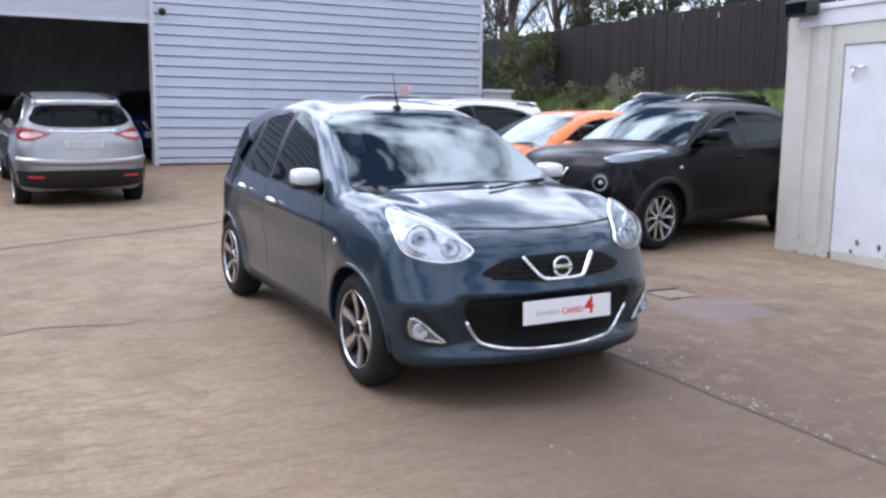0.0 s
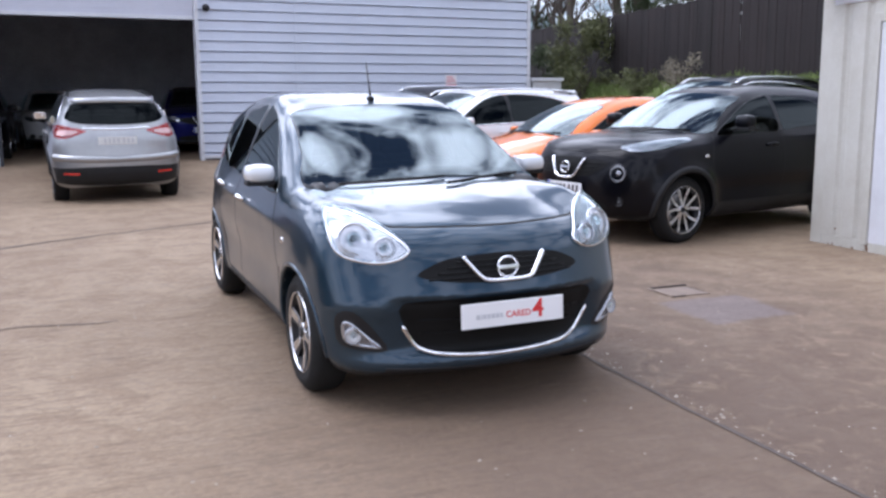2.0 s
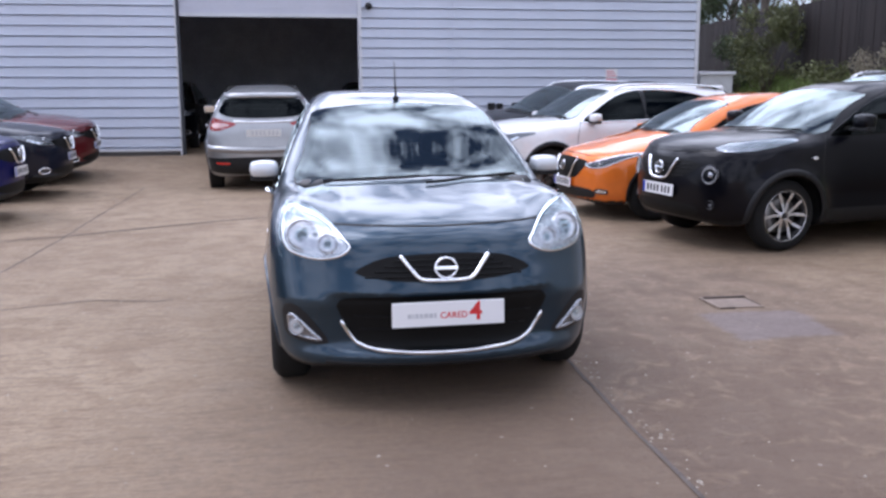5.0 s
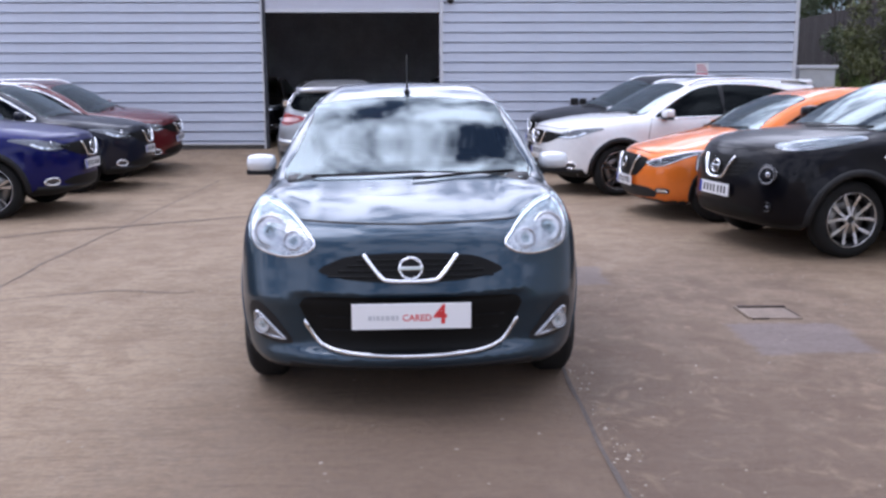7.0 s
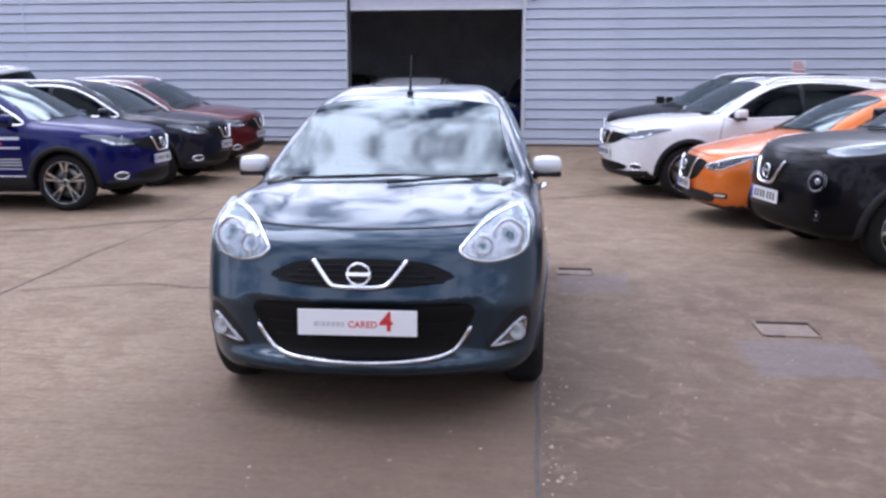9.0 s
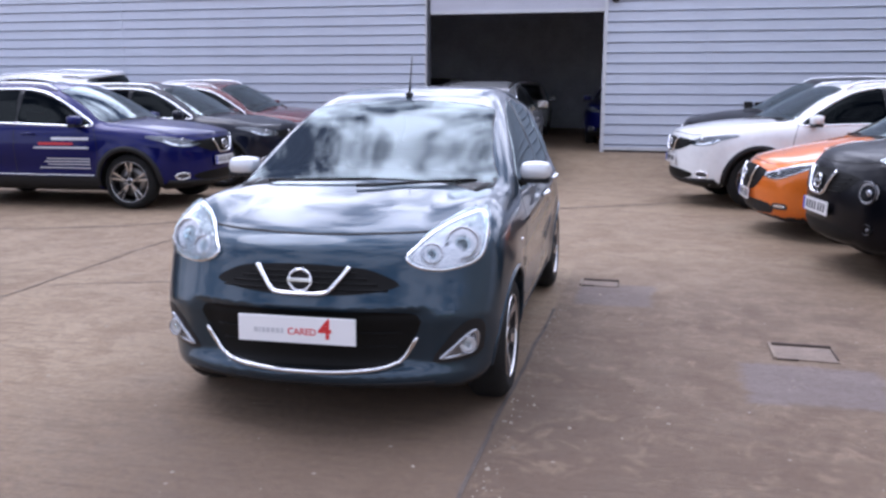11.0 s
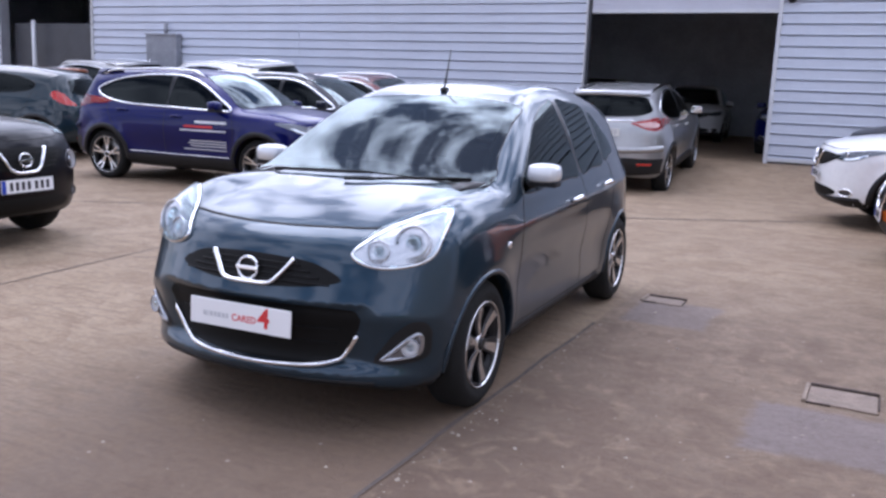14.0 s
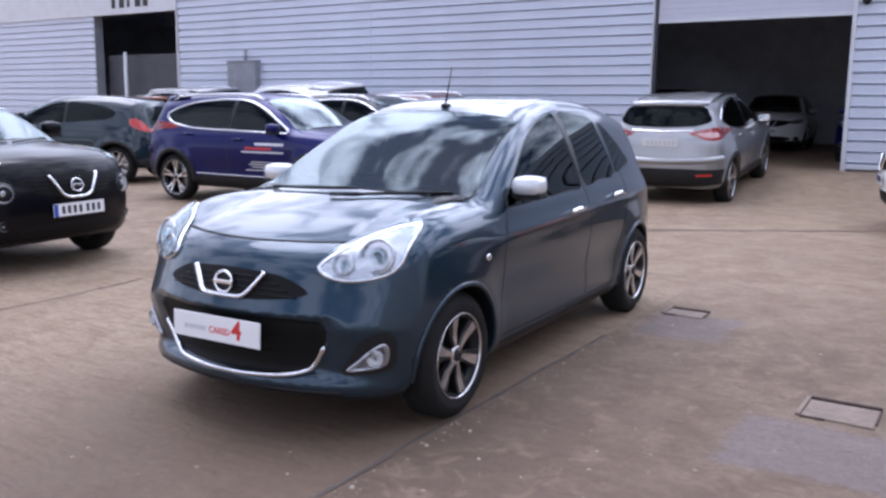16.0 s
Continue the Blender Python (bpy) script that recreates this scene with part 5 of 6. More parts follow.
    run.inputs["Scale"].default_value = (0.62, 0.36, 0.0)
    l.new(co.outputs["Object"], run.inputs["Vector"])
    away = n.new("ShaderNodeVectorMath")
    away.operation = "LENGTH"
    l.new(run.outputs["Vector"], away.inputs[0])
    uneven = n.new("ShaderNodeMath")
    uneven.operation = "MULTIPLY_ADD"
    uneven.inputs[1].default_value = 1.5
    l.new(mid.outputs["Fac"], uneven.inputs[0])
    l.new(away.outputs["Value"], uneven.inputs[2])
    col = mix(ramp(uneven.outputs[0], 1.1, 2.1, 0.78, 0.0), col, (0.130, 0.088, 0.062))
    # paler scuffed blotches on the rough strip
    blot = noise_at(5.5, 6, 0.65, warp=0.8)
    worn = n.new("ShaderNodeMath")
    worn.operation = "MULTIPLY"
    l.new(both.outputs[0], worn.inputs[0])
    l.new(ramp(blot.outputs["Fac"], 0.54, 0.68, 0.0, 0.5), worn.inputs[1])
    col = mix(worn.outputs[0], col, (0.345, 0.255, 0.175))

    def mended(cx, cy, hx, hy, amount):
        """How far a place lies within a ragged, roughly rectangular repair."""
        out = []
        for axis, c, half in (("X", cx, hx), ("Y", cy, hy)):
            d = n.new("ShaderNodeMath")
            d.operation = "SUBTRACT"
            l.new(sep.outputs[axis], d.inputs[0])
            d.inputs[1].default_value = c
            a = n.new("ShaderNodeMath")
            a.operation = "ABSOLUTE"
            l.new(d.outputs[0], a.inputs[0])
            q = n.new("ShaderNodeMath")
            q.operation = "DIVIDE"
            l.new(a.outputs[0], q.inputs[0])
            q.inputs[1].default_value = half
            out.append(q.outputs[0])
        big = n.new("ShaderNodeMath")
        big.operation = "MAXIMUM"
        l.new(out[0], big.inputs[0])
        l.new(out[1], big.inputs[1])
        rag = n.new("ShaderNodeMath")
        rag.operation = "MULTIPLY_ADD"
        rag.inputs[1].default_value = 0.7
        l.new(mid.outputs["Fac"], rag.inputs[0])
        l.new(big.outputs[0], rag.inputs[2])
        return ramp(rag.outputs[0], 1.26, 1.44, amount, 0.0)
    col = mix(mended(2.335, 1.14, 0.34, 0.31, 0.85), col, (0.215, 0.176, 0.165))
    col = mix(mended(1.24, 2.92, 0.27, 0.33, 0.75), col, (0.205, 0.168, 0.155))
    col = mix(ramp(fine.outputs["Fac"], 0.36, 0.72, 0.0, 0.48), col, (0.11, 0.078, 0.058))
    spots = n.new("ShaderNodeTexVoronoi")
    spots.inputs["Scale"].default_value = 5.0
    spots.inputs["Randomness"].default_value = 1.0
    l.new(co.outputs["Object"], spots.inputs["Vector"])
    col = mix(ramp(spots.outputs["Distance"], 0.035, 0.06, 0.55, 0.0), col, (0.45, 0.40, 0.35))
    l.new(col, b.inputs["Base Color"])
    l.new(ramp(mid.outputs["Fac"], 0.3, 0.7, 0.62, 0.88), b.inputs["Roughness"])
    b.inputs["Specular IOR Level"].default_value = 0.35
    add = n.new("ShaderNodeMath")
    add.operation = "MULTIPLY_ADD"
    add.inputs[1].default_value = 0.6
    l.new(fine.outputs["Fac"], add.inputs[0])
    l.new(streak.outputs["Fac"], add.inputs[2])
    add2 = n.new("ShaderNodeMath")
    add2.operation = "MULTIPLY_ADD"
    add2.inputs[1].default_value = 0.35
    l.new(grit.outputs["Fac"], add2.inputs[0])
    l.new(add.outputs[0], add2.inputs[2])
    bp = n.new("ShaderNodeBump")
    bp.inputs["Strength"].default_value = 0.9
    bp.inputs["Distance"].default_value = 0.018
    l.new(add2.outputs[0], bp.inputs["Height"])
    l.new(bp.outputs["Normal"], b.inputs["Normal"])
    return m


CON_A, CON_B, CON_C, CON_D, CON_E = (0.318, 0.230, 0.147), (0.392, 0.291, 0.190), (0.235, 0.163, 0.106), (0.158, 0.108, 0.071), (0.170, 0.117, 0.081)
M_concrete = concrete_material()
M_joint = material("dark_joint_filler", (0.10, 0.08, 0.068), 0.9, var=0.4, scale=6, bump=0.5, bump_scale=60)
M_iron = material("rusty_iron", (0.06, 0.042, 0.034), 0.75, 0.3, var=0.4, scale=12, bump=0.4, bump_scale=80)
M_clad = material("pale_blue_grey_cladding", (0.585, 0.625, 0.715), 0.5, 0.0, var=0.06, scale=0.8, bump=0.04, bump_scale=20)
M_shutter = material("pale_shutter", (0.56, 0.57, 0.64), 0.5, var=0.05, scale=1.5)
M_trim = material("white_trim", (0.64, 0.65, 0.68), 0.45, var=0.08, scale=3)
M_inner = material("dim_warehouse_wall", (0.74, 0.78, 0.88), 0.9, var=0.2, scale=1.0)
M_inner_floor = material("warehouse_floor", (0.29, 0.28, 0.28), 0.6, var=0.2, scale=1.5)
M_plinth = material("dark_plinth", (0.10, 0.095, 0.09), 0.9, var=0.3, scale=4)
M_cabin = material("cream_painted_steel", (0.56, 0.55, 0.50), 0.5, var=0.07, scale=3, bump=0.08, bump_scale=30, second=(0.46, 0.44, 0.38))
M_rust = material("brown_rust", (0.16, 0.085, 0.045), 0.9, var=0.4, scale=20, bump=0.4, bump_scale=80)
M_fence = material("dark_brown_fence_board", (0.019, 0.013, 0.012), 0.85, var=0.35, scale=3, bump=0.5, bump_scale=30, piece=0.25)
M_soil = material("grassy_soil", (0.12, 0.15, 0.045), 0.95, var=0.4, scale=2.5, bump=0.6, bump_scale=12)
M_grass = material("grass_blade", (0.17, 0.23, 0.06), 0.7, var=0.4, scale=3)
M_leaf = material("pale_green_leaf", (0.115, 0.125, 0.045), 0.6, var=0.4, scale=4)
M_leaf_dark = material("dark_green_leaf", (0.055, 0.075, 0.03), 0.65, var=0.4, scale=4)
M_straw = material("dry_stems", (0.26, 0.23, 0.17), 0.8, var=0.3, scale=6)
M_bark = material("grey_brown_bark", (0.10, 0.08, 0.065), 0.9, var=0.35, scale=8, bump=0.6, bump_scale=40)
M_sign = material("white_sign_board", (0.78, 0.76, 0.77), 0.4)
M_sign_red = material("faded_red_print", (0.62, 0.20, 0.24), 0.5)
M_steel_box = material("grey_steel_cabinet", (0.27, 0.28, 0.31), 0.55, var=0.2, scale=3)
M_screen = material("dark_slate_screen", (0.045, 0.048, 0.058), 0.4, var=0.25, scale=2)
M_grey_box = material("pale_grey_cabinet", (0.50, 0.51, 0.52), 0.6, var=0.12, scale=3)
M_lamp_black = material("black_lamp_housing", (0.02, 0.02, 0.022), 0.5)

# the yard
line = sorted(set([-600, -300, -150, -90, -60, -45] + list(range(-36, 37, 2)) + [45, 60, 90, 150, 300, 600] + [10.5 + 0.4 * k for k in range(11)]))
verts = [(x, y, ground_z(x, y)) for x in line for y in line]
nl = len(line)
faces = [(i * nl + j, (i + 1) * nl + j, (i + 1) * nl + j + 1, i * nl + j + 1) for i in range(nl - 1) for j in range(nl - 1)]
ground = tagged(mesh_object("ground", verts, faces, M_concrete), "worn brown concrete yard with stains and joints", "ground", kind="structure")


def ground_strip(name, pts, width, mat, parent, up=0.004, wobble=0.0, label=""):
    """A strip that lies on the yard along a line."""
    p = resample(np.array(pts, float), max(4, int(np.hypot(*np.diff(np.array(pts, float), axis=0).T).sum() / 0.12)), False)
    t = np.gradient(p, axis=0)
    t /= np.hypot(*t.T)[:, None]
    nr = np.stack([-t[:, 1], t[:, 0]], 1)
    v, f = [], []
    for i in range(len(p)):
        wv = wobble * (noise.noise(Vector((p[i][0] * 2, p[i][1] * 2, 3.1))) + 0.5 * noise.noise(Vector((p[i][0] * 9, p[i][1] * 9, 1.7))))
        ww = width * (1 + 0.6 * noise.noise(Vector((p[i][0] * 5, p[i][1] * 5, 8.0)))) if wobble else width
        for s in (-0.5, 0.5):
            q = p[i] + nr[i] * (s * ww + wv)
            v.append((q[0], q[1], ground_z(q[0], q[1]) + up))
    for i in range(len(p) - 1):
        f.append((2 * i, 2 * i + 2, 2 * i + 3, 2 * i + 1))
    return mesh_object(name, v, f, mat, parent, label, smooth=False)


ground_strip("slab_joint", [(0.90, -4.2), (0.87, -1.2), (0.843, -0.4), (0.842, 0.5), (0.85, 1.2), (0.86, 2.4)], 0.022, M_joint, ground, 0.004, 0.010)
ground_strip("slab_joint", [(-3.05, -8), (-3.02, 1.0), (-3.2, 3.6), (-3.2, 5.4), (-3.27, 10.3)], 0.016, M_joint, ground, 0.004, 0.02)
ground_strip("slab_crack", [(-7.5, 3.5), (-5.8, 4.22), (-4.31, 4.9), (-3.65, 5.38), (-1.34, 6.58), (-0.4, 7.0), (1.7, 8.3), (3.0, 8.9)], 0.035, M_joint, ground, 0.005, 0.06)
ground_strip("slab_crack", [(-3.0, 2.2), (-2.3, 2.5), (-1.6, 2.5)], 0.014, M_joint, ground, 0.004, 0.08)


def manhole(x, y, w, d, label):
    """A drain frame with an iron back edge, a pale broken side and a cement infill."""
    z = ground_z(x, y)
    top = new("drain_cover")
    top.matrix_world = pose(x, y, z, 0, 0, 0)
    box("back_edge", (0, -0.012, -0.02), (w, 0.010, 0.016), M_iron, top, bevel=0.004)
    box("side_edge", (-0.022, -d, -0.02), (0.0, 0.008, 0.014), M_edge, top, "pale worn concrete edge", bevel=0.005)
    box("side_edge", (w - 0.004, -d * 0.8, -0.02), (w + 0.004, -0.012, 0.006), M_iron, top, bevel=0.003)
    box("front_edge", (0.0, -d - 0.004, -0.02), (w * 0.34, -d + 0.004, 0.006), M_iron, top, bevel=0.003)
    box("front_edge", (w * 0.66, -d - 0.005, -0.02), (w, -d + 0.004, 0.005), M_slab, top, bevel=0.003)
    box("cover_slab", (0.002, -d + 0.008, -0.02), (w - 0.008, -0.014, 0.004), M_slab, top, "grey cement infill", bevel=0.003)
    return tagged(top, label, "drain cover", "drain covers in the yard")


M_edge = material("worn_pale_concrete_edge", (0.25, 0.195, 0.15), 0.85, var=0.3, scale=20, bump=0.4, bump_scale=60)
M_slab = material("grey_cement_infill", (0.215, 0.165, 0.130), 0.85, var=0.3, scale=7, bump=0.5, bump_scale=40)
manhole(2.20, 1.855, 0.325, 0.295, "rusty iron drain frame let into the concrete")
manhole(0.98, 3.365, 0.27, 0.20, "small iron drain frame let into the concrete")


def debris():
    """Grit and pale chips along the joint and over the rough strip beside it."""
    rg = random.Random(4)
    v, f = [], []
    for i in range(420):
        if i < 140:
            x, y = 0.87 + abs(rg.gauss(0, 0.05)), rg.uniform(-2.2, 2.4)
        elif i < 330:
            x, y = rg.uniform(0.9, 3.4), rg.uniform(-2.4, 3.2)
        else:
            x, y = rg.uniform(-3.5, 0.8), rg.uniform(-2.5, 3.0)
        r = rg.uniform(0.003, 0.008) if rg.random() < 0.85 else rg.uniform(0.008, 0.014)
        z = ground_z(x, y)
        k = len(v)
        a0 = rg.uniform(0, 6.28)
        for j in range(5):
            a = a0 + 2 * math.pi * j / 5
            q = r * rg.uniform(0.7, 1.3)
            v.append((x + q * math.cos(a), y + q * math.sin(a), z - 0.001))
        v.append((x + r * rg.uniform(-.3, .3), y + r * rg.uniform(-.3, .3), z + r * rg.uniform(0.5, 1.0)))
        f += [(k + j, k + (j + 1) % 5, k + 5) for j in range(5)]
    return mesh_object("grit", v, f, M_chip, smooth=False)


M_chip = material("pale_stone_chip", (0.36, 0.31, 0.25), 0.85, var=0.5, scale=30)
tagged(debris(), "pale grit and stone chips on the concrete", "grit", kind="stuff")

# ---------------------------------------------------------------- warehouse
WALL_Y, BASE, TOP = 14.488, 0.50, 5.0


def cladding_board(x0, x1, height, rise, wall, data=None):
    """One pan of the profiled sheet: a drip lip below, a flat face that leans in towards its top."""
    if data is None:
        prof = [(0.0, 0.085), (0.0, -0.004), (0.004, -0.008), (0.010, -0.007), (0.030, 0.0), (height, 0.006), (height, 0.085)]
        n = len(prof)
        v = [(x, WALL_Y + d, z) for x in (x0, x1) for z, d in prof]
        f = [(i, n + i, n + (i + 1) % n, (i + 1) % n) for i in range(n)] + [tuple(range(n)), tuple(range(2 * n - 1, n - 1, -1))]
        ob = mesh_object("cladding_board", v, f, M_clad, wall, smooth=False)
    else:
        ob = new("cladding_board", data)
        ob.parent = wall
    ob.matrix_local = pose(0, 0, rise)
    return ob.data


def cladding(name, x0, x1, z0, z1, label=""):
    """A wall of horizontal pans 0.2 m high, with a shadowed groove between them."""
    wall = box(name, (x0, WALL_Y + 0.075, z0), (x1, WALL_Y + 0.18, z1), M_clad)
    tagged(wall, label or "pale blue-grey horizontal metal cladding", "wall", kind="structure")
    full = None
    for k in range(-2, 26):
        low, high = 0.574 + 0.2 * k, 0.740 + 0.2 * k
        if low >= z0 and high <= z1:
            full = cladding_board(x0, x1, 0.166, low, wall, full)
        elif min(high, z1) - max(low, z0) > 0.015:
            cladding_board(x0, x1, min(high, z1) - max(low, z0), max(low, z0), wall)
    return wall


cladding("wall_north_a", 0.40, 7.71, BASE, TOP)
cladding("wall_north_b", -17.37, -3.30, BASE, TOP)
cladding("wall_north_c", -30.0, -21.20, BASE - 0.1, 4.12)
cladding("wall_north_d", -3.30, 0.40, 4.45, TOP)
tagged(box("wall_east", (7.53, WALL_Y + 0.19, 0.1), (7.71, 32, TOP), M_clad), "side wall of the warehouse", "wall", kind="structure")
tagged(box("wall_plinth", (0.42, WALL_Y + 0.02, -0.2), (7.68, WALL_Y + 0.17, BASE), M_plinth), "dark concrete plinth under the cladding", "plinth", kind="structure")
tagged(box("wall_plinth_b", (-30.0, WALL_Y + 0.02, -0.3), (-21.2, WALL_Y + 0.17, BASE - 0.1), M_plinth), "dark concrete plinth under the cladding", "plinth", kind="structure")
tagged(box("wall_plinth_c", (-17.35, WALL_Y + 0.02, -0.3), (-3.32, WALL_Y + 0.17, BASE), M_plinth), "dark concrete plinth under the cladding", "plinth", kind="structure")
for nm, x in (("trim_seam_a", 2.33), ("trim_seam_b", -10.43)):
    tagged(box(nm, (x - 0.02, WALL_Y - 0.012, BASE), (x + 0.02, WALL_Y - 0.002, TOP), M_clad, bevel=0.003), "vertical joint strip of the cladding", "trim", kind="structure")
tagged(box("trim_corner", (7.66, WALL_Y - 0.014, BASE - 0.05), (7.74, WALL_Y + 0.20, TOP), M_trim, bevel=0.006), "white corner flashing", "trim", kind="structure")
tagged(box("trim_jamb_a", (0.34, WALL_Y - 0.02, 0.25), (0.415, WALL_Y + 0.30, 4.45), M_trim, bevel=0.006), "white steel door jamb", "trim", kind="structure")
tagged(box("trim_jamb_b", (-3.325, WALL_Y - 0.02, 0.25), (-3.292, WALL_Y + 0.30, 4.45), M_trim, bevel=0.006), "white steel door jamb", "trim", kind="structure")
tagged(box("trim_base", (0.42, WALL_Y - 0.012, BASE - 0.05), (7.66, WALL_Y + 0.016, BASE + 0.02), M_trim, bevel=0.004), "pale drip flashing at the foot of the cladding", "trim", kind="structure")
tagged(box("trim_base_b", (-17.3, WALL_Y - 0.012, BASE - 0.02), (-3.33, WALL_Y + 0.016, BASE + 0.03), M_trim, bevel=0.004), "pale drip flashing at the foot of the cladding", "trim", kind="structure")

# the half-raised shutter
shut = new("door_1")
shut.matrix_world = pose(0, 0, 0)
for k in range(12):
    z = 3.245 + 0.098 * k
    box("shutter_slat", (-3.235, WALL_Y + 0.10, z), (0.34, WALL_Y + 0.128, z + 0.096), M_shutter, shut, bevel=0.002)
box("bottom_rail", (-3.235, WALL_Y + 0.085, 3.17), (0.34, WALL_Y + 0.14, 3.243), M_trim, shut, "white bottom rail", bevel=0.006)
# the opening's shade is put into the guide's dark colour
box("guide", (-3.292, WALL_Y + 0.06, 0.3), (-3.235, WALL_Y + 0.17, 4.45), M_screen, shut, "steel guide channel, coloured dark for the shade inside the opening")
tagged(shut, "pale grey roller shutter, raised over an open doorway", "shutter door", kind="structure")

# inside
tagged(box("floor", (-29.8, WALL_Y + 0.2, -0.2), (7.5, 32, 0.40), M_inner_floor), "dim concrete warehouse floor", "floor", kind="structure")
tagged(box("wall_back", (-29.8, 32, -0.2), (7.71, 32.2, TOP), M_inner), "dim inner back wall", "wall", kind="structure")
tagged(box("wall_west", (-30, WALL_Y + 0.19, -0.2), (-29.8, 32.2, TOP), M_inner), "dim inner side wall", "wall", kind="structure")
tagged(box("ceiling", (-30, WALL_Y + 0.0, TOP), (7.71, 32.2, TOP + 0.2), M_inner), "warehouse roof", "ceiling", kind="structure")
tagged(box("wall_inner", (-29.8, 25.0, 0.4), (7.5, 25.2, TOP - 0.01), M_inner), "dark inner partition wall", "wall", kind="structure")
tagged(box("threshold", (-3.3, WALL_Y - 0.3, 0.0), (0.4, WALL_Y + 0.2, 0.385), M_concrete), "worn concrete threshold of the doorway", "threshold", kind="structure")
# second doorway, far to the west
tagged(box("trim_fascia", (-30, WALL_Y - 0.05, 4.12), (-17.37, WALL_Y + 0.18, TOP), M_trim), "white fascia over the second doorway", "fascia", kind="structure")
fb = new("sign_lettering")
fb.matrix_world = pose(-19.2, WALL_Y - 0.06, 4.52)
for k, wd in enumerate((0.16, 0.22, 0.10, 0.24, 0.20)):
    box("bar", (-1.0 + 0.36 * k, -0.008, -0.22), (-1.0 + 0.36 * k + wd, 0.005, 0.18), M_ink, fb)
tagged(fb, "dark lettering on the white fascia", "sign")
tagged(box("trim_jamb_c", (-21.3, WALL_Y + 0.005, 0.2), (-21.17, WALL_Y + 0.3, 4.12), M_steel_box), "grey steel jamb", "trim", kind="structure")
tagged(box("trim_jamb_d", (-17.42, WALL_Y - 0.02, 0.2), (-17.33, WALL_Y + 0.3, 4.12), M_grey_box), "grey steel jamb", "trim", kind="structure")
tagged(tube("door_post", [(-19.87, WALL_Y + 0.1, 0.0), (-19.87, WALL_Y + 0.1, 3.02)], 0.06, M_trim), "slim white post in the second doorway", "post")
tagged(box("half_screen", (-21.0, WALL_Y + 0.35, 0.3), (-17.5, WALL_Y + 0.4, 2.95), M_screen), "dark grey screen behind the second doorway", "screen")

# things on the wall
sg = new("wall_sign")
sg.matrix_world = pose(5.78, WALL_Y - 0.006, 1.95)
box("board", (-0.135, -0.004, -0.195), (0.135, 0.004, 0.195), M_sign, sg, bevel=0.002)
box("red_panel", (-0.12, -0.007, -0.17), (0.12, -0.0045, -0.01), M_sign_red, sg)
box("white_mark", (-0.08, -0.010, -0.11), (0.08, -0.0075, -0.07), M_sign, sg)
for k in range(3):
    box("bar", (-0.11, -0.007, 0.03 + 0.05 * k), (0.11 - 0.03 * k, -0.0045, 0.055 + 0.05 * k), M_sign_red, sg)
tagged(sg, "small white notice with faded red print on the cladding", "sign")

mt = new("wall_socket")
mt.matrix_world = pose(3.23, WALL_Y - 0.01, 1.36)
box("left_box", (-0.17, -0.07, -0.07), (-0.02, 0.0, 0.07), M_plastic, mt, bevel=0.008)
box("right_box", (0.02, -0.07, -0.06), (0.15, 0.0, 0.06), M_plastic, mt, bevel=0.008)
tube("cable", [(-0.1, -0.02, -0.06), (-0.1, -0.02, -0.5), (-0.1, -0.02, -0.85)], 0.008, M_plastic, mt)
tagged(mt, "pair of black outdoor sockets on the cladding", "socket")

cc = new("security_camera")
cc.matrix_world = pose(0.56, WALL_Y, 3.39)
tube("bracket", [(0, 0.01, 0.03), (0, -0.08, 0.03)], 0.02, M_plastic, cc)
bm = bmesh.new()
bmesh.ops.create_uvsphere(bm, u_segments=16, v_segments=10, radius=0.075)
dome = part("dome", bm, M_seal, cc, smooth=True)
dome.matrix_local = pose(0, -0.10, 0.0)
tagged(cc, "black dome camera on the cladding by the doorway", "camera")

hb = new("wall_cabinet")
hb.matrix_world = pose(-14.65, WALL_Y - 0.01, 1.6)
box("cabinet", (-0.52, -0.20, 0.0), (0.52, 0.0, 1.02), M_steel_box, hb, bevel=0.01)
box("lid", (-0.54, -0.23, 1.02), (0.54, 0.0, 1.06), M_steel_box, hb, bevel=0.008)
tube("flue", [(0.1, -0.12, 1.05), (0.1, -0.12, 1.33)], 0.05, M_steel_box, hb)
tagged(hb, "grey metal cabinet with a flue on the cladding", "cabinet")

gb = new("utility_cabinet")
gb.matrix_world = pose(8.22, 15.0, 0.0)
box("housing", (-0.38, -0.45, 0.1), (0.38, 0.45, 2.02), M_grey_box, gb, bevel=0.01)
box("lid", (-0.42, -0.5, 2.02), (0.42, 0.5, 2.09), M_trim, gb, bevel=0.01)
tagged(gb, "pale grey cabinet standing at the building's corner", "cabinet")

# ---------------------------------------------------------------- site cabin
cab = new("site_cabin")
cab.matrix_world = pose(5.0, 3.10, ground_z(5, 0))
CH, CL, CW = 2.50, 6.05, 2.44


def ribbed(name, length, height, parent, m):
    v, f = [], []
    prof = []
    x = 0.0
    while x < length - 0.05:
        prof += [(x, 0.0), (x + 0.13, 0.0), (x + 0.155, 0.022), (x + 0.225, 0.022)]
        x += 0.25
    prof.append((length, 0.0))
    for z in (0.0, height):
        for a, d in prof:
            v.append((a, d, z))
    n = len(prof)
    for i in range(n - 1):
        f.append((i, i + 1, n + i + 1, n + i))
    ob = mesh_object(name, v, f, M_cabin, parent, smooth=False)
    mod = ob.modifiers.new("thick", "SOLIDIFY")
    mod.thickness = 0.02
    mod.offset = 1
    ob.matrix_local = m
    return ob


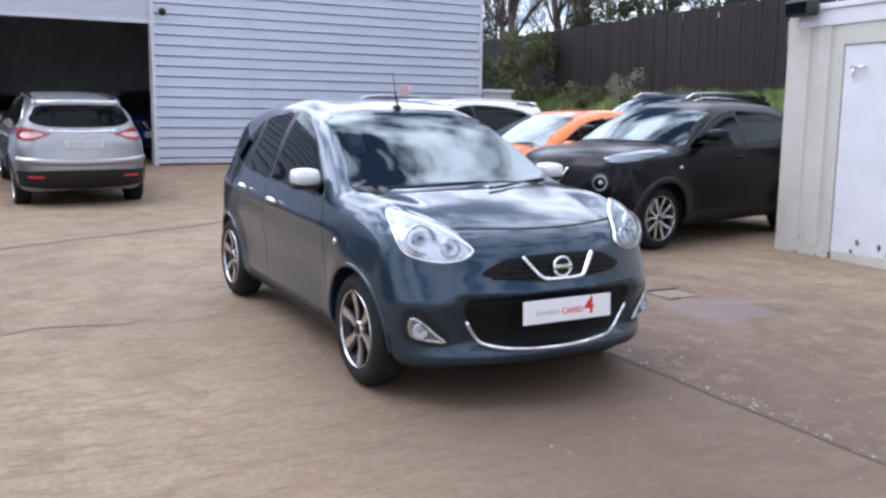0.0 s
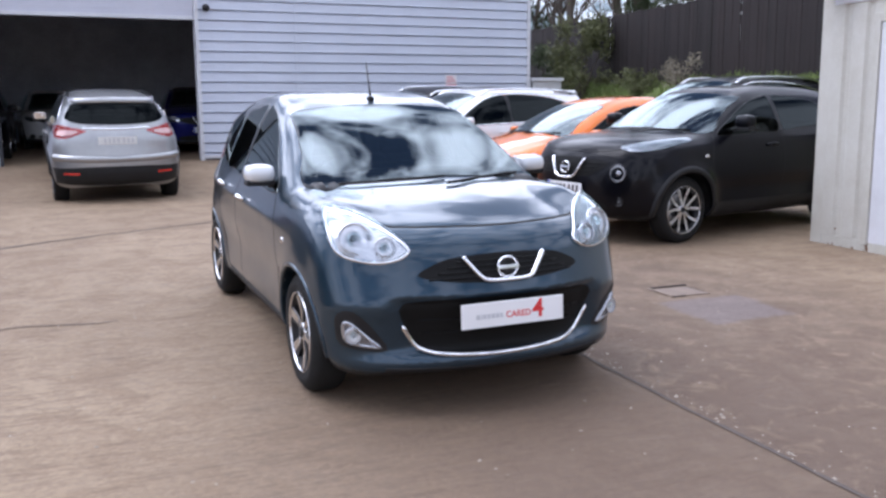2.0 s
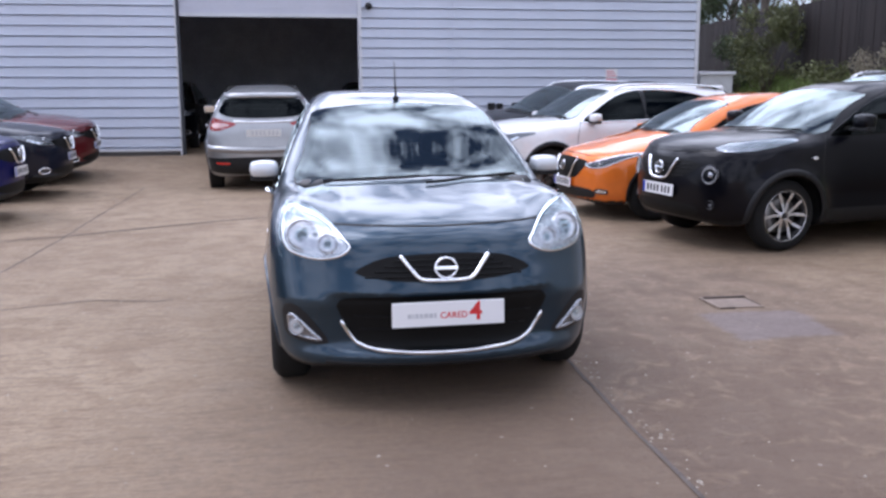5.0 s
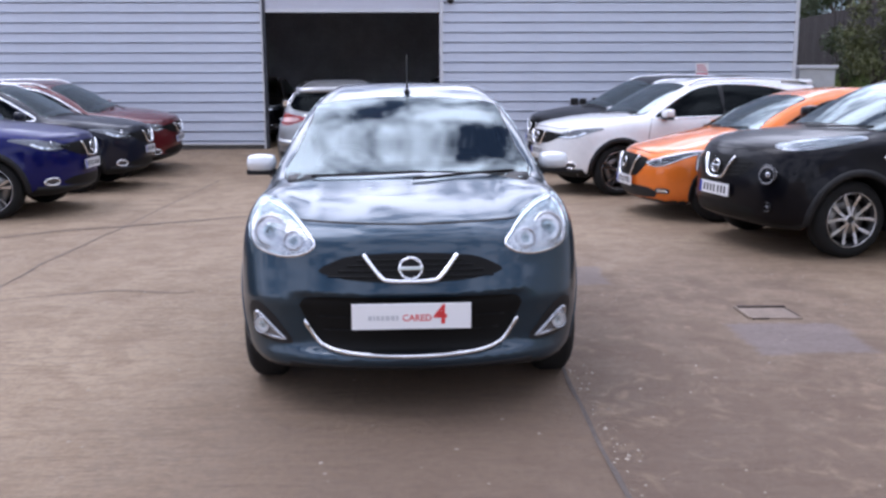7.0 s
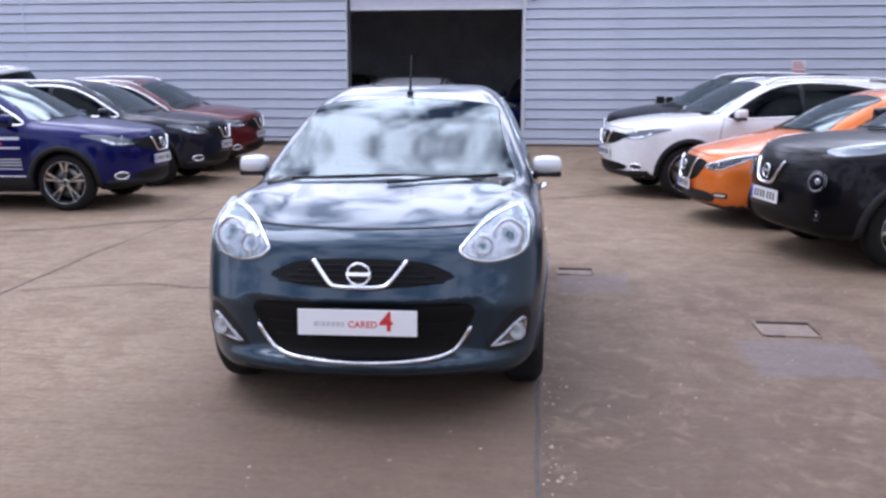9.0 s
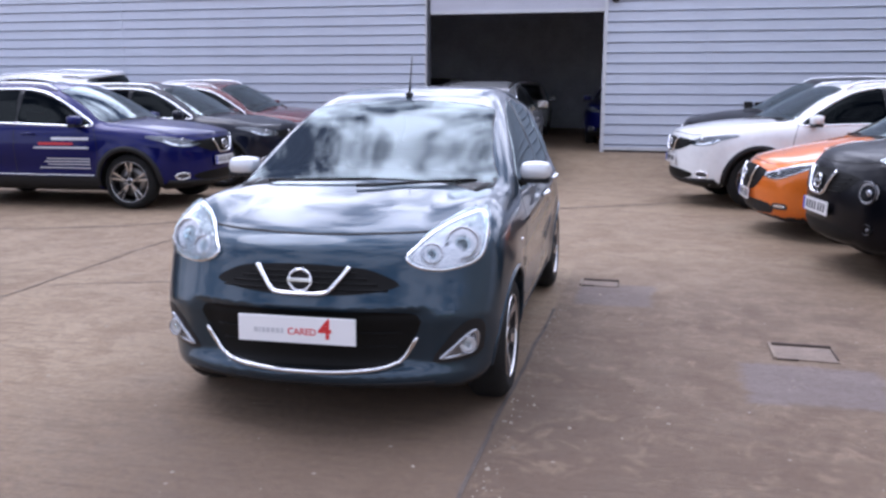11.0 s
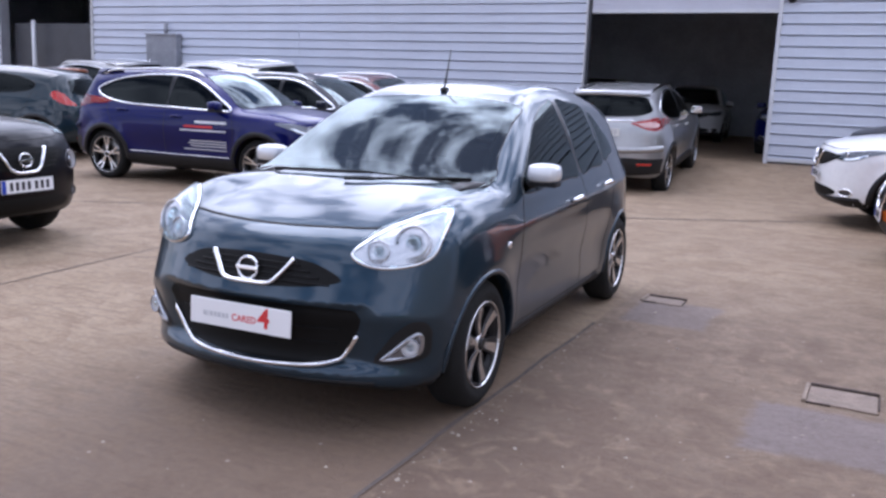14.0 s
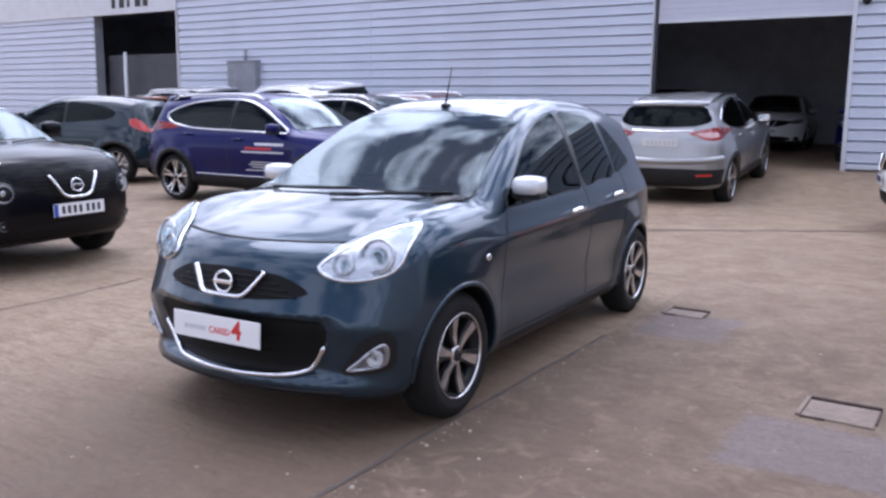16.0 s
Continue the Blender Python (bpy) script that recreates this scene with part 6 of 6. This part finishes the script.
# faces: the long one looks west, towards the yard
ribbed("long_panel", 0.48, CH - 0.30, cab, pose(0.02, -0.14, 0.14, 0, 0, -90))
ribbed("long_panel", CL - 1.85, CH - 0.30, cab, pose(0.02, -1.72, 0.14, 0, 0, -90))
ribbed("end_panel", CW - 0.2, CH - 0.26, cab, pose(0.10, -0.02, 0.12, 0, 0, 0))
ribbed("end_panel", CW - 0.2, CH - 0.26, cab, pose(0.10, -CL + 0.02, 0.12, 0, 0, 0))
ribbed("long_panel", CL - 0.2, CH - 0.26, cab, pose(CW - 0.02, -0.10, 0.12, 0, 0, -90))
box("door_head", (0.006, -1.72, 2.22), (0.05, -0.62, CH - 0.16), M_cabin, cab, bevel=0.004)
for y in (0.0, -CL + 0.15):
    for x in (0.0, CW - 0.15):
        box("corner_post", (x, y - 0.15, 0.0), (x + 0.15, y, CH), M_cabin, cab, bevel=0.012)
# solid dark strip that paints in the shade between post and panel
box("corner_gap_shade", (0.010, -0.172, 0.02), (0.03, -0.152, CH - 0.16), M_plinth, cab, "dark strip drawn for the shaded gap beside the corner post")
box("base_rail", (0.005, -CL + 0.15, 0.0), (0.13, -0.15, 0.14), M_cabin, cab, bevel=0.008)
box("roof_rail", (-0.01, -CL + 0.15, CH - 0.16), (0.13, -0.15, CH - 0.001), M_trim, cab, bevel=0.008)
box("roof", (-0.03, -CL - 0.03, CH), (CW + 0.03, 0.03, CH + 0.06), M_trim, cab, bevel=0.01)
door = new("door")
door.parent = cab
door.matrix_local = pose(0.0, -0.62, 0.10)
box("door_frame", (-0.012, -1.10, 0.0), (0.05, -1.02, 2.12), M_cabin, door, bevel=0.006)
box("door_frame", (-0.012, -0.08, 0.0), (0.05, 0.0, 2.12), M_cabin, door, bevel=0.006)
box("door_frame", (-0.012, -1.02, 2.04), (0.05, -0.08, 2.12), M_cabin, door, bevel=0.006)
box("door_leaf", (0.004, -1.015, 0.02), (0.045, -0.085, 2.035), M_trim, door, "white steel door leaf", bevel=0.004)
tube("handle", [(-0.03, -0.19, 1.82), (-0.03, -0.36, 1.82)], 0.011, M_alloy, door)
tube("handle", [(-0.03, -0.22, 1.82), (-0.03, -0.22, 1.72)], 0.010, M_alloy, door)
# flaking paint and rust along the foot
rg = random.Random(17)
for k in range(26):
    y = -0.2 - 2.2 * rg.random()
    z = 0.02 + 0.22 * rg.random() ** 2
    r = rg.uniform(0.010, 0.034)
    pts = [(r * rg.uniform(0.5, 1.2) * math.cos(a) * 0.7, r * rg.uniform(0.6, 1.6) * math.sin(a)) for a in np.linspace(0, 2 * math.pi, 9)[:-1]]
    x0 = -0.010 if -1.72 < y < -0.62 and z > 0.12 else 0.002
    flake = mesh_object("rust_flake", [(x0, y + a, z + b) for a, b in pts] + [(x0 + 0.004, y + a * 1.1, z + b * 1.1) for a, b in pts],
                        [tuple(range(7, -1, -1))] + [(i, (i + 1) % 8, 8 + (i + 1) % 8, 8 + i) for i in range(8)], M_rust, cab, smooth=False)
tagged(cab, "cream painted ribbed steel site cabin with a white door", "cabin")
fl = new("flood_lamp")
fl.matrix_world = pose(4.93, 2.86, 2.50)
box("housing", (-0.12, -0.16, -0.06), (0.04, 0.16, 0.10), M_lamp_black, fl, bevel=0.03)
box("front_glass", (-0.126, -0.13, -0.04), (-0.1205, 0.13, 0.07), M_privacy, fl)
tube("bracket", [(0.0, 0.0, 0.0), (0.06, 0.0, -0.02), (0.075, 0.0, 0.05)], 0.02, M_lamp_black, fl)
tagged(fl, "black flood lamp at the top corner of the cabin", "lamp")

# ---------------------------------------------------------------- bank, fence and planting
def bank_z(x, y):
    base = ground_z(x, min(y, 14.4))
    s = float(smoothstep(9.9, 12.4, x))
    return base - 0.05 + s * (2.05 - base) + 0.10 * noise.noise(Vector((x * 0.5, y * 0.5, 0.0)))


bx = [9.6 + 0.24 * i for i in range(40)]
by = [-16 + 0.7 * i for i in range(96)]
verts = [(x, y, bank_z(x, y)) for x in bx for y in by]
nb = len(by)
faces = [(i * nb + j, (i + 1) * nb + j, (i + 1) * nb + j + 1, i * nb + j + 1) for i in range(len(bx) - 1) for j in range(nb - 1)]
tagged(mesh_object("bank", verts, faces, M_soil), "grassy earth bank below the fence", "bank", kind="structure")

FENCE_X = 12.45
fence = new("fence")
fence.matrix_world = pose(FENCE_X, 0, 0)
board = None
fr = random.Random(5)
for i in range(250):
    y = -8 + 0.145 * i
    z0 = bank_z(FENCE_X, y) - 0.1
    if board is None:
        bm = bmesh.new()
        add_box(bm, (-0.012, 0.0, 0.0), (0.012, 0.138, 1.0), 0.004)
        board = part("board", bm, M_fence, fence)
        b = board
    else:
        b = new("board", board.data)
        b.parent = fence
    h = 4.02 - z0 + fr.uniform(-0.02, 0.02)
    b.matrix_local = pose(fr.uniform(-0.008, 0.008), y, z0, fr.uniform(-0.4, 0.4)) @ Matrix.Diagonal((1, 1, h, 1))
for i in range(13):
    y = -8 + 3.0 * i
    box("post", (0.02, y - 0.05, 1.6), (0.12, y + 0.05, 4.0), M_fence, fence)
for z in (2.4, 3.6):
    box("rail", (0.014, -8, z), (0.06, 28.2, z + 0.08), M_fence, fence)
tagged(fence, "dark brown close-boarded timber fence on the bank", "fence")


def grass_patch():
    rg = random.Random(2)
    v, f = [], []
    for _ in range(15000):
        x, y = rg.uniform(9.9, 12.4), rg.uniform(4, 26)
        z = bank_z(x, y)
        h, a, w = rg.uniform(0.07, 0.24) * (1 + 0.8 * noise.noise(Vector((x, y, 4)))), rg.uniform(0, 6.28), rg.uniform(0.010, 0.022)
        dx, dy = math.cos(a) * w, math.sin(a) * w
        lx, ly = rg.uniform(-0.08, 0.08), rg.uniform(-0.08, 0.08)
        k = len(v)
        v += [(x - dx, y - dy, z - 0.02), (x + dx, y + dy, z - 0.02), (x + dx * 0.6 + lx * 0.5, y + dy * 0.6 + ly * 0.5, z + h * 0.6), (x + lx, y + ly, z + h)]
        f += [(k, k + 1, k + 2), (k, k + 2, k + 3)]
    return mesh_object("grass", v, f, M_grass, smooth=False)


tagged(grass_patch(), "rough green grass on the bank", "grass", kind="stuff")


def leaves(name, blobs, count, size, mat, parent, seed, droop=0.0):
    """Many small folded leaves scattered through uneven clumps."""
    rg = random.Random(seed)
    v, f = [], []
    for _ in range(count):
        cx, cy, cz, r = rg.choice(blobs)
        while True:
            p = Vector((rg.uniform(-1, 1), rg.uniform(-1, 1), rg.uniform(-1, 1)))
            if 0.25 < p.length < 1:
                break
        p = Vector((cx, cy, cz)) + p * r
        p.z -= droop * rg.random() * r
        d = Vector((rg.gauss(0, 1), rg.gauss(0, 1), rg.gauss(-0.4 if droop else 0, 0.8))).normalized()
        s = d.cross(Vector((rg.gauss(0, 1), rg.gauss(0, 1), rg.gauss(0, 1)))).normalized()
        q = size * rg.uniform(0.6, 1.4)
        k = len(v)
        n = d.cross(s) * q * 0.15
        v += [p, p + d * q * 0.5 + s * q * 0.28 + n, p + d * q, p + d * q * 0.5 - s * q * 0.28 + n]
        f += [(k, k + 1, k + 2), (k, k + 2, k + 3)]
    return mesh_object(name, v, f, mat, parent, smooth=False)


def bush(x, y, z, w, h, mat, seed, label, count=2600, size=0.09, droop=0.6, name="bush", category="bush"):
    rg = random.Random(seed)
    b = new(name)
    b.matrix_world = pose(x, y, z)
    blobs = []
    for i in range(16):
        a = rg.uniform(0, 6.28)
        r = w * rg.uniform(0.1, 0.6)
        zz = h * rg.uniform(0.30, 0.95)
        blobs.append((math.cos(a) * r, math.sin(a) * r, zz, w * rg.uniform(0.22, 0.42) * (1.15 - 0.5 * zz / h)))
    for i in range(6):
        bx_, by_, bz_, br_ = blobs[i]
        tube("stem", [(rg.uniform(-.05, .05), rg.uniform(-.05, .05), -0.15), (bx_ * 0.4, by_ * 0.4, bz_ * 0.5), (bx_, by_, bz_)], [0.035, 0.02, 0.006], M_bark, b, sides=6)
    leaves("foliage", blobs, count, size, mat, b, seed + 1, droop)
    return tagged(b, label, category)


bush(11.55, 18.6, 1.55, 1.35, 2.5, M_leaf, 11, "drooping pale green bush against the fence", 4200, 0.10, 0.9)
bush(11.7, 20.6, 1.55, 1.2, 2.0, M_leaf_dark, 12, "dark green shrub against the fence", 2400)
bush(11.6, 14.1, 1.65, 0.75, 0.95, M_straw, 13, "dry pale stems and seed heads on the bank", 900, 0.06, 0.0)
bush(11.7, 16.2, 1.55, 0.9, 0.8, M_leaf, 15, "low leafy weeds on the bank", 1300, 0.08, 0.2)


def tree(x, y, z, h, seed, label, leafy=900):
    """A bare-limbed tree with a thin haze of new leaves."""
    rg = random.Random(seed)
    t = new("tree")
    t.matrix_world = pose(x, y, z)
    V, F, tips = [], [], []

    def limb(p, d, length, r, level):
        pts, q = [p], p
        steps = 5
        for i in range(steps):
            d = (d + Vector((rg.gauss(0, .12), rg.gauss(0, .12), rg.gauss(0.05, .08)))).normalized()
            q = q + d * length / steps
            pts.append(q)
        v, f = tube_data(pts, [r * (1 - 0.75 * i / steps) for i in range(steps + 1)], 6)
        k = len(V)
        V.extend(v)
        F.extend(tuple(a + k for a in g) for g in f)
        if level < 3:
            for i in range(2, steps + 1):
                for _ in range(2 if level < 2 else 1):
                    a = rg.uniform(0, 6.28)
                    out = (d + Vector((math.cos(a), math.sin(a), rg.uniform(0.0, 0.7))) * 0.9).normalized()
                    limb(pts[i], out, length * rg.uniform(0.35, 0.55), r * (1 - 0.7 * i / steps) * 0.6, level + 1)
        else:
            tips.append((q.x, q.y, q.z, 0.3))
    limb(Vector((0, 0, -0.2)), Vector((rg.gauss(0, .05), rg.gauss(0, .05), 1)), h * 0.62, h * 0.022, 0)
    mesh_object("trunk", V, F, M_bark, t)
    leaves("crown", tips or [(0, 0, h, 1)], leafy, 0.10, M_leaf, t, seed + 3, 0.3)
    return tagged(t, label, "tree")


for i, (x, y, h) in enumerate([(14.2, 25.0, 8), (14.0, 22.9, 9), (14.6, 20.8, 7.5), (14.0, 18.9, 8), (15.2, 17.0, 8), (14.5, 15.2, 7), (15.0, 12.8, 7.5), (16.5, 23.8, 9), (17.0, 20, 8.5), (15.0, 27.5, 8.5), (13.9, 23.9, 7.5)]):
    tree(x, y, 2.0, h, 30 + i, "slender tree just coming into leaf behind the fence", 500 if i < 4 else 1100)
for i, (x, y) in enumerate([(13.4, 16.6), (13.4, 14.6), (13.5, 12.5), (13.4, 10.2), (13.5, 18.2)]):
    bush(x, y, 2.0, 1.35, 3.7, M_leaf_dark, 60 + i, "ragged hedge growing above the fence", 3200, 0.10, 0.2, "hedge", "hedge")

for i, (x, y) in enumerate([(14.0, 26.4), (14.2, 28.6), (14.4, 31.0), (14.6, 33.4)]):
    bush(x, y, 2.0, 1.7, 5.4, M_leaf_dark, 80 + i, "tall dark hedge growing above the fence", 4200, 0.13, 0.2, "hedge", "hedge")

# ---------------------------------------------------------------- the cars
hatch = car("hatchback", HATCH, M_slate, 0.022, hatch_details)
hatch.matrix_world = park(hatch, 0.0, 1.865, -88.30)
tagged(hatch, "dark slate-blue small hatchback with chrome trim and pale mirror caps", "car")

cross = car("crossover", CROSS, M_silver, 0.030, cross_details)
cross.matrix_world = park(cross, -1.46, 11.75, 93.3)
tagged(cross, "silver crossover, backed towards the yard before the open doorway", "car", "parked crossovers")


def another(src, old, paint_new, x, y, heading, label, scale=1.0, z=None, group="parked crossovers"):
    m = park(src, x, y, heading)
    if z is not None:
        m = pose(x, y, z, 0, 0, heading)
    c = copy_thing(src, m)
    if scale != 1.0:
        c.scale = (scale,) * 3
    recolour(c, old, paint_new)
    return tagged(c, label, "car", group)


blue = another(cross, M_silver, M_blue, -6.26, 6.96, 2.8, "royal blue crossover with white lettering on its doors")
sh_x = Shell(CROSS)
for i, (xa, xb, z, hh, mt) in enumerate([(.30, .82, .86, .035, M_ink_white), (.12, .60, .80, .030, M_ink_red), (.05, .82, .755, .020, M_ink_white), (.22, .82, .62, .012, M_ink_white), (.18, .82, .585, .012, M_ink_white), (.22, .82, .55, .012, M_ink_white), (.10, .82, .505, .012, M_ink_white)]):
    patch(sh_x, "lettering_bar", [(xa, z), (xb, z), (xb, z + hh), (xa, z + hh)], "side", mt, blue, -1, 0.002, 0.003, 8, 3)
another(cross, M_silver, M_night, -6.35, 9.47, 4.2, "blue-black crossover parked in the row")
another(cross, M_silver, M_red, -6.48, 11.68, 2.3, "dark red crossover parked beside the warehouse wall")
another(cross, M_silver, M_white, 3.83, 9.03, 191.4, "white crossover with dark glass and roof rails")
another(cross, M_silver, M_black, 4.05, 11.7, 190.0, "black crossover behind the white one")
another(cross, M_silver, M_black, 8.45, 8.85, 186.0, "dark crossover with roof rails before the bank", 1.12)
another(cross, M_silver, M_bronze, -15.0, 10.2, 181.0, "copper brown crossover seen from behind")
another(cross, M_silver, M_silver, -15.7, 13.0, 180.0, "silver crossover in the far row", 1.05)
another(cross, M_silver, M_white, -11.4, 12.6, 180.0, "white crossover in the far row", 1.10)
another(cross, M_silver, M_white, -2.55, 22.4, -84.0, "white crossover standing inside the warehouse", 1.0, 0.4)
another(cross, M_silver, M_blue, 0.75, 18.6, -92.0, "dark blue crossover standing inside the warehouse", 1.0, 0.4)
another(cross, M_silver, M_black, -4.2, 18.3, -88.0, "black crossover standing inside the warehouse", 1.0, 0.4)

compact = car("compact_crossover", COMPACT, M_black, 0.030, compact_details)
compact.matrix_world = park(compact, 4.83, 4.56, 190.5)
tagged(compact, "black compact crossover with round headlamps and alloy wheels", "car", "parked compact crossovers")
another(compact, M_black, M_black, -6.0, 1.80, 4.0, "black compact crossover with bright V-shaped grille trim", group="parked compact crossovers")
another(compact, M_black, M_teal, -11.95, 7.45, 203.0, "dark teal compact crossover parked nose inwards", group="parked compact crossovers")

mini = car("supermini", SUPERMINI, M_orange, 0.030, supermini_details)
mini.matrix_world = park(mini, 4.49, 6.46, 184.9)
tagged(mini, "bright orange small hatchback with swept-back headlamps", "car")
